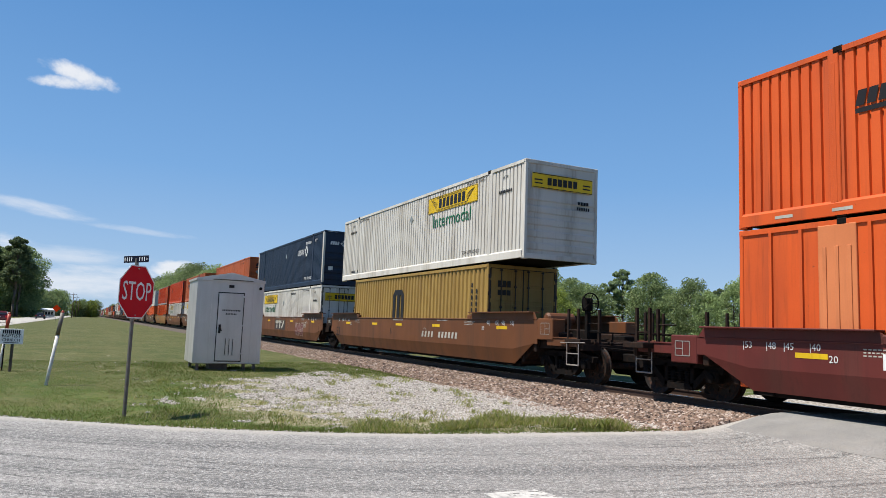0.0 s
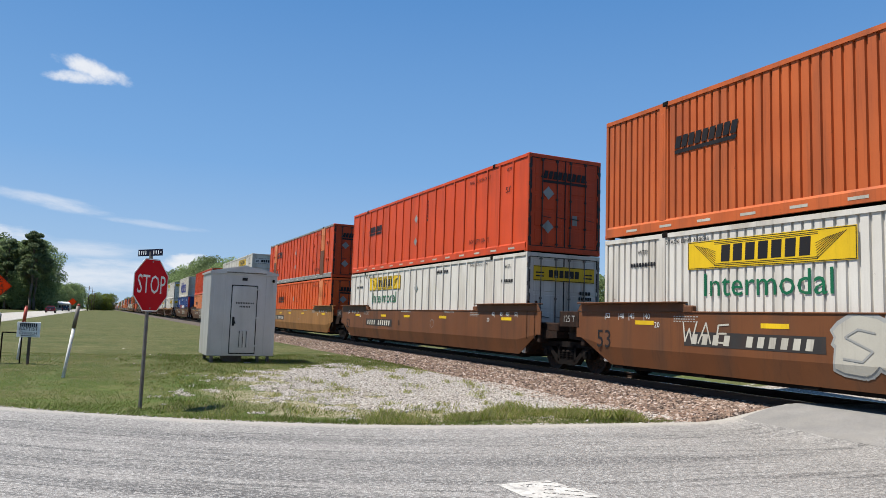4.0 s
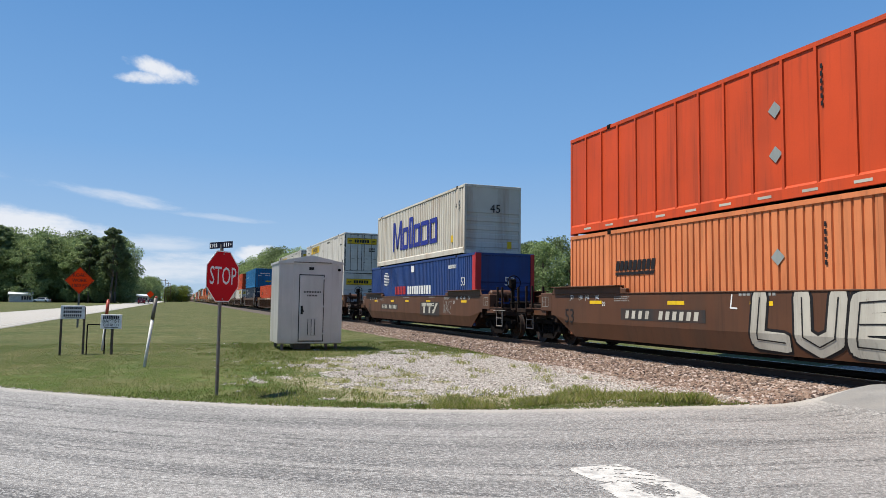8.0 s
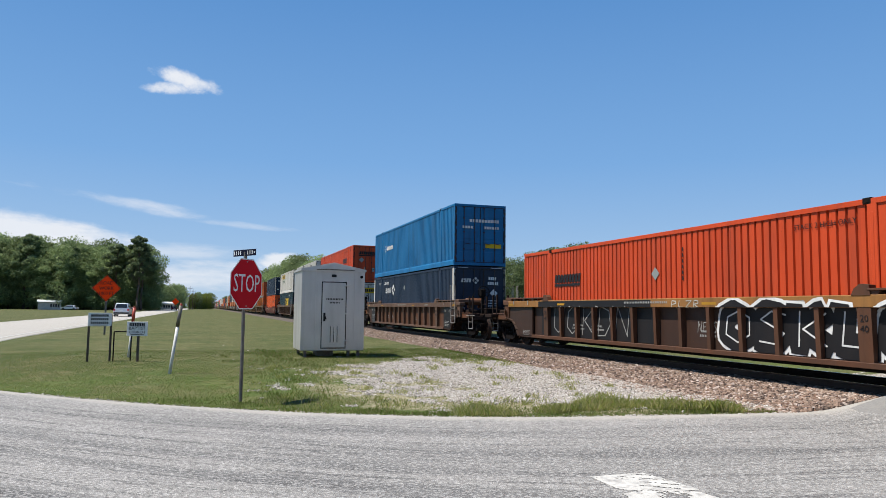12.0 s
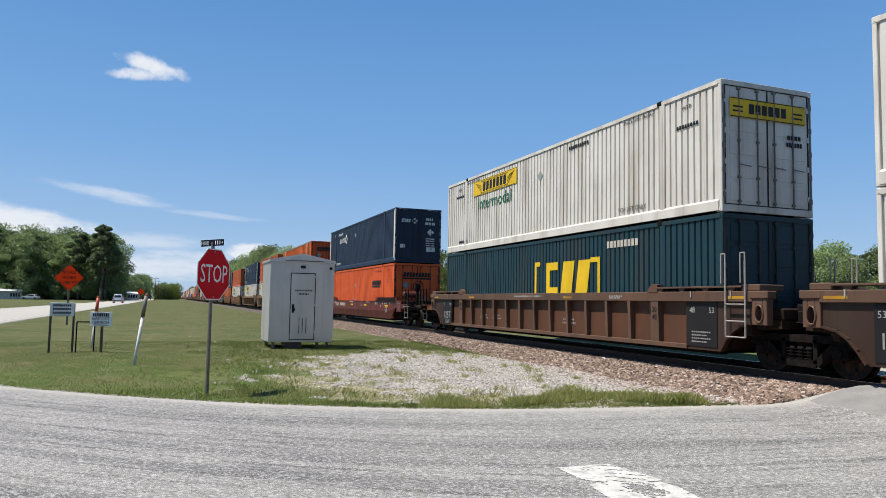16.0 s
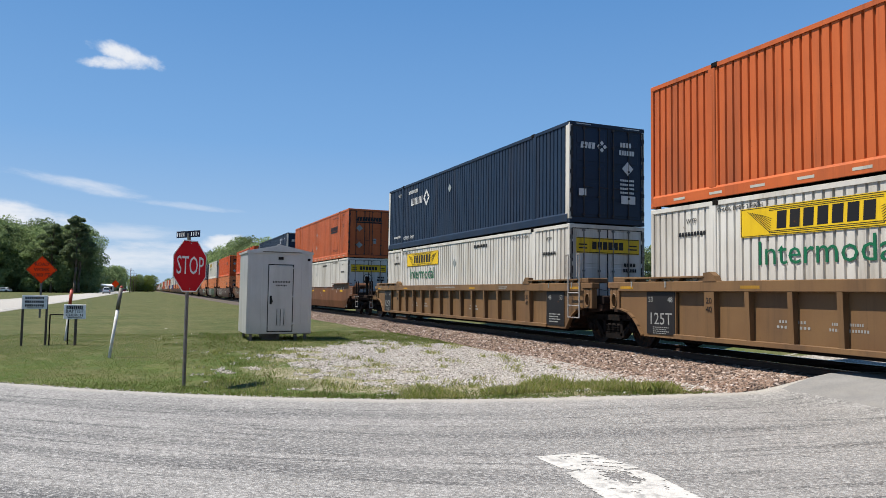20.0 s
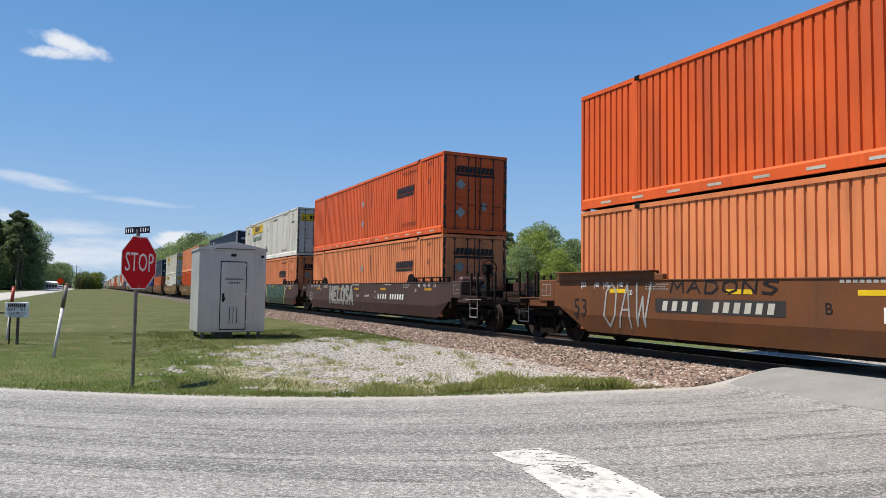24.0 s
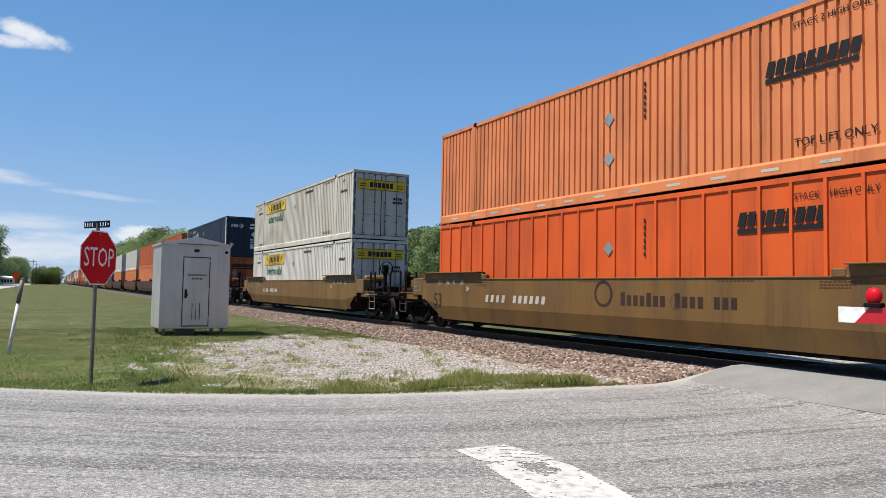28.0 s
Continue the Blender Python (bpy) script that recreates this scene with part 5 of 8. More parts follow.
    if marks and marks[0] == "orange":
        orange_marks(c, L, marks[1])
        for k in range(14):
            put("reflector_strip", shaped("strip", strip, P["bone_spray"]), c, (0, 0.85 + 1.1 * k, 0), "pale reflector strip")
        def emark(bm):
            end_bars(bm, -0.80, 2.18, 1.5, 0.24, 9, 0.05, 0.20)
            end_flat(bm, -0.82, 0.78, 2.06, 2.14)
        put("wordmark", shaped("oend", emark, P["black"]), c, label="black slanted wordmark bars")
        for zz in (1.75, 0.75):
            put("placard", shaped("oplac", lambda bm: bm.faces.new([bm.verts.new((a * 0.2, -0.028, b * 0.2)) for a, b in ((-1, 0), (0, -1), (1, 0), (0, 1))]), P["silver"]), c, (-0.62, 0, zz), "silver diamond placard")
        put("data_plate", shaped("odata", lambda bm: end_flat(bm, 0.25, 0.42, 0.85, 1.15, -0.02), P["silver"]), c)
    elif marks and marks[0] == "white":
        white_marks(c, L, marks[1])
        def eplate(bm):
            end_flat(bm, -1.08, 1.08, 2.08, 2.52, -0.020)
        def emarks(bm):
            end_bars(bm, -0.55, 2.19, 1.1, 0.22, 6, 0, 0.2, -0.024)
            for a, b in ((2.09, 2.11), (2.49, 2.51)):
                end_flat(bm, -1.06, 1.06, a, b, -0.024)
            for x in (-1.0, 0.72):
                end_flat(bm, x, x + 0.28, 2.2, 2.24, -0.024)
                end_flat(bm, x, x + 0.28, 2.3, 2.34, -0.024)
        put("logo_panel", shaped("weplate", eplate, P["white_mark"] if marks[2] else P["yellow"]), c, label="white logo panel" if marks[2] else "yellow logo panel")
        put("logo_mark", shaped("wemarks", emarks, P["black"]), c)
        def enums(bm):
            end_bars(bm, 0.55, 1.72, 0.42, 0.10, 4)
            end_bars(bm, 0.52, 1.56, 0.48, 0.10, 6)
        put_stuff("number_marking", shaped("wenums", enums, P["black"]), c)
    elif marks and marks[0] == "navy":
        navy_marks(c, L, end == "doors")
        def emark(bm):
            end_bars(bm, -0.95, 2.15, 0.5, 0.18, 4, 0.03, y=-0.02)
            for a, b in ((0, .1), (.1, 0), (0, -.1), (-.1, 0)):
                bm.faces.new([bm.verts.new((-0.22 + a + p * 0.07, -0.02, 2.24 + b + q * 0.07)) for p, q in ((-1, 0), (0, -1), (1, 0), (0, 1))])
            end_bars(bm, 0.42, 2.28, 0.4, 0.14, 4, y=-0.02)
            end_bars(bm, 0.38, 2.05, 0.55, 0.14, 6, y=-0.02)
            for k in range(4):
                end_bars(bm, 0.42, 1.28 - 0.12 * k, 0.5, 0.06, 7, y=-0.02)
            end_flat(bm, 0.45, 0.95, 0.62, 0.86, -0.022)
            end_flat(bm, -1.0, -0.75, 0.78, 0.98, -0.022)
            bm.faces.new([bm.verts.new((0.68 + p * 0.2, -0.022, 1.66 + q * 0.2)) for p, q in ((-1, 0), (0, -1), (1, 0), (0, 1))])
            end_flat(bm, -1.1, -0.6, HIGH - 0.07, HIGH - 0.05, -0.02)
            end_flat(bm, 0.5, 1.1, HIGH - 0.07, HIGH - 0.05, -0.02)
        put("wordmark", shaped("neend", emark, P["white_mark"]), c, label="white wordmark and data lines")
    elif marks and marks[0] == "blue":
        blue_marks(c, L)
        def emark(bm):
            end_bars(bm, -0.55, 2.05, 1.5, 0.14, 10, y=-0.02)
            end_bars(bm, -0.9, 1.75, 0.55, 0.12, 4, y=-0.02)
            end_bars(bm, 0.2, 1.75, 0.75, 0.12, 6, y=-0.02)
        put("wordmark", shaped("beend", emark, P["white_mark"]), c, label="white wordmark and number bars")
        def tag(bm):
            end_flat(bm, 0.25, 1.05, 0.85, 1.05, -0.02)
        put("label_plate", shaped("betag", tag, P["yellow"]), c, label="yellow label plate")
    elif marks and marks[0] == "cream45":
        cream_45_marks(c, L)
    elif marks and marks[0] == "stack":
        stack_marks(c, L)
    elif marks and marks[0] == "block":
        block_marks(c, L, *marks[1:])
        if "rusty" in label:
            put("side_patch", shaped("rustp", rusty_folds, P["rust_sheet"]), c, label="rusty brown repair sheet")
        if tone in ("white", "cream"):
            def emark(bm):
                for k, (x0, x1, z0, z1) in enumerate(((-.95, -.85, 2.05, 2.4), (-.85, -.7, 2.05, 2.13), (-.85, -.7, 2.32, 2.4), (-.62, -.35, 2.05, 2.13), (-.62, -.35, 2.19, 2.26), (-.62, -.35, 2.32, 2.4), (-.27, -.17, 2.05, 2.4), (-.1, 0.0, 2.05, 2.4), (-.17, -.1, 2.17, 2.28))):
                    end_flat(bm, x0, x1, z0, z1, -0.02)
                end_bars(bm, -0.95, 1.92, 0.95, 0.07, 9, y=-0.02)
            put("wordmark", shaped("ceend", emark, P["blue_mark"]), c, label="blue block wordmark")
        else:
            def brackets(bm):
                x = -W2 - 0.005
                for y, d in ((8.35, -1), (4.75, 1)):
                    for q in ([(y, 0.5), (y + d * -0.0 - 0.12, 0.5), (y - 0.12, 2.2), (y, 2.2)], ):
                        flat(bm, q, x)
                    for zz in (0.5, 2.06):
                        y2 = y + d * 0.35
                        a, b = max(y, y2), min(y, y2)
                        flat(bm, [(a, zz), (b, zz), (b, zz + 0.14), (a, zz + 0.14)], x - 0.001)
                bars(bm, 11.4, 1.0, 2.4, 0.20, 12)
            put("wordmark", shaped("brk", brackets, P["yellow"]), c, label="yellow brackets and slogan bars")
    elif marks and marks[0] == "mustard":
        def emb(bm):
            y, z = L - 4.6, 1.1
            for k in range(3):
                flat(bm, [(y - 0.42 * k, z), (y - 0.42 * k - 0.26, z), (y - 0.42 * k - 0.26, z + 1.0), (y - 0.42 * k, z + 1.0)])
            flat(bm, [(y, z + 1.0), (y - 1.1, z + 1.0), (y - 0.9, z + 1.2), (y - 0.2, z + 1.2)])
            for k in range(9):
                bars(bm, 1.05, 2.2 - 0.2 * k, 0.13, 0.14, 1)
                bars(bm, 0.75, 2.0 - 0.2 * k, 0.13, 0.14, 1)
            end_bars(bm, -0.95, 2.2, 0.5, 0.2, 3, y=-0.02)
            end_bars(bm, -0.95, 1.95, 0.5, 0.16, 3, y=-0.02)
        put("wordmark", shaped("memb", emb, P["black"]), c, label="black block emblem")
    return c


# ---- well cars ----
def wheel(bm):
    lathe(bm, [(-0.075, 0.10), (-0.075, 0.17), (-0.03, 0.20), (-0.02, 0.34), (-0.05, 0.40), (-0.07, 0.455), (0.035, 0.462), (0.055, 0.49), (0.075, 0.49), (0.075, 0.41), (0.03, 0.37), (0.02, 0.20), (0.07, 0.16), (0.07, 0.10)], sides=28)


def axle(bm):
    lathe(bm, [(-1.12, 0.075), (-0.95, 0.085), (-0.7, 0.095), (0, 0.08), (0.7, 0.095), (0.95, 0.085), (1.12, 0.075)], sides=12)


def side_frame(bm):
    """Cast truck side: an arched top bar, a lower bar, pedestals over the bearings and spring windows."""
    def bar(pts, w=0.10, x0=-0.08, x1=0.08):
        for (a, b), (c, d) in zip(pts, pts[1:]):
            n = Vector((-(d - b), c - a)).normalized() * (w / 2)
            prism(bm, [(a + n.x, b + n.y), (c + n.x, d + n.y), (c - n.x, d - n.y), (a - n.x, b - n.y)], "x", x0, x1)
    bar([(-1.18, 0.60), (-0.75, 0.70), (0.75, 0.70), (1.18, 0.60)], 0.14)
    bar([(-0.80, 0.62), (-0.38, 0.24), (0.38, 0.24), (0.80, 0.62)], 0.13)
    for y in (-0.36, 0.36):
        box(bm, -0.08, 0.08, y - 0.05, y + 0.05, 0.24, 0.70, 0.01)
    for y in (-0.89, 0.89):
        box(bm, -0.11, 0.11, y - 0.17, y + 0.17, 0.36, 0.62, 0.03)
        lathe(bm, [(-0.16, 0.05), (-0.15, 0.10), (0.04, 0.12), (0.08, 0.12)], sides=12, centre=(0, y, 0.46))


def springs(bm):
    for y in (-0.2, 0.0, 0.2):
        rod(bm, (0, y, 0.30), (0, y, 0.55), 0.075, 8)
        for k in range(4):
            box(bm, -0.085, 0.085, y - 0.085, y + 0.085, 0.32 + k * 0.06, 0.335 + k * 0.06)


def bolster(bm):
    box(bm, -1.0, 1.0, -0.16, 0.16, 0.52, 0.66, 0.03)
    lathe(bm, [(-0.05, 0.0001), (-0.05, 0.2), (0.05, 0.2), (0.05, 0.0001)], sides=12, centre=(0, 0, 0.68))
    for y in (-0.45, 0.45):
        rod(bm, (-0.9, y, 0.42), (0.9, y, 0.42), 0.045, 6)


WHEELS = []


def truck(parent, y, plain=False):
    """A two-axle truck under a car, its middle at y."""
    t = put("truck", shaped("bolster", bolster, P["steel"]), parent, (0, y, 0))
    for sx in (-1, 1):
        put("side_frame", shaped("sframe", side_frame, P["steel"]), t, pose(sx * 1.02, 0, 0, 0, 0, 0 if sx < 0 else 180))
        if not plain:
            put("spring_nest", shaped("springs", springs, P["steel"]), t, (sx * 1.02, 0, 0))
    for d in (-0.89, 0.89):
        def pair(bm):
            axle(bm)
            a = bmesh.new()
            wheel(a)
            me = mesh_from(a, "w")
            for sx in (-1, 1):
                k = len(bm.verts)
                bm.from_mesh(me)
                bm.verts.ensure_lookup_table()
                for v in bm.verts[k:]:
                    v.co.x = v.co.x * -sx + sx * 0.75
            bmesh.ops.recalc_face_normals(bm, faces=bm.faces[:])
            # six small casting marks round each wheel face
            for sx in (-1, 1):
                for q in range(6):
                    a6 = q * math.pi / 3
                    yy, zz = 0.27 * math.cos(a6), 0.27 * math.sin(a6)
                    box(bm, sx * 0.80 - 0.012, sx * 0.80 + 0.012, yy - 0.03, yy + 0.03, zz - 0.03, zz + 0.03)
        w = put("wheelset", shaped("wheelset", pair, P["wheel"]), t, (0, d, 0.457))
        if not plain:
            WHEELS.append((w, d))


BODY = 1.41  # half the width of the wells


LEAN = 0.10  # how far the lower plates of a smooth well lean in
KNEE = 0.74  # where the plates of a smooth well bend inwards
TOPS = {"dark_red": 1.27}  # an older, lower kind of well


def well_top(tone):
    return TOPS.get(tone, 1.58)


def well_side_smooth(top):
    """Side of a smooth well: an upright upper plate and a lower plate that leans in, cut away over the trucks."""
    def build(bm):
        sec = [(-BODY, top - 0.02), (-BODY, KNEE), (-BODY + LEAN, 0.33), (-BODY + LEAN + 0.012, 0.33), (-BODY + 0.035, KNEE + 0.04), (-BODY + 0.035, top - 0.02)]
        ys = [(-0.95, 0.94), (-0.75, 0.94), (0.30, 0.33), (15.85, 0.33), (16.9, 0.94), (17.1, 0.94)]
        rings = []
        for y, low in ys:
            ring = []
            for x, z in sec:
                if z < low:
                    f = max(0.0, (KNEE - low) / (KNEE - 0.33))
                    inner = x > -BODY + LEAN + 0.001 or (z > 0.5 and x > -BODY + 0.01)
                    x = -BODY + LEAN * f + (0.02 if inner else 0.0)
                    z = low - 0.02
                ring.append(bm.verts.new((x, y, z)))
            rings.append(ring)
        made = []
        k = len(sec)
        for a, b in zip(rings, rings[1:]):
            for i in range(k):
                made.append(bm.faces.new((a[i], a[(i + 1) % k], b[(i + 1) % k], b[i])))
        made += [bm.faces.new(rings[0][::-1]), bm.faces.new(rings[-1])]
        bmesh.ops.recalc_face_normals(bm, faces=made)
        box(bm, -BODY - 0.02, -BODY + 0.14, -0.75, 16.9, top - 0.03, top, 0.008)
    return build


def end_wing(top):
    """Raised plate at the corner of a smooth well, with a folded top that overhangs."""
    def build(bm):
        prism(bm, [(-0.9, top - 0.01), (3.0, top - 0.01), (2.7, top + 0.17), (-0.75, top + 0.19)], "x", -BODY - 0.012, -BODY + 0.03)
        box(bm, -BODY - 0.15, -BODY + 0.20, -0.75, 2.72, top + 0.17, top + 0.20, 0.008)
        box(bm, -BODY - 0.03, -BODY + 0.10, 2.75, 3.0, top - 0.03, top + 0.12, 0.02)
    return build


def guide_bar(top):
    """Low guide bar on small brackets along the corner of a well, ending in a raised block."""
    def build(bm):
        rod(bm, (-BODY + 0.05, -0.8, top + 0.16), (-BODY + 0.05, 2.3, top + 0.16), 0.026, 6)
        for k in range(5):
            box(bm, -BODY + 0.02, -BODY + 0.08, -0.7 + 0.68 * k, -0.6 + 0.68 * k, top - 0.01, top + 0.15, 0.006)
        prism(bm, [(2.2, top - 0.01), (2.8, top - 0.01), (2.66, top + 0.26), (2.45, top + 0.32), (2.28, top + 0.16)], "x", -BODY - 0.01, -BODY + 0.10)
    return build


def well_side_ribbed(bm):
    """Heavy top chord of a ribbed well, standing out over the sheets below."""
    box(bm, -BODY - 0.09, -BODY + 0.10, -1.0, 17.15, 1.37, 1.59, 0.012)


def well_bottom_chord(bm):
    box(bm, -BODY - 0.06, -BODY + 0.10, 0.95, 15.2, 0.33, 0.43, 0.008)


def well_sheet(bm):
    box(bm, -BODY + 0.06, -BODY + 0.10, 0.9, 15.25, 0.42, 1.38)


def well_rib(bm):
    """Pressed upright rib, deeper at its head."""
    prism(bm, [(-BODY - 0.05, 0.42), (-BODY - 0.085, 1.38), (-BODY + 0.07, 1.38), (-BODY + 0.07, 0.42)], "y", -0.055, 0.055)


def wide_rib(bm):
    prism(bm, [(-BODY - 0.05, 0.36), (-BODY - 0.08, 1.38), (-BODY + 0.07, 1.38), (-BODY + 0.07, 0.36)], "y", -0.14, 0.14)


ARCH = [(-0.12, 0.33), (-0.28, 0.55), (-0.45, 0.73), (-0.66, 0.86), (-0.98, 0.93)]


def well_end_panel(bm):
    """End plate of a ribbed well, arched over the truck."""
    prism(bm, [(1.0, 0.33)] + ARCH + [(-0.98, 1.38), (1.0, 1.38)], "x", -BODY - 0.02, -BODY + 0.03)


def arch_flange(bm):
    """Folded rim along the arch over the truck."""
    for (a, b), (c, d) in zip(ARCH, ARCH[1:]):
        prism(bm, [(a, b), (c, d), (c, d + 0.035), (a + 0.02, b + 0.035)], "x", -BODY - 0.09, -BODY + 0.03)


def end_bracket(bm):
    """Jacking bracket at the tip of a ribbed well: a post with an oval hole under a stepped cap."""
    y0, y1 = -1.36, -0.98
    for a, b, c, d in ((y0, y0 + 0.11, 0.92, 1.44), (y1 - 0.11, y1, 0.92, 1.44), (y0 + 0.11, y1 - 0.11, 0.92, 1.0), (y0 + 0.11, y1 - 0.11, 1.28, 1.44)):
        box(bm, -BODY - 0.07, -BODY + 0.10, a, b, c, d, 0.01)
    box(bm, -BODY - 0.10, -BODY + 0.14, y0 - 0.05, y1 + 0.04, 1.44, 1.59, 0.015)
    box(bm, -BODY - 0.08, -BODY + 0.55, -1.2, -0.72, 1.59, 1.72, 0.015)
    n, cy, cz = 14, (y0 + y1) / 2, 1.14
    ring = [(cy + 0.10 * math.cos(2 * math.pi * i / n), cz + 0.17 * math.sin(2 * math.pi * i / n)) for i in range(n)]
    for (a, b), (c, d) in zip(ring, ring[1:] + ring[:1]):
        rod(bm, (-BODY - 0.08, a, b), (-BODY - 0.08, c, d), 0.018, 5)


def side_lip(bm):
    """Guide lip along the end of a ribbed well's top chord, on brackets, with a raised corner block."""
    box(bm, -BODY - 0.11, -BODY + 0.20, -0.75, 1.95, 1.66, 1.70, 0.006)
    for k in range(4):
        prism(bm, [(-0.55 + 0.75 * k, 1.67), (-0.30 + 0.75 * k, 1.67), (-0.38 + 0.75 * k, 1.58), (-0.47 + 0.75 * k, 1.58)], "x", -BODY - 0.08, -BODY + 0.05)
    prism(bm, [(1.90, 1.58), (2.28, 1.58), (2.22, 1.70), (2.10, 1.78), (1.92, 1.76)], "x", -BODY - 0.10, -BODY + 0.06)


def lip_tab(bm):
    """Small pale measuring tab on the edge of the chord."""
    box(bm, -BODY - 0.112, -BODY - 0.09, -0.015, 0.015, 1.46, 1.60)


def end_ladder(bm):
    """Ladder on the leading corner of a ribbed well, with hoops above the chord."""
    for y in (-0.87, -0.33):
        rod(bm, (-BODY - 0.13, y, 0.66), (-BODY - 0.13, y, 2.20), 0.020, 6)
        rod(bm, (-BODY - 0.13, y, 2.36), (-BODY - 0.13, y + 0.12, 2.36), 0.016, 5)
        rod(bm, (-BODY - 0.13, y, 2.18), (-BODY - 0.13, y, 2.36), 0.016, 5)
        rod(bm, (-BODY - 0.13, y + 0.12, 1.75), (-BODY - 0.13, y + 0.12, 2.36), 0.016, 5)
    for z in (0.66, 0.98, 1.32):
        rod(bm, (-BODY - 0.13, -0.87, z), (-BODY - 0.13, -0.33, z), 0.018, 6)


def black_panel(bm):
    """Black stencil panel on the end of a ribbed well."""
    box(bm, -BODY - 0.036, -BODY - 0.018, 0.02, 0.97, 0.40, 1.36, 0.004)


def floor_mesh(bm):
    for k in range(7):
        y = 0.6 + k * 2.5
        box(bm, -BODY + 0.12, BODY - 0.12, y - 0.15, y + 0.15, 0.26, 0.37, 0.01)
    for x in (-1.1, 1.1):
        box(bm, x - 0.1, x + 0.1, 0.2, 15.95, 0.25, 0.36, 0.01)


def end_deck(long):
    """Sloping end structure: bulkhead, centre sill and deck plate, beyond y = 0 towards -y."""
    def build(bm):
        prism(bm, [(0.05, 0.34), (0.05, 1.02), (-0.25, 1.08), (-long, 1.02), (-long, 0.86), (-0.6, 0.80)], "x", -BODY + 0.16, BODY - 0.16)
        box(bm, -0.35, 0.35, -long, -0.2, 0.62, 0.88, 0.02)
        box(bm, -BODY + 0.12, BODY - 0.12, -0.16, -0.02, 0.40, 1.25, 0.02)
        for x in (-1.0, 1.0):
            box(bm, x - 0.22, x + 0.22, -min(long, 1.7), -0.1, 1.02, 1.26, 0.03)
        box(bm, -BODY + 0.05, BODY - 0.05, -0.85, -0.70, 0.70, 1.12, 0.02)
        for x in (-0.8, -0.3, 0.3, 0.8):
            box(bm, x - 0.03, x + 0.03, -long + 0.1, -0.2, 1.02, 1.10)
    return build


def side_box(bm):
    """Square equipment box at a car's corner, with a framed data panel."""
    box(bm, -BODY - 0.005, -BODY + 0.40, -1.65, -0.94, 0.66, 1.22, 0.02)


def data_frame(bm):
    x = -BODY - 0.012
    for a, b, c, d in ((-1.52, -1.12, 0.80, 0.815), (-1.52, -1.12, 1.09, 1.105), (-1.52, -1.505, 0.80, 1.105), (-1.135, -1.12, 0.80, 1.105), (-1.32, -1.305, 0.80, 1.105), (-1.52, -1.32, 0.94, 0.955)):
        bm.faces.new([bm.verts.new(q) for q in ((x, b, c), (x, a, c), (x, a, d), (x, b, d))])


def ladder(bm):
    """Corner ladder: two uprights, rungs and a stirrup step."""
    for y in (-0.20, 0.20):
        box(bm, -0.03, 0.03, y - 0.03, y + 0.03, 0.80, 1.85, 0.004)
    for z in (1.06, 1.32):
        rod(bm, (0, -0.2, z), (0, 0.2, z), 0.016, 5)


def stirrup(bm):
    """Hanging step: a bent bar below the ladder, worn bright."""
    for y in (-0.24, 0.24):
        rod(bm, (-0.02, y, 1.02), (-0.02, y, 0.46), 0.014, 5)
    rod(bm, (-0.02, -0.24, 0.46), (-0.02, 0.24, 0.46), 0.018, 5)
    rod(bm, (-0.03, -0.5, 1.02), (-0.03, 0.5, 1.0), 0.013, 5)
    rod(bm, (-0.02, -0.24, 0.74), (-0.02, 0.24, 0.74), 0.012, 5)


def end_platform(bm):
    box(bm, -BODY + 0.05, BODY - 0.05, -0.09, 0.09, 0.82, 0.98, 0.012)
    box(bm, -BODY + 0.05, BODY - 0.05, -0.05, 0.55, 0.98, 1.01)
    for x in (-0.95, -0.45, 0.0, 0.45, 0.95):
        box(bm, x - 0.05, x + 0.05, -0.11, 0.5, 0.99, 1.05, 0.01)


def side_sill(bm):
    """Plate along the side of an end platform, with a folded top."""
    box(bm, -0.03, 0.03, -2.72, -1.36, 0.90, 1.10, 0.008)
    box(bm, -0.05, 0.05, -2.72, -1.36, 1.10, 1.13, 0.006)


def hand_rail(bm):
    rod(bm, (-1.1, 0, 1.28), (1.1, 0, 1.28), 0.02, 6)
    rod(bm, (-1.1, 0.0, 1.0), (-1.1, 0, 1.28), 0.018, 5)
    rod(bm, (1.1, 0.0, 1.0), (1.1, 0, 1.28), 0.018, 5)
    rod(bm, (-0.35, 0.0, 1.0), (-0.35, 0, 1.28), 0.018, 5)


def coupler(bm):
    box(bm, -0.11, 0.11, -0.55, 0.3, 0.56, 0.78, 0.03)
    box(bm, -0.20, 0.20, -0.80, -0.50, 0.52, 0.82, 0.05)
    rod(bm, (-1.0, -0.02, 0.92), (-0.1, -0.35, 0.86), 0.016, 5)
    rod(bm, (-1.0, -0.02, 0.92), (-1.0, -0.08, 0.62), 0.016, 5)


def hose(bm):
    pts = [(0.35, -0.1, 0.70), (0.38, -0.35, 0.50), (0.36, -0.55, 0.36), (0.30, -0.75, 0.40)]
    for a, b in zip(pts, pts[1:]):
        rod(bm, a, b, 0.03, 6)


def brake_wheel(bm):
    n = 20
    for i in range(n):
        a, b = 2 * math.pi * i / n, 2 * math.pi * (i + 1) / n
        rod(bm, (0.26 * math.cos(a), 0, 0.26 * math.sin(a)), (0.26 * math.cos(b), 0, 0.26 * math.sin(b)), 0.018, 5)
    for i in range(5):
        a = 2 * math.pi * i / 5
        rod(bm, (0, 0.03, 0), (0.26 * math.cos(a), 0, 0.26 * math.sin(a)), 0.012, 5)
    box(bm, -0.12, 0.12, 0.03, 0.22, -0.20, 0.14, 0.03)
    box(bm, -0.06, 0.06, 0.05, 0.16, -1.15, -0.18, 0.01)


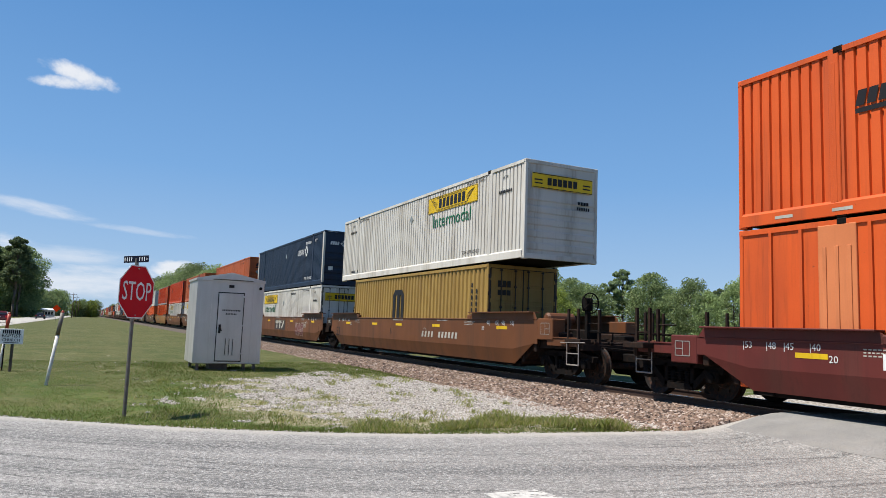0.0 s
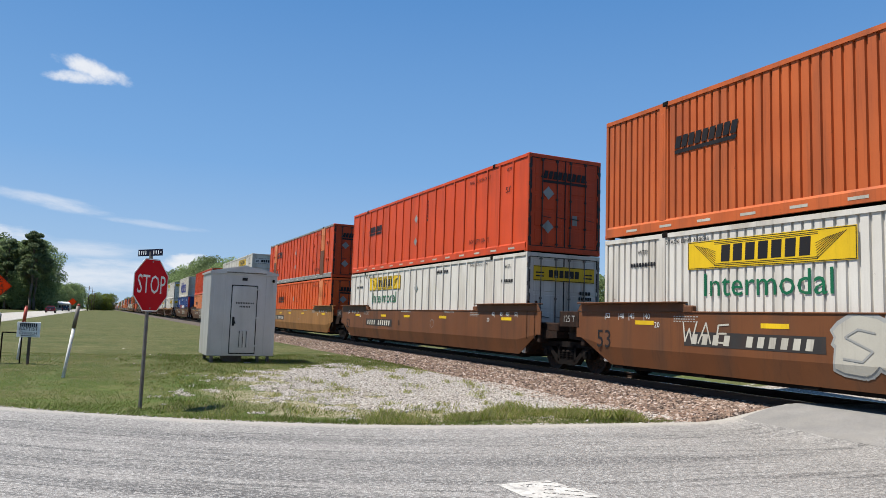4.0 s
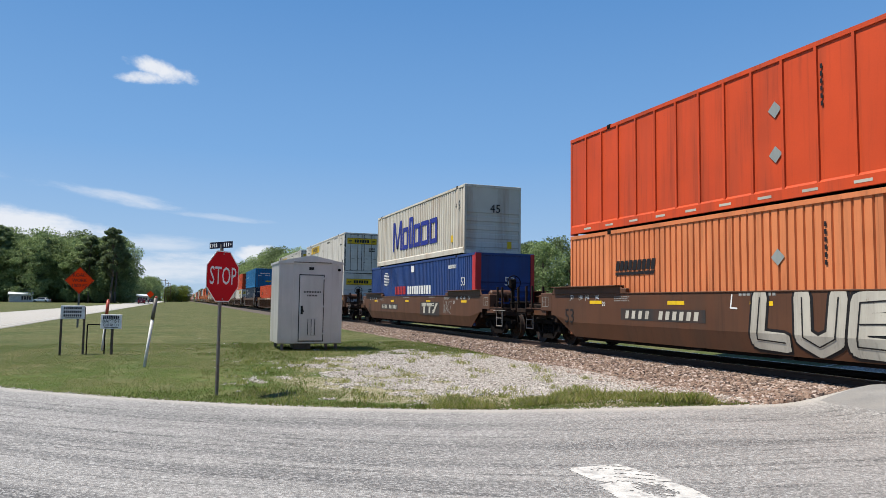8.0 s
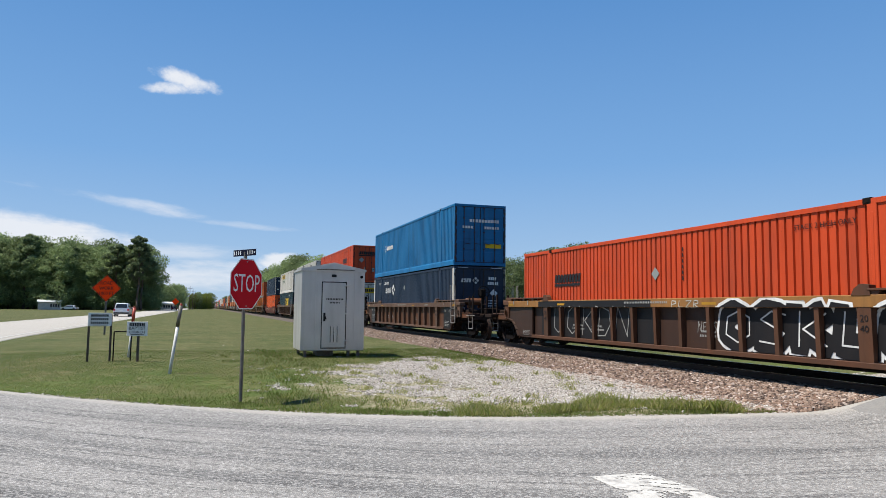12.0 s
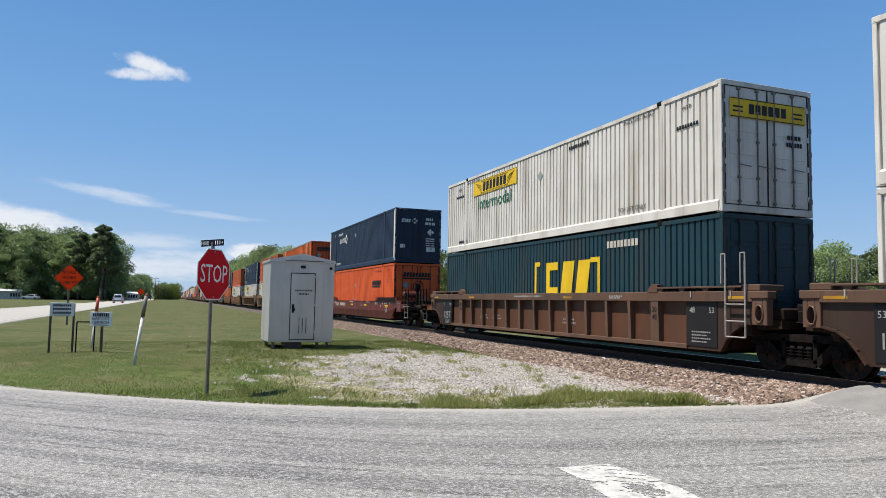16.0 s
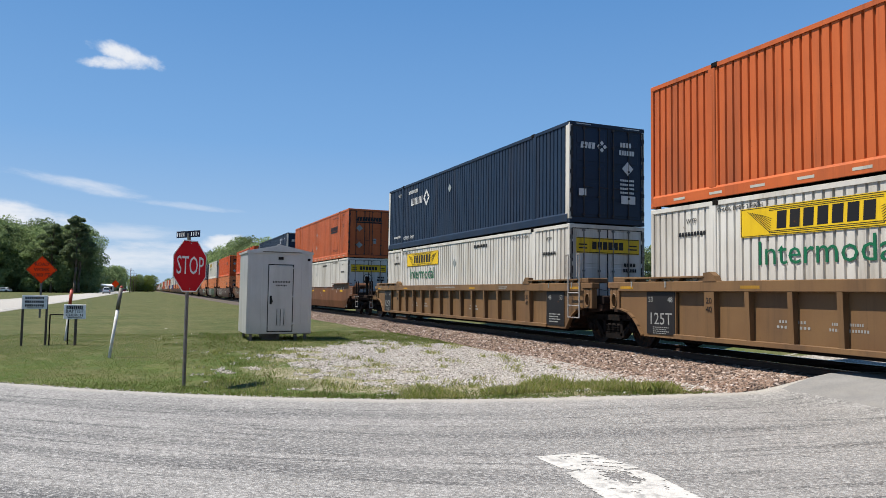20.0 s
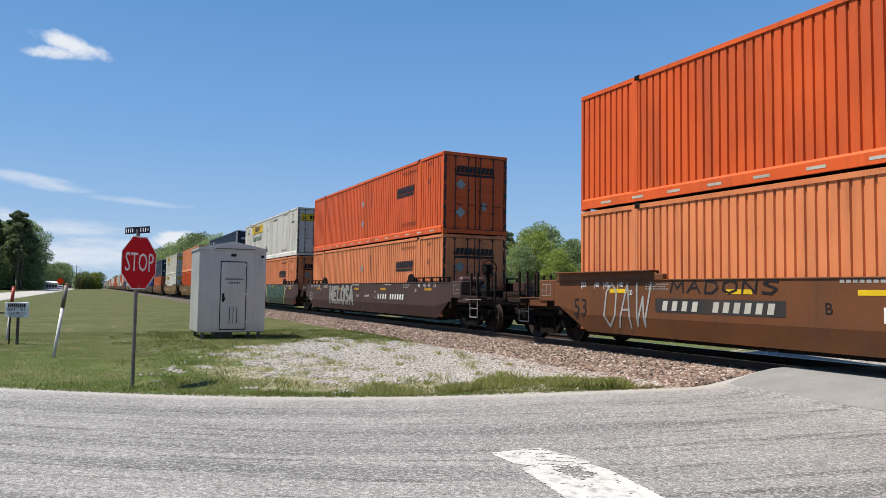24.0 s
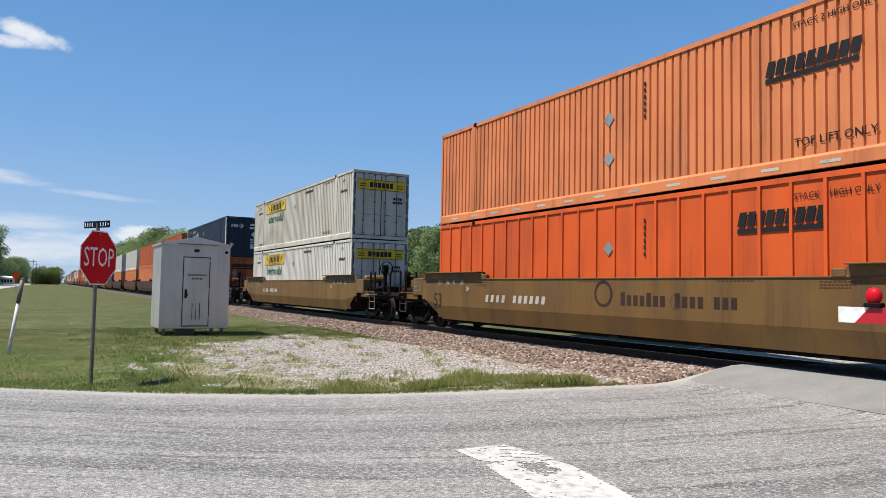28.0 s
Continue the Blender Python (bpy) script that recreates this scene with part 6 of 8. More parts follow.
def reservoir(bm):
    lathe(bm, [(-0.48, 0.02), (-0.46, 0.11), (-0.40, 0.16), (0.40, 0.16), (0.46, 0.11), (0.48, 0.02)], sides=14)
    for x in (-0.25, 0.25):
        box(bm, x - 0.03, x + 0.03, -0.17, 0.17, -0.30, 0.0, 0.01)


def pipes(bm):
    rod(bm, (-0.9, -0.3, 1.02), (-0.9, -1.7, 0.98), 0.025, 6)
    rod(bm, (-0.55, -0.3, 1.12), (-0.5, -1.9, 1.05), 0.03, 6)
    rod(bm, (0.5, -0.3, 1.12), (0.55, -1.9, 1.05), 0.03, 6)
    box(bm, -0.25, 0.3, -1.5, -0.9, 1.0, 1.35, 0.04)
    rod(bm, (-0.9, -1.2, 1.0), (0.9, -1.2, 1.12), 0.02, 6)
    box(bm, 0.5, 0.85, -2.2, -1.7, 0.98, 1.22, 0.03)


def at_y(y, turn=False):
    return pose(0, y, 0, 0, 0, 180 if turn else 0)


def car_end(car, y, turn, kind, tone, coupled, lead):
    """One end of a platform. turn: the rear end. coupled: it ends in a coupler, not in a shared truck."""
    mat = P[tone]
    long = 2.75 if coupled else 1.5
    put("end_deck", shaped(("deck", long), end_deck(long), P["sooty_end"]), car, at_y(y, turn))
    for sx in (0, 1):
        near = (sx == 0) != turn
        def mirrored(key, build, m):
            return shaped(key, build, m) if sx == 0 else flipped(key, build, m)
        b = put("side_box", mirrored("sbox", side_box, mat), car, at_y(y, turn) @ Matrix.Translation((0, 0, well_top(tone) - 1.20))) if kind == "smooth" and coupled else None
        if b is not None and near:
            put("data_panel", mirrored("dframe", data_frame, P["grey_spray"]), b)
        if coupled:
            spot = at_y(y, turn) @ Matrix.Translation(((-1 if sx == 0 else 1) * (BODY - 0.03), -2.5, 0))
            put("ladder", shaped("ladder", ladder, P["sooty_end"]), car, spot)
            put("stirrup_step", shaped("stirrup", stirrup, P["hoop"]), car, spot, "worn pale stirrup step")
            put("step_board", shaped("stepb", lambda bm: box(bm, -0.04, 0.30, -0.32, 0.32, 0.98, 1.10, 0.01), P["sooty_end"]), car, spot)
            put("grab_post", shaped("gpost", lambda bm: (box(bm, -0.035, 0.035, -0.035, 0.035, 0.9, 1.85, 0.006), rod(bm, (0, 0, 1.5), (0.0, 0.55, 1.5), 0.015, 5)), P["sooty_end"]), car, at_y(y, turn) @ Matrix.Translation(((-1 if sx == 0 else 1) * 0.75, -2.72, 0)))
        elif lead and kind == "smooth":
            put("ladder", shaped("ladder", ladder, P["sooty_end"]), car, at_y(y, turn) @ Matrix.Translation(((-1 if sx == 0 else 1) * (BODY - 0.03), -0.45, 0)))
    put("pipe_work", shaped("pipes", pipes, P["steel"]), car, at_y(y, turn))
    if coupled:
        for sx in (-1, 1):
            put("side_sill", shaped("ssill", side_sill, mat), car, at_y(y, turn) @ Matrix.Translation((sx * (BODY - 0.06), 0, 0)))
        put("end_platform", shaped("eplat", end_platform, P["sooty_end"]), car, at_y(y, turn) @ Matrix.Translation((0, -2.75, 0)))
        put("hand_rail", shaped("hrail", hand_rail, P["steel"]), car, at_y(y, turn) @ Matrix.Translation((0, -2.75, 0)))
        put("coupler", shaped("coupler", coupler, P["steel"]), car, at_y(y, turn) @ Matrix.Translation((0, -3.1, 0)))
        put("air_hose", shaped("hose", hose, P["rubber"]), car, at_y(y, turn) @ Matrix.Translation((0, -2.8, 0)))
        if lead:
            put("brake_wheel", shaped("bwheel", brake_wheel, P["steel"]), car, at_y(y, turn) @ Matrix.Translation((-0.75, -2.35, 2.02)))
        put("air_reservoir", shaped("resv", reservoir, mat), car, at_y(y, turn) @ Matrix.Translation((-0.55, -0.75, 1.62)))


def platform(kind, tone, s, front, rear, label, chord=None, marks=(), far=False, numbered=True):
    """One well of the train whose container begins s metres up the line at the start. front, rear: 'coupler', or 'joint' for a shared truck."""
    mat = P[tone]
    car = thing("well_car", (TRACK, s, RAIL), label, "well car", "well cars of the train")
    put("well_floor", shaped("wfloor", floor_mesh, P["steel"]), car)
    for sx in (0, 1):
        pick = shaped if sx == 0 else flipped
        if kind == "smooth":
            high = well_top(tone)
            put("well_side", pick(("wsmooth", high), well_side_smooth(high), mat), car)
            top = ("guide_bar", guide_bar(high)) if tone == "maroon" else ("end_wing", end_wing(high))
            put(top[0], pick((top[0], high), top[1], P["steel"] if tone == "maroon" else mat), car)
            put(top[0], (flipped if sx == 0 else shaped)((top[0], high), top[1], P["steel"] if tone == "maroon" else mat), car, at_y(16.15, True))
        else:
            if tone == "brown":
                mat = P["dusty_brown"]
            ends = mat if tone == "tan_brown" else P["soot_shade"]
            put("top_chord", pick("wribbed", well_side_ribbed, P[chord] if chord else mat), car)
            put("bottom_chord", pick("wbchord", well_bottom_chord, mat), car)
            # except on tan cars, sheets darker than the ribs: chord's shade put into colour
            put("side_sheet", pick("wsheet", well_sheet, mat if tone == "tan_brown" else P["dark_brown"] if tone == "brown" else P["grey_black"] if tone == "grey_black" else P["soot_shade"]), car)
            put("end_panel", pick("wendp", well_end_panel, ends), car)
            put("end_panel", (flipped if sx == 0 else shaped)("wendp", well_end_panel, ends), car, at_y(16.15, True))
            put("side_lip", pick("wlip", side_lip, mat), car)
            put("side_lip", (flipped if sx == 0 else shaped)("wlip", side_lip, mat), car, at_y(16.15, True))
            other = flipped if sx == 0 else shaped
            for name, key, build, m in (("stencil_panel", "blackp", black_panel, P["soot_shade"] if tone == "dark_brown" else P["black"]), ("arch_flange", "aflange", arch_flange, ends), ("end_bracket", "ebrack", end_bracket, mat)):
                put(name, pick(key, build, m), car)
                put(name, other(key, build, m), car, at_y(16.15, True))
            for k in range(13):
                name = "wide_rib" if k in (0, 12) else "side_rib"
                put(name, pick(name, wide_rib if k in (0, 12) else well_rib, mat), car, (0, 2.05 + k * 1.004, 0))
            if not far and tone != "dark_brown":
                put("end_ladder", pick("eladder", end_ladder, P["hoop"]), car)
            for yy in (-0.45, 0.75, 15.4, 16.6):
                put("measuring_tab", pick("ltab", lip_tab, P["grey_spray"]), car, (0, yy, 0), "small pale tab")
    if far:
        for y, turn in ((0.0, False), (16.15, True)):
            put("end_deck", shaped(("deck", 2.75), end_deck(2.75), P["sooty_end"]), car, at_y(y, turn))
        truck(car, -1.75, True)
        return car
    for y, turn, how in ((0.0, False, front), (16.15, True, rear)):
        car_end(car, y, turn, kind, tone, how == "coupler", not turn)
    if kind == "smooth" and rear == "joint":
        plate = put("capacity_plate", shaped("capbox", lambda bm: box(bm, -BODY - 0.012, -BODY + 0.25, 17.0, 17.85, 1.16, 1.56, 0.015), P["sooty_end"]), car, label="dark capacity plate")
        put("lettering", words("125 T", 0.24, P["grey_spray"], 0.9), plate, Matrix.Translation((-BODY - 0.016, 17.42, 1.36)) @ SIDE_TEXT)
    if front == "coupler":
        truck(car, -1.75)
    else:
        truck(car, -1.74)
    if rear == "coupler":
        truck(car, 17.9)
    # stencils
    x = -BODY - 0.026
    if kind == "smooth":
        high = well_top(tone)
        zn = 0.92
        yn = 5.9 if tone == "maroon" else 13.2
        def dark(bm):
            flat(bm, [(13.4, zn - 0.04), (10.2, zn - 0.04), (10.2, zn + 0.25), (13.4, zn + 0.25)], -BODY - 0.004)
        def number(bm):
            bars(bm, yn, zn, 1.10, 0.20, 4, 0.04, 0.50, -BODY - 0.008)
            bars(bm, yn - 1.36, zn, 1.50, 0.20, 6, 0.04, 0.44, -BODY - 0.008)
        if numbered and tone not in ("maroon", "dark_red", "olive"):
            put("number_panel", shaped("ndark", dark, P["grey_black"]), car, label="dark number panel")
        if numbered:
            put_stuff("number_marking", shaped(("nbars", yn), number, P["white_mark"] if tone == "maroon" else P["bone_spray"]), car)
        for yy in (0.9, 5.3, 8.6, 11.2, 14.6) if tone != "olive" else ():
            put("reflector", shaped(("tab", high), lambda bm: flat(bm, [(0.30, high - 0.30), (-0.30, high - 0.30), (-0.30, high - 0.21), (0.30, high - 0.21)], -BODY - 0.004), P["faded_yellow"] if tone == "maroon" else P["yellow"]), car, (0, yy, 0), "yellow reflector patch")
        low = tone == "dark_red"
        for yy in (0.95,) if low else (16.0,):
            put("lettering", words("53", 0.42 if low else 0.60, P["grey_spray"] if tone in ("maroon", "dark_red") else P["black"], 0.95), car, Matrix.Translation((-BODY - 0.006, yy, 0.78 if low else 0.90)) @ SIDE_TEXT)
        put("lettering", words("|53      |48   |45      |40", 0.17, P["white_mark"]), car, Matrix.Translation((-BODY - 0.006, 15.2, high - 0.12)) @ SIDE_TEXT)
        put("lettering", words("40|      45|   48|      53|", 0.17, P["white_mark"]), car, Matrix.Translation((-BODY - 0.006, 1.0, high - 0.12)) @ SIDE_TEXT)
        put("lettering", words("20", 0.17, P["white_mark"]), car, Matrix.Translation((-BODY - 0.006, 14.2, high - 0.30)) @ SIDE_TEXT)
        put("lettering", words("20", 0.17, P["white_mark"]), car, Matrix.Translation((-BODY - 0.006, 2.0, high - 0.30)) @ SIDE_TEXT)
        if tone == "maroon":
            put("lettering", words("LD LMT", 0.13, P["white_mark"]), car, Matrix.Translation((-BODY - 0.006, 8.4, 1.02)) @ SIDE_TEXT)
            put("lettering", words("PER UNIT", 0.13, P["white_mark"]), car, Matrix.Translation((-BODY - 0.006, 7.2, 1.02)) @ SIDE_TEXT)
        if tone in ("maroon", "brown"):
            put("lettering", words("A" if len(car.name) % 2 else "B", 0.28, P["white_mark"] if tone == "maroon" else P["black"]), car, Matrix.Translation((-BODY - 0.006, 9.4, 1.05)) @ SIDE_TEXT)
        def data(bm):
            for k in range(3):
                bars(bm, 1.6, 0.84 - 0.045 * k, 0.9 - 0.1 * (k % 2), 0.02, 12, 0, 0.3, -BODY + 0.175 * (0.06 + 0.045 * k) - 0.010)
                bars(bm, 3.2, high - 0.10 - 0.05 * k, 0.7 - 0.08 * (k % 3), 0.022, 9, 0, 0.3, -BODY - 0.004)
                bars(bm, 13.7, high - 0.12 - 0.05 * k, 0.7 - 0.08 * (k % 2), 0.022, 9, 0, 0.3, -BODY - 0.004)
            bars(bm, 5.2, high - 0.09, 0.8, 0.035, 9, 0, 0.3, -BODY - 0.004)
            bars(bm, 9.2, high - 0.10, 1.0, 0.06, 9, 0, 0.3, -BODY - 0.004)
            for k in range(16):
                a0, a1 = k * math.pi / 8, (k + 1) * math.pi / 8
                flat(bm, [(6.2 + 0.15 * math.cos(a0), zn + 0.17 + 0.15 * math.sin(a0)), (6.2 + 0.15 * math.cos(a1), zn + 0.17 + 0.15 * math.sin(a1)), (6.2 + 0.135 * math.cos(a1), zn + 0.17 + 0.135 * math.sin(a1)), (6.2 + 0.135 * math.cos(a0), zn + 0.17 + 0.135 * math.sin(a0))], -BODY - 0.004)
        put_stuff("data_stencil", shaped(("sdata", high), data, P["bone_spray"] if tone in ("maroon", "dark_red") else P["grey_spray"] if tone != "olive" else P["dark_brown"]), car)
    else:
        xc = -BODY - 0.094
        for text, size, yy, zz, xx in (("20", 0.17, 2.05, 1.18, -BODY - 0.079), ("40", 0.17, 2.05, 1.0, -BODY - 0.077), ("20", 0.17, 14.1, 1.18, -BODY - 0.079), ("40", 0.17, 14.1, 1.0, -BODY - 0.077)):
            put("lettering", words(text, size, P["black"]), car, Matrix.Translation((xx, yy, zz)) @ SIDE_TEXT)
        for text, size, yy, zz in () if tone == "dark_brown" else (("48", 0.17, 0.78, 1.18), ("53", 0.17, 0.18, 1.18), ("53", 0.17, 15.98, 1.18), ("48", 0.17, 15.32, 1.18), ("125T", 0.38, 15.66, 0.74)):
            put("lettering", words(text, size, P["grey_spray"]), car, Matrix.Translation((-BODY - 0.040, yy, zz)) @ SIDE_TEXT)
        def stencil(bm):
            for k in range(4):
                bars(bm, 0.80, 0.70 - 0.07 * k, 0.6 - 0.12 * (k % 2), 0.03, 9, 0, 0.3, -BODY - 0.040)
                bars(bm, 15.9, 0.55 - 0.045 * k, 0.55 - 0.1 * (k % 2), 0.018, 9, 0, 0.3, -BODY - 0.040)
            for y, count in ((12.5, 9), (11.4, 14), (6.5, 9)):
                bars(bm, y, 0.70, 0.75, 0.05, count, 0, 0.4, -BODY + 0.055)
                bars(bm, y - 0.05, 0.80, 0.6, 0.05, count, 0, 0.4, -BODY + 0.055)
            bars(bm, 9.4, 1.47, 1.9, 0.05, 26, 0, 0.4, xc)
            bars(bm, 3.9, 1.48, 0.6, 0.03, 8, 0, 0.3, xc)
            bars(bm, 3.9, 1.43, 0.5, 0.03, 7, 0, 0.3, xc)
        put_stuff("data_stencil", shaped("rdata", stencil, P["grey_spray"]), car)
        for yy in (-0.6, 6.0, 13.0, 16.8):
            put("reflector", shaped("rtab", lambda bm: flat(bm, [(0.24, 1.39), (-0.24, 1.39), (-0.24, 1.45), (0.24, 1.45)], -BODY - 0.094), P["faded_yellow"]), car, (0, yy, 0.04), "faded yellow reflector patch")
    for m in marks:
        m(car)
    return car


STROKES = {  # letter-like strokes in a unit box
    "O": [[(0.5, 1), (0.12, 0.8), (0.08, 0.25), (0.5, 0), (0.9, 0.25), (0.88, 0.8), (0.5, 1)]],
    "L": [[(0.2, 1), (0.15, 0.1), (0.85, 0.06)]],
    "U": [[(0.1, 1), (0.15, 0.2), (0.5, 0.02), (0.85, 0.2), (0.9, 1)]],
    "E": [[(0.85, 0.95), (0.2, 0.9), (0.15, 0.08), (0.88, 0.05)], [(0.2, 0.5), (0.75, 0.52)]],
    "K": [[(0.15, 1), (0.15, 0)], [(0.85, 0.95), (0.25, 0.5), (0.9, 0.05)]],
    "S": [[(0.88, 0.9), (0.45, 1), (0.12, 0.75), (0.85, 0.35), (0.6, 0.02), (0.1, 0.08)]],
    "N": [[(0.12, 0), (0.15, 1), (0.85, 0.05), (0.88, 1)]],
    "A": [[(0.08, 0), (0.5, 1), (0.92, 0)], [(0.25, 0.4), (0.75, 0.4)]],
    "W": [[(0.02, 1), (0.25, 0.05), (0.5, 0.7), (0.75, 0.05), (0.98, 1)]],
    "D": [[(0.12, 0), (0.15, 1), (0.75, 0.85), (0.9, 0.4), (0.6, 0.02), (0.12, 0)]],
    "P": [[(0.15, 0), (0.18, 1), (0.75, 0.92), (0.82, 0.62), (0.2, 0.45)]],
    "Z": [[(0.1, 0.95), (0.88, 0.98), (0.12, 0.05), (0.9, 0.04)]],
    "R": [[(0.15, 0), (0.18, 1), (0.75, 0.92), (0.78, 0.62), (0.2, 0.48), (0.88, 0)]],
    "M": [[(0.05, 0), (0.15, 1), (0.5, 0.35), (0.85, 1), (0.95, 0)]],
}


def spray_layer(bm, forms, y, z, long, high, width, depth, slant, rng):
    """Fat sprayed strokes in one flat layer, each a hair above the last. Coordinates: along the side, up."""
    w = long / len(forms)
    n = 0
    for k, form in enumerate(forms):
        for line in STROKES[form]:
            pts = [(y - (k + 0.06 + 0.88 * p) * w - slant * q * high, z + q * high) for p, q in line]
            for (a, b), (c, d) in zip(pts, pts[1:]):
                v = Vector((c - a, d - b))
                m = Vector((-v.y, v.x)).normalized() * width / 2
                e = v.normalized() * width * 0.32
                n += 1
                x = depth - 0.00025 * n
                ring = [(a + m.x * 0.8 - e.x, b + m.y * 0.8 - e.y), (a + m.x, b + m.y), (c + m.x, d + m.y), (c + m.x * 0.8 + e.x, d + m.y * 0.8 + e.y),
                        (c - m.x * 0.8 + e.x, d - m.y * 0.8 + e.y), (c - m.x, d - m.y), (a - m.x, b - m.y), (a - m.x * 0.8 - e.x, b - m.y * 0.8 - e.y)]
                bm.faces.new([bm.verts.new((x, p, q)) for p, q in ring])


def onto_side(bm, ribbed, high):
    """Folds a flat layer of spray paint onto the plates of a well's side."""
    def cut(b, zc, up):
        bmesh.ops.bisect_plane(b, geom=b.verts[:] + b.edges[:] + b.faces[:], plane_co=(0, 0, zc), plane_no=(0, 0, 1), clear_outer=not up, clear_inner=up)
    low = bm.copy()
    fold = 1.375 if ribbed else KNEE
    cut(bm, fold, True)
    cut(bm, 1.565 if ribbed else high - 0.035, False)
    cut(low, fold, False)
    cut(low, 0.45 if ribbed else 0.35, True)
    for v in bm.verts:
        v.co.x += -BODY - (0.091 if ribbed else 0.001)
    for v in low.verts:
        v.co.x += (-BODY + 0.058) if ribbed else -BODY - 0.002 + LEAN * (KNEE - v.co.z) / (KNEE - 0.33)
    me = mesh_from(low, "low")
    bm.from_mesh(me)
    return bm


def graffito(y, z, long, high, fill, line, seed, forms="OSKLO", fat=0.62, halo=None, ribbed=False, slant=0.06, top=1.58):
    """A sprayed piece on the side of a well: an outline, a fill and inner lines, in letter-like shapes; y is its first end."""
    def add(car):
        w = long / len(forms)
        layers = [("graffito_outline", line, fat * w * 1.28, -0.004), ("graffito_fill", fill, fat * w * 0.98, -0.012), ("graffito_line", line, fat * w * 0.07, -0.020)]
        if halo:
            layers.insert(0, ("graffito_halo", halo, fat * w * 1.7, 0.0))
        for name, tone, width, depth in layers:
            bm = bmesh.new()
            inset = fat * w * 0.42
            spray_layer(bm, forms, y, z + inset, long, max(0.15, high - 2 * inset), width, depth, slant, random.Random(seed))
            part(name, onto_side(bm, ribbed, top), P[tone], car, "sprayed " + P[tone].name.replace("_", " "))
    return add


def tag(y, z, long, high, tone, forms, ribbed=False, width=0.035, slant=0.12, top=1.58):
    """A quick tag sprayed in one thin line."""
    def add(car):
        bm = bmesh.new()
        spray_layer(bm, forms, y, z, long, high, width, -0.005, slant, None)
        part("spray_tag", onto_side(bm, ribbed, top), P[tone], car, "thin sprayed tag")
    return add


def fan(car):
    """Aqua sprayed wedges that spread from one point, with a pale edge."""
    for tone, grow, depth in (("black", 1.14, -0.003), ("bone_spray", 1.0, -0.006), ("aqua", 0.88, -0.009)):
        bm = bmesh.new()
        for k, (pts) in enumerate((((7.35, 1.5), (6.75, 1.56), (6.55, 1.02), (6.85, 0.86)), ((6.62, 1.56), (6.05, 1.58), (6.3, 1.0), (6.5, 1.0)), ((6.15, 1.35), (5.6, 1.25), (5.5, 0.95), (6.2, 1.02)),
                                   ((6.65, 0.92), (6.25, 0.98), (6.45, 0.55), (6.62, 0.5)), ((6.2, 0.9), (5.75, 0.85), (5.6, 0.6), (5.95, 0.55)))):
            cy, cz = sum(p for p, q in pts) / 4, sum(q for p, q in pts) / 4
            bm.faces.new([bm.verts.new((depth - 0.0003 * k, cy + (p - cy) * grow, cz + (q - cz) * grow)) for p, q in pts])
        part("graffito_fill", onto_side(bm, False, 1.58), P[tone], car, "sprayed wedge shapes")


def faded_sign(car):
    """A dark worn ring and a row of faded dark bars."""
    bm = bmesh.new()
    for k in range(20):
        a0, a1 = 2 * math.pi * k / 20, 2 * math.pi * (k + 1) / 20
        bm.faces.new([bm.verts.new((-0.003, 8.3 + r * math.cos(a), 1.22 + r * math.sin(a))) for r, a in ((0.30, a0), (0.30, a1), (0.23, a1), (0.23, a0))])
    for k in range(16):
        y = 7.75 - 0.19 * k
        if k in (7, 12):
            continue
        bm.faces.new([bm.verts.new((-0.003, p, q)) for p, q in ((y, 0.98), (y - 0.13, 0.98), (y - 0.13, 1.2 if k % 4 else 1.26), (y, 1.2 if k % 4 else 1.26))])
    part("wordmark", onto_side(bm, False, 1.58), P["soot_shade"], car, "faded dark wordmark")


def patch(y0, y1, z0, z1, tone, ribbed=True):
    def add(car):
        bm = bmesh.new()
        bm.faces.new([bm.verts.new((-0.001, y, z)) for y, z in ((y0, z0), (y1, z0), (y1, z1), (y0, z1))])
        part("painted_patch", onto_side(bm, ribbed, 1.58), P[tone], car, "patch of overpainted side")
    return add


def number_row(y, z):
    """A row of pale bars for a car's painted number; y is the first end."""
    def add(car):
        bm = bmesh.new()
        bars(bm, y, z, 1.05, 0.20, 4, 0.04, 0.50, -BODY - 0.006)
        bars(bm, y - 1.35, z, 1.50, 0.20, 6, 0.04, 0.44, -BODY - 0.006)
        tagged(part("number_marking", bm, P["bone_spray"], car), kind="stuff")
    return add


def ghost_sign(y, z, mat, panel=False):
    """Three pale striped slabs, two with wide heads and one slanted, on a dark worn panel; y is the first end."""
    def add(car):
        x = -BODY - 0.004
        if panel:
            part("sign_panel", prism(bmesh.new(), [(y + 0.2, z - 0.09), (y - 2.42, z - 0.09), (y - 2.42, z + 0.52), (y + 0.2, z + 0.52)], "x", x, x + 0.003), P["grey_black"], car, "dark faded panel")
        for k in range(3):
            a = y - 0.76 * k
            bm = bmesh.new()
            if k < 2:
                for d in (0.31, 0.37, 0.42):
                    flat(bm, [(a, z + d), (a - 0.70, z + d), (a - 0.71, z + d + 0.045), (a - 0.01, z + d + 0.045)], x - 0.003)
                flat(bm, [(a - 0.26, z), (a - 0.48, z), (a - 0.50, z + 0.30), (a - 0.28, z + 0.30)], x - 0.003)
            else:
                flat(bm, [(a, z), (a - 0.24, z), (a - 0.72, z + 0.46), (a - 0.48, z + 0.46)], x - 0.003)
                for d in (0.0, 0.09, 0.33, 0.42):
                    flat(bm, [(a - 0.02, z + d), (a - 0.22, z + d), (a - 0.22, z + d + 0.045), (a - 0.02, z + d + 0.045)], x - 0.004)
            part("wordmark_slab", bm, P[mat], car, "pale block shape")
    return add

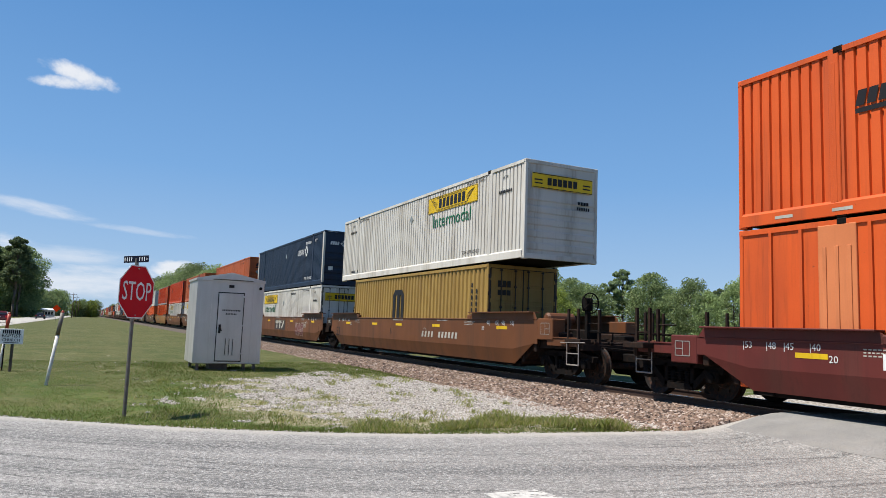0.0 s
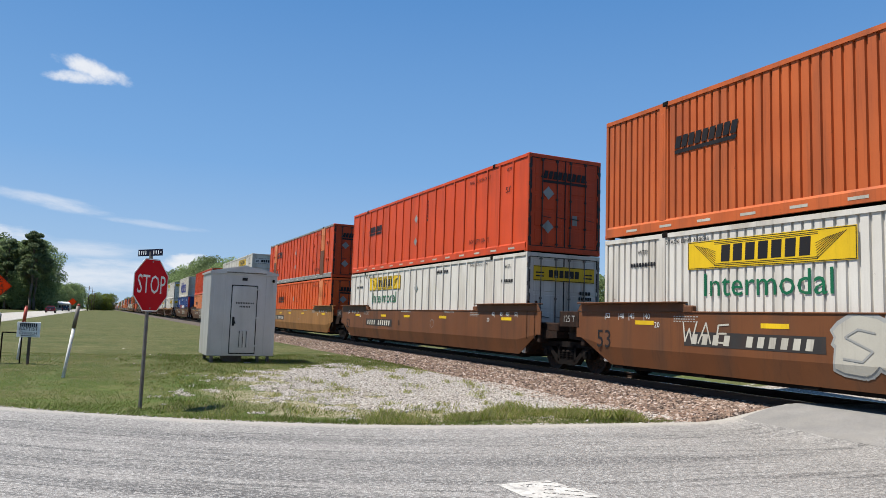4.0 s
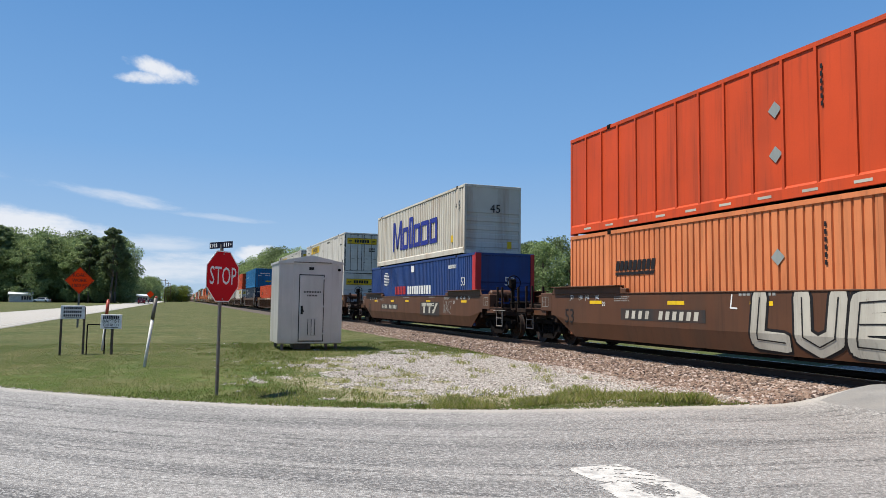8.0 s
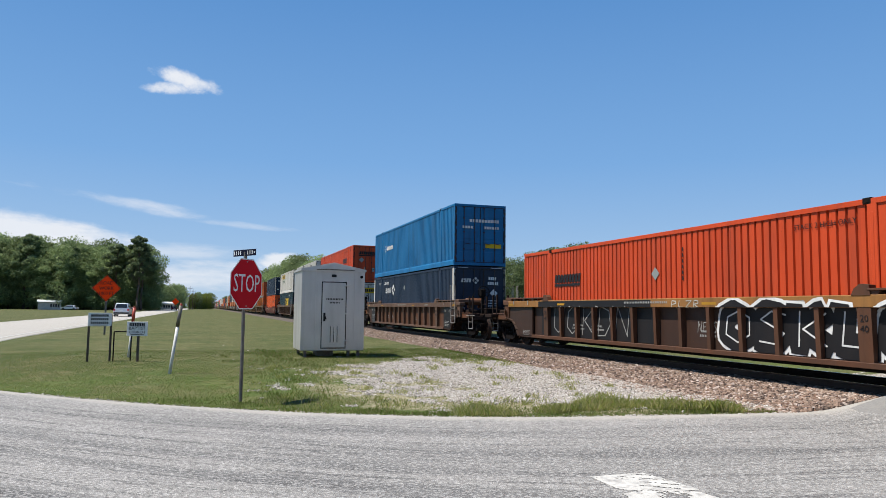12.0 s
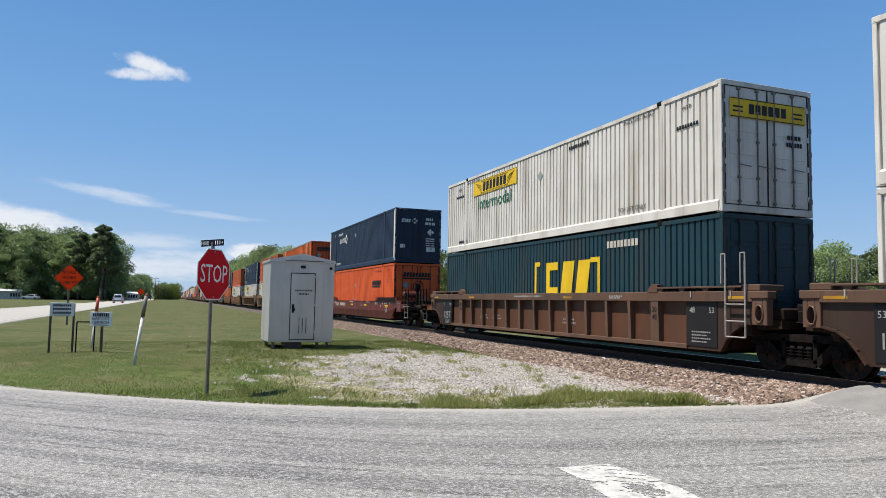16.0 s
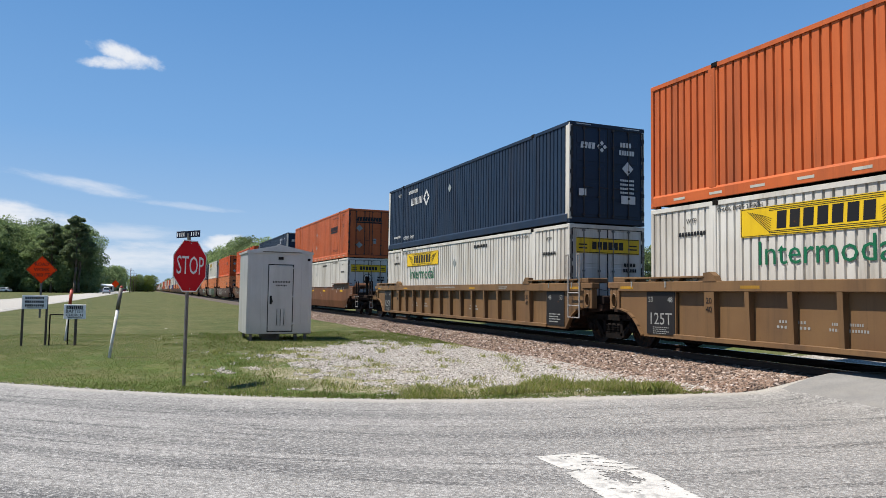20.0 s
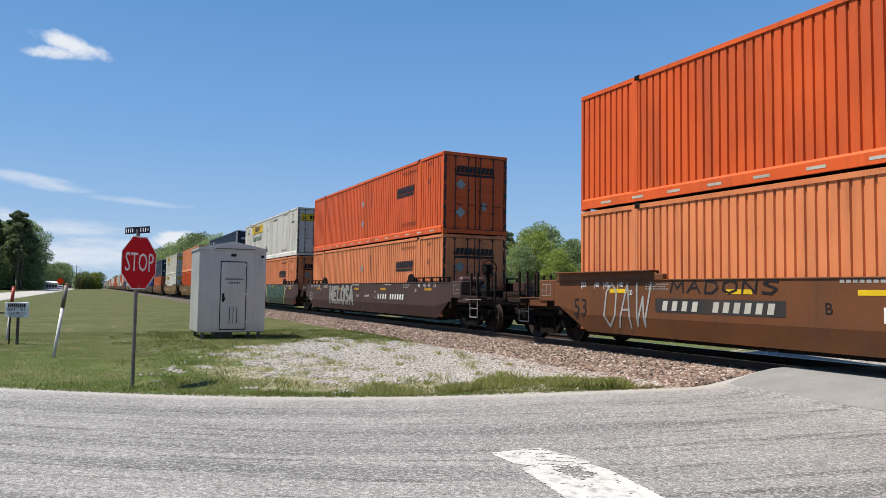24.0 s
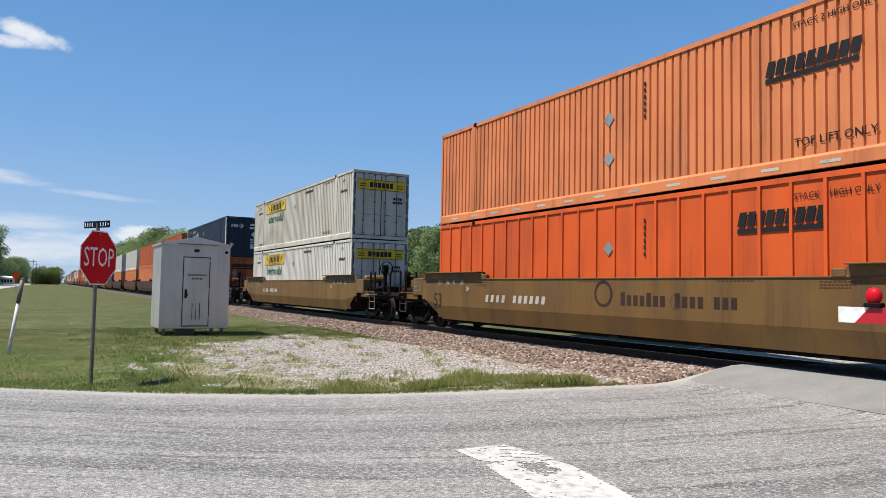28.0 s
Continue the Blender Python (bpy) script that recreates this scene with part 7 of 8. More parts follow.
# ---- the train ----
LEAD, REAR = 3.4, 12.95
OR = {"orange": "bright orange", "red_orange": "red-orange", "rust_orange": "faded brown-orange", "tan_orange": "sun-bleached orange"}


def orange(tone, style="ribbed", end="doors", y=LEAD, z=1.78):
    look_of = "corrugated" if style == "ribbed" else "smooth plate-sided"
    return dict(feet=53, tone=tone, style=style, end=end, marks=("orange", (y, z)), label=OR[tone] + " " + look_of + " 53-foot steel container with dark wordmark")


def white(y=11.55, end="doors", tone="white", style="ribbed", pale=False):
    """pale: the panel on its end is white, not yellow."""
    return dict(feet=53, tone=tone, style=style, end=end, marks=("white", (y, 2.0), pale), label="white corrugated 53-foot container with yellow logo panel")


NAVY = dict(feet=53, tone="navy", style="ribbed", end="doors", marks=("navy",), label="navy blue corrugated 53-foot container with white posts")
# s of the leading end, kind of well, its paint, front and rear joint, lower box, upper box
C, J = "coupler", "joint"
TRAIN = [
    (-6.6, "smooth", "dark_red", C, C, orange("orange", "band_plate", "doors", 11.75), orange("orange", y=REAR)),
    (17.05, "smooth", "brown", C, J, dict(feet=40, tone="mustard", style="ribbed", end="doors", marks=("mustard",), label="mustard yellow corrugated 40-foot container with black emblem"), white(4.67, "wall")),
    (36.6, "smooth", "brown", J, J, white(), dict(NAVY, end="wall", label="navy blue corrugated 53-foot container, plain front end")),
    (56.15, "smooth", "brown", J, C, white(), orange("rust_orange", end="wall", y=REAR)),
    (79.8, "smooth", "brown", C, J, white(), orange("rust_orange", end="wall", y=REAR)),
    (99.5, "smooth", "brown", J, J, white(style="plate"), orange("red_orange", "plate", "doors", REAR)),
    (119.05, "smooth", "golden", J, C, orange("orange", "band_plate", y=11.75), orange("red_orange", "band_plate", y=12.8, z=1.95)),
    (142.45, "smooth", "dark_brown", C, C, orange("orange", end="wall", y=REAR), white(4.67, "wall", pale=True)),
    (166.5, "smooth", "dark_brown", C, C, orange("tan_orange", end="wall", y=REAR), orange("red_orange", "plate")),
    (189.95, "smooth", "dark_brown", C, C, dict(feet=53, tone="blue", style="ribbed", end="wall", marks=("stack",), label="royal blue corrugated 53-foot container with red end posts"),
     dict(feet=45, tone="cream", style="ribbed", end="wall", marks=("cream45",), label="cream white corrugated 45-foot container with blue wordmark")),
    (214.1, "ribbed", "dark_brown", C, J, white(4.67, "wall"), white()),
    (233.4, "ribbed", "dark_brown", J, J, white(4.67, "wall"), white()),
    (253.3, "ribbed", "dark_brown", J, C, orange("red_orange", end="wall", y=REAR), None),
    (277.1, "ribbed", "brown", C, C, NAVY, dict(feet=53, tone="sky_blue", style="ribbed", end="doors", marks=("blue",), label="bright blue corrugated 53-foot container with white wordmark")),
    (300.9, "ribbed", "brown", C, J, white(4.67), orange("red_orange")),
    (320.3, "ribbed", "brown", J, J, dict(feet=53, tone="white", style="ribbed", end="doors", marks=("block", P["light_blue_mark"], 13.8, 0.98, 1.6), label="white corrugated 53-foot container with blue block wordmark and a rusty patch"),
     dict(feet=53, tone="white", style="ribbed", end="doors", marks=("block", P["light_blue_mark"], 13.8, 0.98, 1.6), label="white corrugated 53-foot container with blue block wordmark")),
    (340.0, "ribbed", "brown", J, C, dict(feet=53, tone="green", style="ribbed", end="doors", marks=("block", P["yellow"], 7.6, 1.0, 1.15), label="dark teal corrugated 53-foot container with yellow block wordmark"), white()),
    (363.8, "smooth", "dark_red", C, C, orange("orange"), NAVY),
    (387.7, "ribbed", "tan_brown", C, J, orange("orange", "gold_post_plate"), orange("orange", "gold_post_plate")),
    (407.4, "ribbed", "tan_brown", J, J, white(), orange("rust_orange")),
    (427.05, "ribbed", "tan_brown", J, C, white(), NAVY),
    (450.8, "smooth", "brown", C, J, white(), orange("rust_orange")),
    (470.4, "smooth", "brown", J, J, orange("rust_orange"), dict(NAVY, end="wall", label="navy blue corrugated 53-foot container, plain front end")),
    (490.3, "smooth", "brown", J, C, orange("tan_orange"), orange("orange")),
    (514.3, "smooth", "maroon", C, J, orange("tan_orange"), orange("orange")),
    (534.1, "smooth", "maroon", J, J, orange("tan_orange"), white()),
    (553.9, "smooth", "maroon", J, C, orange("tan_orange"), NAVY),
    (577.9, "smooth", "olive", C, C, orange("orange", "plate", z=2.1, y=4.0), orange("tan_orange")),
    (601.7, "smooth", "olive", C, C, white(), white(tone="cream")),
    (626.0, "smooth", "brown", C, J, orange("rust_orange"), NAVY),
]
LOWER_Z = RAIL + 0.38
UPPER_Z = RAIL + 3.308
TONES = {"smooth": "smooth-sided", "ribbed": "ribbed-sided"}
PAINTED = {"brown": "brown", "golden": "yellow-brown", "dark_brown": "dark brown", "maroon": "dark maroon", "dark_red": "oxide red", "olive": "olive brown", "tan_brown": "tan brown", "grey_black": "dark grey"}
EXTRA = {
    1: (number_row(6.45, 0.92),),
    2: (ghost_sign(9.26, 0.87, "bone_spray", True), graffito(4.42, 0.52, 1.72, 0.70, "rose_spray", "bone_spray", 5, "NAS", 0.40), tag(2.86, 0.98, 0.7, 0.3, "bone_spray", "NWS")),
    4: (tag(13.5, 0.95, 1.3, 0.4, "bone_spray", "WAE"), graffito(10.0, 0.6, 2.2, 0.9, "bone_spray", "grey_spray", 6, "SOK"), tag(3.3, 1.1, 1.0, 0.3, "bone_spray", "LNS")),
    7: (ghost_sign(6.25, 0.79, "bone_spray", True),),
    8: (graffito(8.95, 0.36, 5.6, 1.24, "bone_spray", "black", 7, "LUEKS", 0.34), tag(9.5, 1.2, 0.3, 0.3, "white_mark", "L")),
    9: (ghost_sign(6.24, 0.78, "bone_spray", True), tag(3.3, 0.80, 1.0, 0.55, "grey_spray", "WAKZ", False, 0.018)),
    10: (tag(13.2, 0.95, 1.1, 0.3, "bone_spray", "DLEN", True), tag(4.4, 1.36, 1.0, 0.14, "bone_spray", "WLES", True, 0.02)),
    11: (graffito(9.7, 0.4, 3.2, 1.12, "blue_spray", "bone_spray", 9, "SOU", 0.42, None, True), tag(14.6, 0.6, 1.8, 0.4, "bone_spray", "WONE", True), tag(6.2, 1.34, 1.1, 0.17, "bone_spray", "DLES", True, 0.02)),
    12: (patch(14.6, 8.2, 0.45, 1.56, "black"), graffito(5.75, 0.42, 5.9, 1.08, "black", "white_mark", 11, "OSKLOL", 0.50, None, True), tag(13.9, 0.55, 4.6, 0.85, "grey_spray", "UOKDN", True, 0.03),
         tag(7.4, 1.36, 1.1, 0.17, "bone_spray", "PLZR", True, 0.025), tag(6.6, 0.8, 0.7, 0.25, "grey_spray", "NEWS", True, 0.015)),
    14: (graffito(12.5, 0.5, 1.3, 0.9, "aqua", "green", 12, "OS", 0.5, None, True),),
    19: (),
    22: (tag(12.5, 0.95, 2.4, 0.45, "black", "WADON"), tag(3.2, 0.95, 0.8, 0.45, "black", "NS")),
    23: (tag(15.2, 0.5, 1.6, 1.0, "grey_spray", "OAW", False, 0.05), tag(13.0, 1.3, 2.7, 0.24, "black", "MADONS", False, 0.04), graffito(6.9, 0.38, 4.6, 1.2, "blue_spray", "black", 15, "NUOMAS", 0.46, "lime_spray")),
    24: (graffito(12.7, 0.55, 3.7, 0.95, "grey_spray", "maroon", 16, "NELOSA", 0.36),),
    25: (graffito(12.3, 0.50, 3.9, 1.06, "sage_spray", "bone_spray", 18, "NEEOS", 0.52, "rose_spray"), tag(8.3, 1.12, 0.8, 0.36, "white_mark", "KAD", False, 0.03), tag(13.2, 1.22, 0.8, 0.24, "white_mark", "OEES", False, 0.022),
         graffito(7.1, 0.36, 4.4, 1.24, "pine_spray", "black", 28, "KAW", 0.52, "lime_spray"), tag(6.9, 1.25, 0.7, 0.26, "white_mark", "LMK", False, 0.025)),
    26: (fan, tag(8.2, 0.98, 0.8, 0.4, "black", "EADS", False, 0.02), tag(0.9, 0.62, 0.9, 0.9, "lime_spray", "KOAS", False, 0.04)),
    27: (faded_sign,),
    28: (),
}
MOVING = []
for k, (s, kind, tone, front, rear, low, high) in enumerate(TRAIN):
    label = PAINTED[tone] + " " + TONES[kind] + " double-stack well car"
    label += " with sprayed graffiti" if EXTRA.get(k) else " with dusty sides"
    MOVING.append((platform(kind, tone, s, front, rear, label, "golden" if kind == "ribbed" and tone == "dark_brown" else None, EXTRA.get(k, ()), numbered=k not in (1, 2)), s))
    for b, z in ((low, LOWER_Z), (high, UPPER_Z)):
        if b:
            shift = (16.15 - FEET[b["feet"]]) / 2
            MOVING.append((container("shipping_container", b["feet"], b["tone"], b["style"], b["end"], b["label"], s + shift, z, b["marks"]), s + shift))

# the far part of the train, never close by
rng = random.Random(11)
s = 645.6
for k in range(28):
    tone = rng.choice(["brown", "dark_brown", "tan_brown", "maroon"])
    MOVING.append((platform("smooth", tone, s, J if k % 3 else C, C if k % 3 == 2 else J, PAINTED[tone] + " double-stack well car far up the line", far=True), s))
    top = rng.choice(["white", "white", "navy", "rust_orange", "orange", "white"] if k > 2 else ["white", "blue", "rust_orange"])
    low = rng.choice(["white", "orange", "rust_orange", "blue", "tan_orange"])
    for tn, z in ((low, LOWER_Z), (top, UPPER_Z - 0.046)):
        MOVING.append((container("shipping_container", 53, tn, "ribbed", "wall", tn.replace("_", " ") + " corrugated container far up the line", s, z, None, True), s))
    s += 19.7 if k % 3 != 2 else 23.8


# ---- roadside things ----
def signal_hut(x, y, z, turn):
    """Aluminium signal hut on short legs, with a low gable roof, a flush door and louvres; z: the foot of its legs."""
    hut = thing("signal_hut", pose(x, y, z, 0, 0, turn), "pale aluminium railway signal hut on short legs", "equipment hut")
    w, d, h0, h1 = 1.81, 1.70, 0.19, 2.50
    part("body", box(bmesh.new(), 0, w, 0, d, h0, h1, 0.012), P["alu"], hut)
    bm = bmesh.new()
    prism(bm, [(-0.03, h1 - 0.05), (w + 0.03, h1 - 0.05), (w + 0.03, h1 + 0.01), (w / 2, h1 + 0.20), (-0.03, h1 + 0.01)], "y", -0.05, d + 0.04)
    part("roof", bm, P["alu"], hut)
    bm = bmesh.new()
    prism(bm, [(0.40, h1 + 0.005), (w - 0.32, h1 + 0.005), (w - 0.32, h1 + 0.055), (w / 2, h1 + 0.165), (0.40, h1 + 0.065)], "y", -0.085, -0.045)
    part("gable_plate", bm, P["alu"], hut)
    # thin dark bar that draws the shade line under the gable plate
    part("gable_shade_gap", box(bmesh.new(), 0.40, w - 0.32, -0.06, -0.048, h1 - 0.022, h1 + 0.004), P["post"], hut, "dark strip for the shade under the gable plate")
    door = part("door", box(bmesh.new(), 0.59, 1.26, -0.022, 0.01, 0.275, 2.125, 0.008), P["alu"], hut)
    bm = bmesh.new()
    for a, b, c, e in ((0.567, 0.588, 0.25, 2.15), (1.262, 1.283, 0.25, 2.15), (0.567, 1.283, 2.127, 2.15), (0.567, 1.283, 0.25, 0.273)):
        box(bm, a, b, -0.012, 0.0, c, e)
    part("door_gap", bm, P["black"], hut, "dark gap round the door")
    for k in range(3):
        louvre = part("louvre", box(bmesh.new(), 0.815 + k * 0.098, 0.885 + k * 0.098, -0.036, -0.02, 0.42, 0.90, 0.008), P["alu"], door)
        part("slot", box(bmesh.new(), 0.826 + k * 0.098, 0.842 + k * 0.098, -0.039, -0.034, 0.44, 0.88), P["black"], louvre)
    bm = bmesh.new()
    box(bm, 0.625, 0.685, -0.035, -0.02, 1.02, 1.26, 0.006)
    rod(bm, (0.655, -0.06, 1.2), (0.70, -0.065, 1.08), 0.018, 6)
    part("handle", bm, P["black"], door)
    for z0 in (0.45, 1.22, 2.02):
        part("hinge", box(bmesh.new(), 1.235, 1.34, -0.036, -0.02, z0, z0 + 0.05, 0.006), P["alu"], door)
    for k, (n, wd) in enumerate(((11, 0.50), (7, 0.30))):
        for i in range(n):
            part("notice_bar", box(bmesh.new(), 0.70 + 0.10 * k + i * wd / n, 0.70 + 0.10 * k + (i + 0.62) * wd / n, -0.0245, -0.0225, 1.63 - 0.10 * k, 1.675 - 0.10 * k), P["black"], door)
    part("vent", box(bmesh.new(), 0.84, 0.98, -0.02, 0.0, 2.28, 2.36, 0.006), P["black"], hut)
    bm = bmesh.new()
    rod(bm, (w - 0.10, 0.0, h1 - 0.20), (w - 0.10, -0.03, h1 - 0.20), 0.042, 10)
    part("lamp_socket", bm, P["steel"], hut)
    for lx in (0.02, w - 0.02):
        part("roof_hook", rod(bmesh.new(), (lx, -0.03, h1 - 0.02), (lx, -0.03, h1 + 0.10), 0.014, 6), P["post"], hut)
    for lx, ly in ((0.15, 0.12), (w - 0.14, 0.12), (0.15, d - 0.15), (w - 0.14, d - 0.15), (w - 0.42, 0.15)):
        bm = bmesh.new()
        box(bm, lx - 0.04, lx + 0.04, ly - 0.04, ly + 0.04, -0.12, h0, 0.005)
        box(bm, lx - 0.08, lx + 0.08, ly - 0.08, ly + 0.08, -0.13, -0.01)
        part("leg", bm, P["post"], hut)
    for lx in (0.05, w - 0.05):
        part("corner_trim", box(bmesh.new(), lx - 0.05, lx + 0.05, -0.006, 0.004, h0 + 0.02, h1 - 0.06, 0.002), P["alu"], hut)
    for lx in (0.40, w - 0.30):
        part("sheet_seam", box(bmesh.new(), lx - 0.008, lx + 0.008, -0.005, 0.004, h0 + 0.02, h1 - 0.06, 0.002), P["alu"], hut)
    part("cable_box", box(bmesh.new(), 0.50, 0.98, 0.3, 0.9, -0.12, h0), P["post"], hut)
    return hut


signal_hut(2.62, 20.4, 0.21, 0)


def octagon(r):
    return [(r * math.cos(math.pi / 8 + k * math.pi / 4), r * math.sin(math.pi / 8 + k * math.pi / 4)) for k in range(8)]


def stop_sign(x, y, z, turn):
    """A red octagon and a small name plate on a flanged steel post."""
    sign = thing("stop_sign", pose(x, y, z, 0, 0, turn), "red octagonal stop sign with white rim on a steel post", "road sign")
    bm = bmesh.new()
    prism(bm, [(-0.03, -0.012), (-0.012, -0.03), (0.012, -0.03), (0.03, -0.012), (0.03, 0.012), (0.018, 0.012), (0.012, -0.016), (-0.012, -0.016), (-0.018, 0.012), (-0.03, 0.012)], "z", -0.3, 2.53)
    part("post", bm, P["post"], sign)
    mid, r = 1.98, 0.468
    bm = bmesh.new()
    prism(bm, [(a, b + mid) for a, b in octagon(r)], "y", -0.046, -0.042)
    rim = part("rim", bm, P["sign_white"], sign, "white rim")
    bm = bmesh.new()
    prism(bm, [(a, b + mid) for a, b in octagon(r * 0.955)], "y", -0.0485, -0.046)
    part("face", bm, P["sign_red"], sign, "red face")
    put("lettering", words("STOP", 0.435, P["sign_white"], 0.69), sign, Matrix.Translation((0, -0.051, mid - 0.005)) @ END_TEXT)
    bm = bmesh.new()
    for zz in (mid + 0.38, mid - 0.38):
        rod(bm, (0, -0.055, zz), (0, -0.03, zz), 0.012, 8)
    part("bolt", bm, P["silver"], sign)
    bm = bmesh.new()
    box(bm, -0.262, 0.262, -0.02, -0.014, -0.056, 0.056, 0.002)
    plate = part("name_plate", bm, P["sign_navy"], sign, "small dark blue route plate")
    plate.matrix_basis = pose(0, 0, mid + 0.535, 0, -1.5, -97)
    for k, x in enumerate((-0.235, -0.185, -0.14, -0.095, -0.01, 0.075, 0.125, 0.175, 0.225)):
        part("number_bar", box(bmesh.new(), x - 0.008, x + 0.008, -0.0215, -0.02, -0.032 if k not in (4, 8) else -0.015, 0.032 if k not in (4, 8) else 0.015), P["sign_white"], plate)
    return sign


stop_sign(0.655, 12.7, 0.02, 49.5)


def church_sign(x, y, z, turn, w, h, low, lines, posts, label):
    sign = thing("wooden_sign", pose(x, y, z, 0, 0, turn), label, "sign board")
    board = part("board", box(bmesh.new(), -w / 2, w / 2, -0.03, -0.01, low, low + h, 0.004), P["sign_white"], sign)
    for px in posts:
        part("post", box(bmesh.new(), px - 0.026, px + 0.026, -0.01, 0.05, -0.3, low + h * 0.9, 0.004), P["bark"], sign)
    for k, (text, size) in enumerate(lines):
        zz = low + h * (0.80 - 0.27 * k)
        if text is None:
            bm = bmesh.new()
            n = 9
            for i in range(n):
                box(bm, -w * 0.38 + i * w * 0.76 / n, -w * 0.38 + (i + 0.75) * w * 0.76 / n, -0.033, -0.03, zz - size / 2, zz + size / 2)
            part("line_of_letters", bm, P["black"], board)
        else:
            put("lettering", words(text, size, P["black"]), board, Matrix.Translation((0, -0.033, zz)) @ END_TEXT)
    part("arrow", box(bmesh.new(), -w * 0.3, w * 0.34, -0.033, -0.03, low + h * 0.07, low + h * 0.11), P["black"], board, "black arrow line")
    return sign


church_sign(-2.56, 20.75, 0.19, 2, 0.56, 0.35, 0.87, ((None, 0.06), (None, 0.06), (None, 0.06)), (-0.26, 0.27), "white wooden church sign on two dark posts")
church_sign(-1.61, 20.4, 0.20, -18, 0.54, 0.37, 0.62, ((None, 0.09), ("BAPTIST", 0.12), ("CHURCH", 0.10)), (0.02,), "white wooden church direction sign on a post")


def road_work_sign(x, y, z):
    sign = thing("road_work_sign", pose(x, y, z, 0, 0, -4), "orange diamond road work sign on a post", "road sign")
    r = 0.64
    mid = 2.36
    face = part("face", prism(bmesh.new(), [(0, mid - r), (r, mid), (0, mid + r), (-r, mid)], "y", -0.04, -0.035), P["sign_orange"], sign)
    bm = bmesh.new()
    q = [(0, -1), (1, 0), (0, 1), (-1, 0)]
    for i in range(4):
        a, b = q[i], q[(i + 1) % 4]
        bm.faces.new([bm.verts.new((p[0] * k * r, -0.042, mid + p[1] * k * r)) for p, k in ((a, 0.95), (b, 0.95), (b, 0.925), (a, 0.925))])
    part("border", bm, P["black"], face)
    for k, text in enumerate(("ROAD", "WORK", "1000 FT")):
        put("lettering", words(text, 0.23, P["black"], 0.9), face, Matrix.Translation((0, -0.043, mid + 0.25 - 0.25 * k)) @ END_TEXT)
    part("post", box(bmesh.new(), -0.04, 0.04, -0.03, 0.03, -0.3, 2.0, 0.005), P["post"], sign)
    return sign


road_work_sign(-4.47, 38.0, 0.08)


def utility_marker(x, y, z, lean, tall, label, cap):
    """A leaning tube with a darker sleeve and a red cap."""
    m = thing("utility_marker", pose(x, y, z, 0, lean, 0), label, "marker post")
    bm = bmesh.new()
    rod(bm, (0, 0, -0.3), (0, 0, tall * 0.66), 0.036, 10)
    part("tube", bm, P["marker_white"], m)
    bm = bmesh.new()
    rod(bm, (0, 0, tall * 0.66), (0, 0, tall * 0.97), 0.042, 10)
    part("sleeve", bm, P[cap], m)
    bm = bmesh.new()
    rod(bm, (0, 0, tall * 0.97), (0, 0, tall), 0.042, 10, 0.02)
    part("cap", bm, P["marker_red"], m, "red cap")
    return m


utility_marker(-0.66, 17.4, 0.12, 6.8, 1.56, "leaning white plastic marker with dark sleeve and red cap", "post")
utility_marker(-1.90, 21.58, 0.25, 4, 1.34, "slightly leaning white and red utility marker", "marker_red")


def pipe_frame():
    f = thing("pipe_stand", (-2.2, 20.7, 0.2), "thin bent metal pipe stand in the grass", "pipe stand")
    bm = bmesh.new()
    rod(bm, (0, 0, -0.2), (0, 0, 0.72), 0.018, 6)
    rod(bm, (0, 0, 0.72), (0.42, 0, 0.72), 0.018, 6)
    rod(bm, (0.42, 0, 0.72), (0.42, 0, -0.2), 0.018, 6)
    part("pipe", bm, P["steel"], f)


pipe_frame()


def flag_marker(x, y, z):
    f = thing("marker_flag", (x, y, z), "orange flag sign on a thin stake", "marker flag")
    part("stake", rod(bmesh.new(), (0, 0, -0.2), (0, 0, 2.1), 0.03, 6), P["post"], f)
    part("flag", prism(bmesh.new(), [(0, 1.6), (0.7, 2.3), (0, 3.0), (-0.7, 2.3)], "y", -0.03, -0.02), P["sign_orange"], f)


flag_marker(-5.2, 150, 0.25)


# white paint on the side road: a worn arrow, its head and part of its shaft
def road_arrow():
    bm = bmesh.new()
    head = [(3.59, 5.74), (3.66, 5.64), (4.04, 5.50), (4.30, 5.50), (4.19, 6.20), (3.60, 6.20)]
    shaft = [(3.54, 5.56), (3.82, 5.63), (4.24, 5.42), (4.27, 5.21), (4.10, 4.38), (3.85, 3.4), (3.0, 3.4), (3.38, 4.69)]

    def inside(x, y, ring):
        hit = False
        for (a, b), (c, d) in zip(ring, ring[1:] + ring[:1]):
            if (b > y) != (d > y) and x < (c - a) * (y - b) / (d - b) + a:
                hit = not hit
        return hit

    # paint left on the stones: small flakes, missing where tyres have worn it off
    s = 0.02
    for i in range(75):
        for j in range(145):
            x, y = 2.9 + i * s, 3.36 + j * s
            if not (inside(x, y, head) or inside(x, y, shaft)):
                continue
            worn = noise.noise(Vector((x * 9, y * 9, 1))) * 0.5 + noise.noise(Vector((x * 32, y * 32, 2))) * 0.55
            worn += 0.9 * max(0, 1 - ((x - 3.93) / 0.20) ** 2 - ((y - 5.28) / 0.28) ** 2)
            if y > 5.5:
                worn += 0.55 * smooth(0.72, 0.9, math.sin((y + 0.72 * x) * 34)) * smooth(3.7, 3.95, x)
            if worn > 0.42:
                continue
            bm.faces.new([bm.verts.new((x + p * s * 0.5, y + q * s * 0.5, pave_z(x, y) + 0.016)) for p, q in ((-1, -1), (1, -1), (1, 1), (-1, 1))])
    bmesh.ops.remove_doubles(bm, verts=bm.verts[:], dist=0.002)
    return part("road_arrow", bm, P["road_paint"])


tagged(road_arrow(), "worn white painted arrow on asphalt", "road marking", kind="structure")


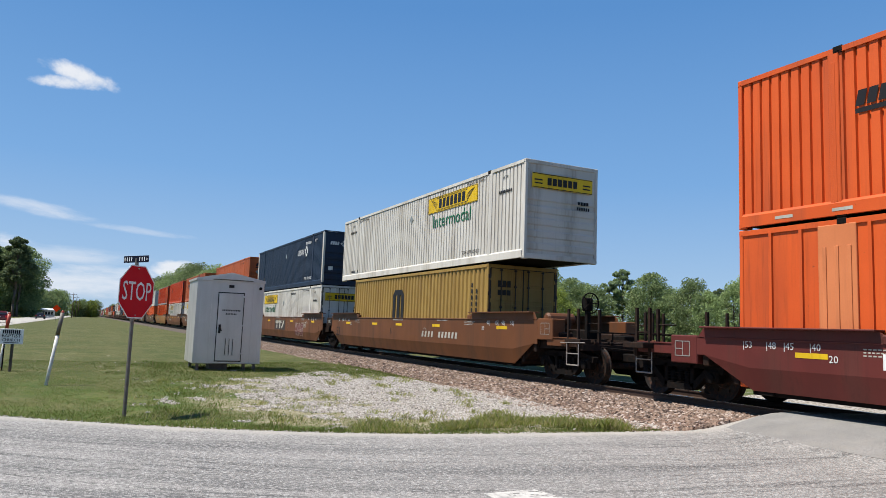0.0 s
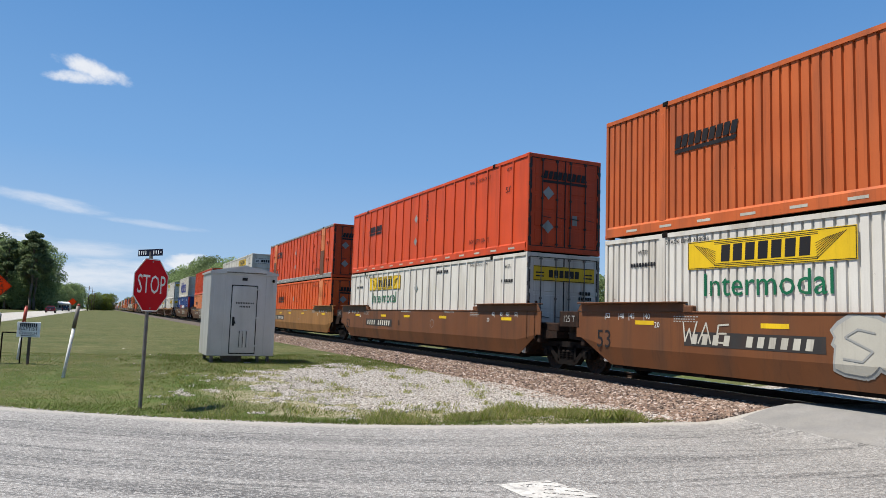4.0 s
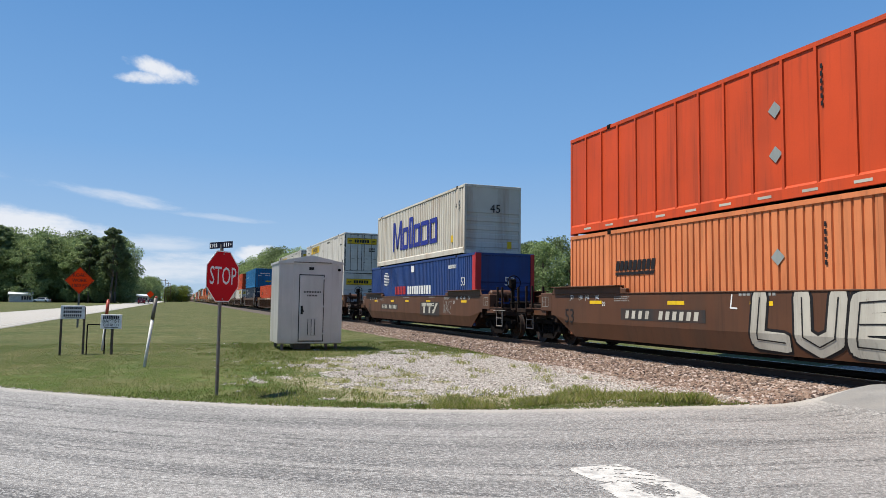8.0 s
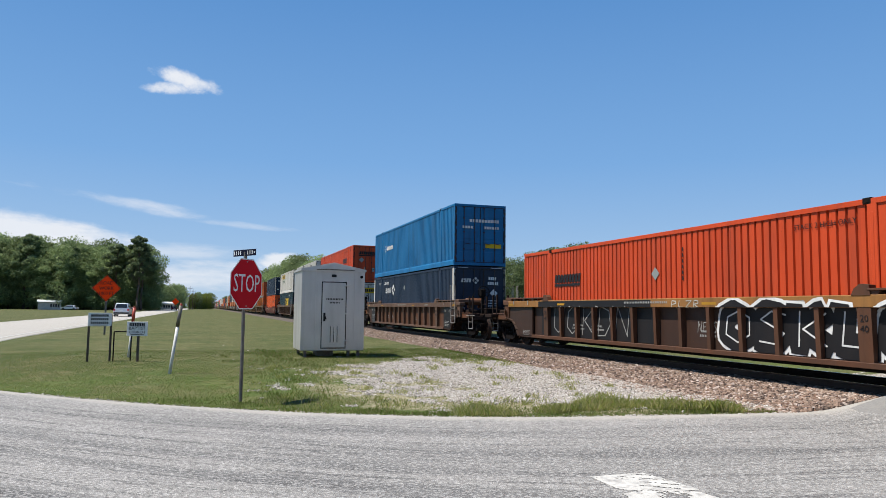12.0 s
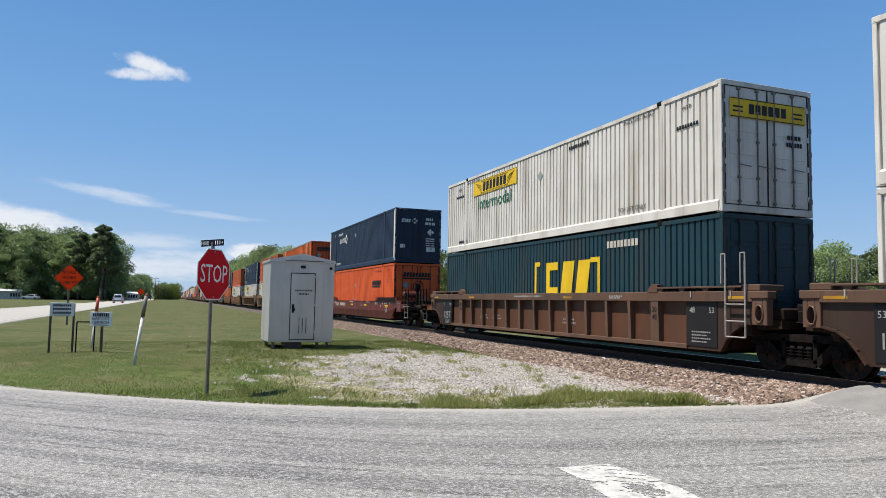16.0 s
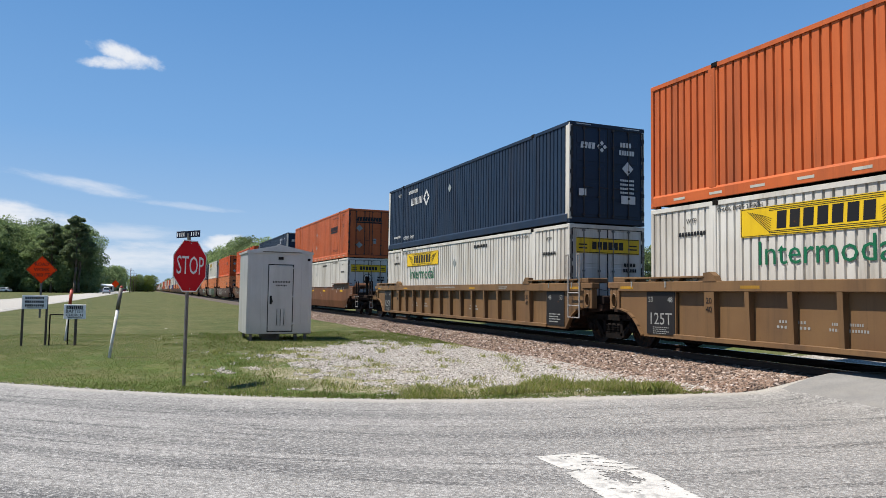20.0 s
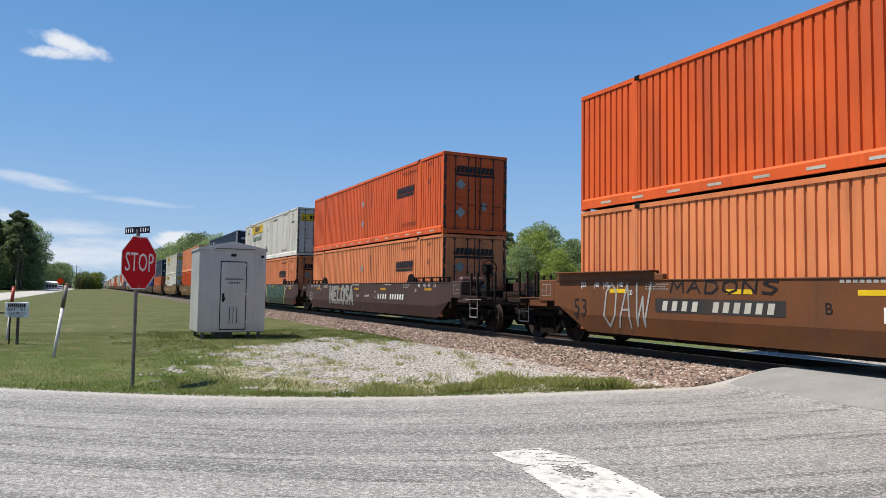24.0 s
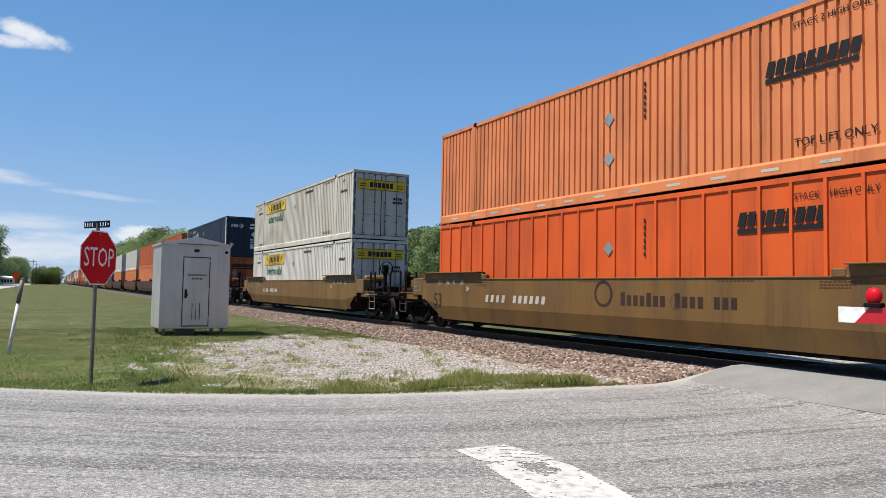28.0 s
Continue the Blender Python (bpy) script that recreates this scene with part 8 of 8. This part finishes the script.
def crossing_gate(x, y, z):
    """Lowered crossing gate: a striped arm with a red lamp near its tip, on a post at the far side of the road."""
    gate = thing("crossing_gate", (x, y, 0), "lowered red and white striped crossing gate arm with red lamp", "crossing gate")
    long, h = 8.6, 0.085
    edge = 0.0
    for k in range(13):
        a, b = (0.0 if k == 0 else edge), edge + (0.34 if k == 0 else 0.66)
        d = 0.16
        part("stripe", prism(bmesh.new(), [(-a + (0 if k == 0 else d), z - h), (-b + d, z - h), (-b, z + h), (-a, z + h)] if k else [(0, z - h), (-b + d, z - h), (-b, z + h), (0, z + h)], "x", -0.018, 0.018),
             P["sign_white"] if k % 2 == 0 else P["marker_bright"], gate)
        edge = b
    lamp = part("lamp_bracket", box(bmesh.new(), -0.05, 0.05, -0.47, -0.29, z + h, z + h + 0.05, 0.01), P["steel"], gate)
    bm = bmesh.new()
    bmesh.ops.create_uvsphere(bm, u_segments=16, v_segments=10, radius=0.085, matrix=Matrix.Translation((0, -0.38, z + h + 0.12)) @ Matrix.Diagonal((0.7, 1, 1.1, 1)))
    for f in bm.faces:
        f.smooth = True
    part("lamp", bm, P["sign_red"], gate, "dark red signal lamp")
    bm = bmesh.new()
    rod(bm, (0.1, -long, 0), (0.1, -long, 3.2), 0.07, 12)
    box(bm, -0.12, 0.12, -long - 0.2, -long + 0.15, z - 0.25, z + 0.35, 0.03)
    part("mast", bm, P["post"], gate)
    part("base", box(bmesh.new(), -0.25, 0.45, -long - 0.35, -long + 0.35, -0.1, 0.3, 0.04), P["post"], gate)


crossing_gate(7.63, 4.78, 1.41)


# ---- trees ----
def leaf_material(name, a, b):
    m = bpy.data.materials.new(name)
    m.use_nodes = True
    n, l = m.node_tree.nodes, m.node_tree.links
    bsdf = n["Principled BSDF"]
    g = n.new("ShaderNodeNewGeometry")
    o = n.new("ShaderNodeObjectInfo")
    x = n.new("ShaderNodeMix")
    x.data_type = "RGBA"
    l.new(g.outputs["Random Per Island"], x.inputs["Factor"])
    x.inputs[6].default_value, x.inputs[7].default_value = (*a, 1), (*b, 1)
    h = n.new("ShaderNodeHueSaturation")
    r = n.new("ShaderNodeMapRange")
    r.inputs["To Min"].default_value, r.inputs["To Max"].default_value = 0.65, 1.4
    l.new(o.outputs["Random"], r.inputs["Value"])
    l.new(r.outputs[0], h.inputs["Value"])
    l.new(x.outputs[2], h.inputs["Color"])
    l.new(h.outputs[0], bsdf.inputs["Base Color"])
    bsdf.inputs["Roughness"].default_value = 0.7
    bsdf.inputs["Specular IOR Level"].default_value = 0.25
    # leaves let some light through
    thin = n.new("ShaderNodeBsdfTranslucent")
    l.new(h.outputs[0], thin.inputs["Color"])
    both = n.new("ShaderNodeMixShader")
    both.inputs[0].default_value = 0.35
    l.new(bsdf.outputs[0], both.inputs[1])
    l.new(thin.outputs[0], both.inputs[2])
    l.new(both.outputs[0], n["Material Output"].inputs["Surface"])
    return m


LEAF = leaf_material("broad_leaves", (0.105, 0.155, 0.06), (0.25, 0.31, 0.13))
PINE = leaf_material("pine_needles", (0.09, 0.13, 0.065), (0.20, 0.25, 0.115))
LIGHT = leaf_material("light_leaves", (0.12, 0.16, 0.03), (0.21, 0.25, 0.05))


def tree(name, seed, tall, wide, mat, low, label, leaves=13000, pine=False):
    """A tapered trunk with limbs, and a crown of clumps of small leaves with gaps between them. Built 1:1, at the origin."""
    rng = np.random.RandomState(seed)
    t = thing(name, (0, 0, 0), label, "tree")
    bm = bmesh.new()
    top = Vector((rng.uniform(-0.4, 0.4), rng.uniform(-0.4, 0.4), tall * 0.9))
    joints = [Vector((0, 0, -0.3)).lerp(top, k / 5) + Vector((rng.uniform(-0.15, 0.15), rng.uniform(-0.15, 0.15), 0)) for k in range(6)]
    r0 = tall * 0.018
    for k in range(5):
        rod(bm, joints[k], joints[k + 1], r0 * (1 - k * 0.17), 7, r0 * (1 - (k + 1) * 0.17))
    clumps = []
    count = 44 if not pine else 22
    for k in range(count):
        f = low + (1 - low) * (k + 0.5) / count
        a = k * 2.4 + rng.uniform(-0.5, 0.5)
        if pine:
            reach = wide * (0.35 + 0.65 * math.sin(math.pi * min(1, (f - low) / (1 - low) * 0.75 + 0.25))) * rng.uniform(0.5, 1.0)
        else:
            reach = wide * math.sqrt(max(0.05, 1 - ((f - low) / (1 - low) * 1.9 - 0.8) ** 2 * 0.8)) * rng.uniform(0.45, 1.0)
        c = Vector((math.cos(a) * reach, math.sin(a) * reach, tall * f))
        root = Vector((0, 0, 0)).lerp(top, max(0.2, f - 0.12))
        rod(bm, root, c, r0 * 0.25, 5, r0 * 0.08)
        clumps.append((c, wide * rng.uniform(0.28, 0.5) * (0.8 if pine else 1)))
    part("trunk", bm, P["bark"], t)
    vs, fs = [], []
    per = leaves // count
    for c, r in clumps:
        d = rng.normal(size=(per, 3))
        d /= np.linalg.norm(d, axis=1)[:, None]
        d *= (rng.rand(per, 1) ** 0.4) * r
        d[:, 2] *= 0.62
        p = d + np.array(c)
        s = tall * 0.0125 * rng.uniform(0.6, 1.5, (per, 1))
        u = rng.normal(size=(per, 3))
        u /= np.linalg.norm(u, axis=1)[:, None]
        w = np.cross(u, rng.normal(size=(per, 3)))
        w /= np.linalg.norm(w, axis=1)[:, None]
        q = np.stack([p - u * s, p + w * s * 0.55, p + u * s, p - w * s * 0.55], 1)
        base = sum(len(x) for x in vs)
        vs.append(q.reshape(-1, 3))
        fs.append(np.arange(base, base + 4 * per).reshape(-1, 4))
    me = bpy.data.meshes.new("crown")
    me.from_pydata(np.concatenate(vs).tolist(), [], np.concatenate(fs).tolist())
    me.materials.append(mat)
    put("crown", me, t)
    return t


KINDS = [
    tree("tree", 1, 14, 4.6, LEAF, 0.05, "broad green oak with a dense dark crown"),
    tree("tree", 2, 12, 4.2, LEAF, 0.04, "rounded green tree in full summer leaf"),
    tree("tree", 3, 17, 3.4, PINE, 0.45, "tall dark pine with a tufted crown", 8000, True),
    tree("tree", 4, 10, 3.6, LIGHT, 0.08, "light green young tree with airy crown"),
    tree("tree", 5, 15, 5.2, LEAF, 0.06, "spreading green tree at the wood's edge"),
]
SIZES = (14, 12, 17, 10, 15)
used = set()


def plant(kind, x, y, tall, turn, group):
    k = tall / SIZES[kind]
    m = pose(x, y, ground_z(min(x, 40), y) - 0.05, 0, 0, turn)
    ob = KINDS[kind]
    if kind in used:
        ob = copy_thing(KINDS[kind], m)
    else:
        used.add(kind)
        ob.matrix_basis = m
    ob.scale = (k, k, k)
    tagged(ob, group=group)
    return ob


rng = random.Random(5)
# beyond the highway: a closed wall of trees that runs up the road
for k in range(80):
    f = k / 79
    az, dist = radians(-16.5 + 12.2 * f), 262 - 14 * f + rng.uniform(-4, 8) + 12 * (k % 2)
    tall = (dist * 0.072 + 1.2) * rng.uniform(0.82, 1.12)
    plant(rng.choice([0, 1, 4, 0, 4, 2]), dist * math.sin(az), dist * math.cos(az), tall, rng.uniform(0, 360), "trees beyond the highway")
for az, dist, tall in ((-4.6, 236, 22.5), (-4.35, 240, 21), (-11.6, 255, 23), (-6.1, 244, 20.5)):
    plant(2, dist * math.sin(radians(az)), dist * math.cos(radians(az)), tall, az * 50, "trees beyond the highway")
for k in range(18):
    f = k / 17
    az, dist = radians(-3.6 + 2.0 * f), 300 + 260 * f
    plant(rng.choice([0, 1, 4]), dist * math.sin(az), dist * math.cos(az), (dist * 0.026 + 1.5) * rng.uniform(0.8, 1.1), rng.uniform(0, 360), "far trees up the road")
for k in range(10):
    az, dist = radians(-0.9 + 1.4 * k / 9), 420 + 30 * rng.random()
    plant(rng.choice([0, 1, 4, 3]), dist * math.sin(az), dist * math.cos(az), dist * 0.016 * rng.uniform(0.8, 1.2) + 1, rng.uniform(0, 360), "far trees up the road")
# beyond the railway
for k in range(66):
    f = k / 65
    az = 76 - 66 * f
    dist = 98 + 30 * rng.random() + 60 * max(0, f - 0.6)
    high = 5.0 if az > 22 else 3.4 + 1.6 * (az - 8) / 14
    tall = (dist * math.tan(radians(high)) + 1.4) * rng.uniform(0.72, 1.06)
    plant(rng.choice([0, 1, 4, 2, 3, 4, 0, 1]), dist * math.sin(radians(az)), dist * math.cos(radians(az)), tall, rng.uniform(0, 360), "trees beyond the railway")
for k in range(26):
    f = k / 25
    az, dist = 8.5 - 7.6 * f, 170 + 380 * f
    tall = dist * math.tan(radians(min(0.70 * az, 3.9))) * rng.uniform(0.78, 1.05) + 1.5
    plant(rng.choice([0, 1, 4]), dist * math.sin(radians(az)) + 4, dist * math.cos(radians(az)), tall, rng.uniform(0, 360), "trees beyond the railway")


# ---- vehicles on the highway ----
def tyre(bm):
    lathe(bm, [(-0.11, 0.20), (-0.11, 0.31), (-0.08, 0.345), (0.08, 0.345), (0.11, 0.31), (0.11, 0.20)], sides=18)


def rim(bm):
    lathe(bm, [(-0.115, 0.03), (-0.10, 0.20), (0.10, 0.20), (0.115, 0.03)], sides=12)


DRIVEN = []


def vehicle(name, label, category, paint_mat, tall, keys, long=4.7):
    """A car that faces +y: tall True for a sport utility vehicle, else a saloon."""
    v = thing(name, (-9.7, keys[0][1], 0.25), label, category)
    h = 1.72 if tall else 1.42
    belt = 1.02 if tall else 0.92
    lower = [(-long / 2, 0.35), (-long / 2 + 0.08, 0.28), (long / 2 - 0.1, 0.28), (long / 2, 0.45), (long / 2 - 0.05, 0.75), (long / 2 - 0.9, belt - 0.04), (-long / 2 + 0.05, belt), (-long / 2 - 0.02, 0.6)]
    bm = bmesh.new()
    prism(bm, lower, "x", -0.92, 0.92)
    bmesh.ops.bevel(bm, geom=bm.edges[:], offset=0.06, segments=2, affect="EDGES")
    part("body", bm, paint_mat, v)
    rear = -long / 2 + (0.12 if tall else 0.75)
    cab = [(rear, belt - 0.03), (long / 2 - 1.05, belt - 0.03), (long / 2 - 1.85, h - 0.03), (rear + 0.35, h), (rear + 0.22, h - 0.08)]
    bm = bmesh.new()
    prism(bm, cab, "x", -0.80, 0.80)
    for w in bm.verts:
        if w.co.z > h - 0.2:
            w.co.x *= 0.84
    bmesh.ops.bevel(bm, geom=bm.edges[:], offset=0.05, segments=2, affect="EDGES")
    part("cabin", bm, paint_mat, v)
    bm = bmesh.new()
    bm.faces.new([bm.verts.new(q) for q in ((-0.68, rear + 0.015, belt + 0.08), (0.68, rear + 0.015, belt + 0.08), (0.58, rear + 0.20, h - 0.14), (-0.58, rear + 0.20, h - 0.14))])
    part("rear_window", bm, P["glass"], v)
    for sx in (-1, 1):
        bm = bmesh.new()
        pts = [(sx * 0.805, rear + 0.35, belt + 0.03), (sx * 0.805, long / 2 - 1.25, belt + 0.03), (sx * 0.70, long / 2 - 1.85, h - 0.12), (sx * 0.70, rear + 0.45, h - 0.12)]
        bm.faces.new([bm.verts.new(q) for q in pts][:: sx])
        part("side_window", bm, P["glass"], v)
        part("tail_light", box(bmesh.new(), sx * 0.80 - 0.10, sx * 0.80 + 0.10, -long / 2 - 0.03, -long / 2 + 0.06, belt - 0.28, belt - 0.06, 0.02), P["sign_red"], v, "red tail light")
        part("mirror", box(bmesh.new(), sx * 0.98 - 0.09, sx * 0.98 + 0.09, long / 2 - 1.5, long / 2 - 1.38, belt, belt + 0.14, 0.03), paint_mat, v)
        for y in (-long / 2 + 0.85, long / 2 - 0.85):
            t = put("wheel", shaped("tyre", tyre, P["rubber"]), v, (sx * 0.82, y, 0.345))
            put("rim", shaped("rim", rim, P["silver"]), t)
    part("bumper", box(bmesh.new(), -0.88, 0.88, -long / 2 - 0.06, -long / 2 + 0.10, 0.36, 0.56, 0.04), P["rubber"] if tall else paint_mat, v)
    part("number_plate", box(bmesh.new(), -0.16, 0.16, -long / 2 - 0.035, -long / 2 - 0.01, 0.70, 0.80), P["sign_white"], v)
    if keys[-1][1] != keys[0][1]:
        DRIVEN.append((v, keys))
    return v


SILVER_CAR = material("pale_silver_car_paint", (0.70, 0.71, 0.72), rough=0.25, metal=0.1, scale=2, bump=0.0)
DARK_CAR = material("dark_car_paint", (0.03, 0.03, 0.035), rough=0.2, scale=2, bump=0.0)
MAROON_CAR = material("maroon_car_paint", (0.09, 0.012, 0.014), rough=0.2, scale=2, bump=0.0)
WHITE_CAR = material("white_car_paint", (0.70, 0.70, 0.69), rough=0.25, scale=2, bump=0.0)
vehicle("sport_utility_vehicle", "silver sport utility vehicle driving up the highway", "car", SILVER_CAR, True,
        [(0.0, -95), (8.0, 36), (9.0, 51), (10.0, 66), (11.0, 83.5), (12.0, 100), (12.5, 108.5), (14.5, 138), (16.0, 160), (18.0, 187), (20.0, 218), (21.5, 243), (28.0, 350)])
vehicle("car", "dark maroon saloon car driving up the highway", "car", MAROON_CAR, False, [(0.0, 105), (3.0, 154), (6.0, 194), (9.0, 229), (14.0, 300), (21.0, 400), (28.0, 500)])
vehicle("car", "dark saloon car far up the highway", "car", DARK_CAR, False, [(0.0, 190), (3.0, 222), (9.0, 300), (15.0, 380), (21.0, 460), (28.0, 550)])
parked = vehicle("car", "white saloon car parked beside a shed", "car", WHITE_CAR, False, [(0.0, 0), (28.0, 0)])
parked.matrix_basis = pose(-37.5, 236, 0.22, 0, 0, 78)


def shed(x, y, turn, w, h):
    """A low pale building with a shallow metal roof and a row of openings."""
    b = thing("shed", pose(x, y, 0.2, 0, 0, turn), "low pale building with a metal roof", "building")
    part("wall", box(bmesh.new(), -w / 2, w / 2, 0, 4, -0.2, h * 0.75), P["siding"], b)
    part("roof", prism(bmesh.new(), [(-0.4, h * 0.74), (4.4, h * 0.74), (4.4, h * 0.8), (2, h), (-0.4, h * 0.8)], "x", -w / 2 - 0.3, w / 2 + 0.3), P["roof_metal"], b)
    for k in range(4):
        part("window", box(bmesh.new(), w * (0.02 + k * 0.11), w * (0.10 + k * 0.11), -0.03, 0.02, h * 0.25, h * 0.6), P["glass"], b)
    return b


shed(-43.5, 240, 12, 6.0, 3.0)
far = shed(-16.5, 330, 0, 9, 3.4)
tagged(far, "low pale building among far trees")


def utility_pole(x, y):
    p = thing("utility_pole", (x, y, 0.1), "far wooden utility pole with a crossarm", "utility pole", "utility poles")
    part("pole", rod(bmesh.new(), (0, 0, -0.3), (0, 0, 9.5), 0.16, 8, 0.11), P["bark"], p)
    part("crossarm", box(bmesh.new(), -1.1, 1.1, -0.06, 0.06, 8.7, 8.85), P["bark"], p)
    return p


first_pole = utility_pole(-5.2, 300)
for k in range(1, 5):
    copy_thing(first_pole, pose(-5.2 + 0.4 * k, 300 + 55 * k, 0.1))


# ---- what moves ----
def motions():
    for ob, lead in MOVING:
        x, z = ob.matrix_basis.translation.x, ob.matrix_basis.translation.z
        walk(ob, [(t, pose(x, lead - SPEED * t, z)) for t in (0.0, 7.0, 14.0, 21.0, 28.0)])
    # the wheels roll: one turning set for the leading and one for the trailing axles, shared by all trucks
    step = math.degrees(SPEED / FPS / 0.457)
    for d in (-0.89, 0.89):
        sets = [w for w, place in WHEELS if place == d]
        walk(sets[0], [(k / FPS, pose(0, d, 0.457, step * k)) for k in range(28 * FPS + 1)])
        keys = sets[0].animation_data
        for w in sets[1:]:
            w.rotation_mode = "QUATERNION"
            own = w.animation_data_create()
            own.action = keys.action
            own.action_slot = keys.action_slot
    for ob, keys in DRIVEN:
        x, z = ob.matrix_basis.translation.x, ob.matrix_basis.translation.z
        walk(ob, [(t, pose(x, y, z)) for t, y in keys])


motions()
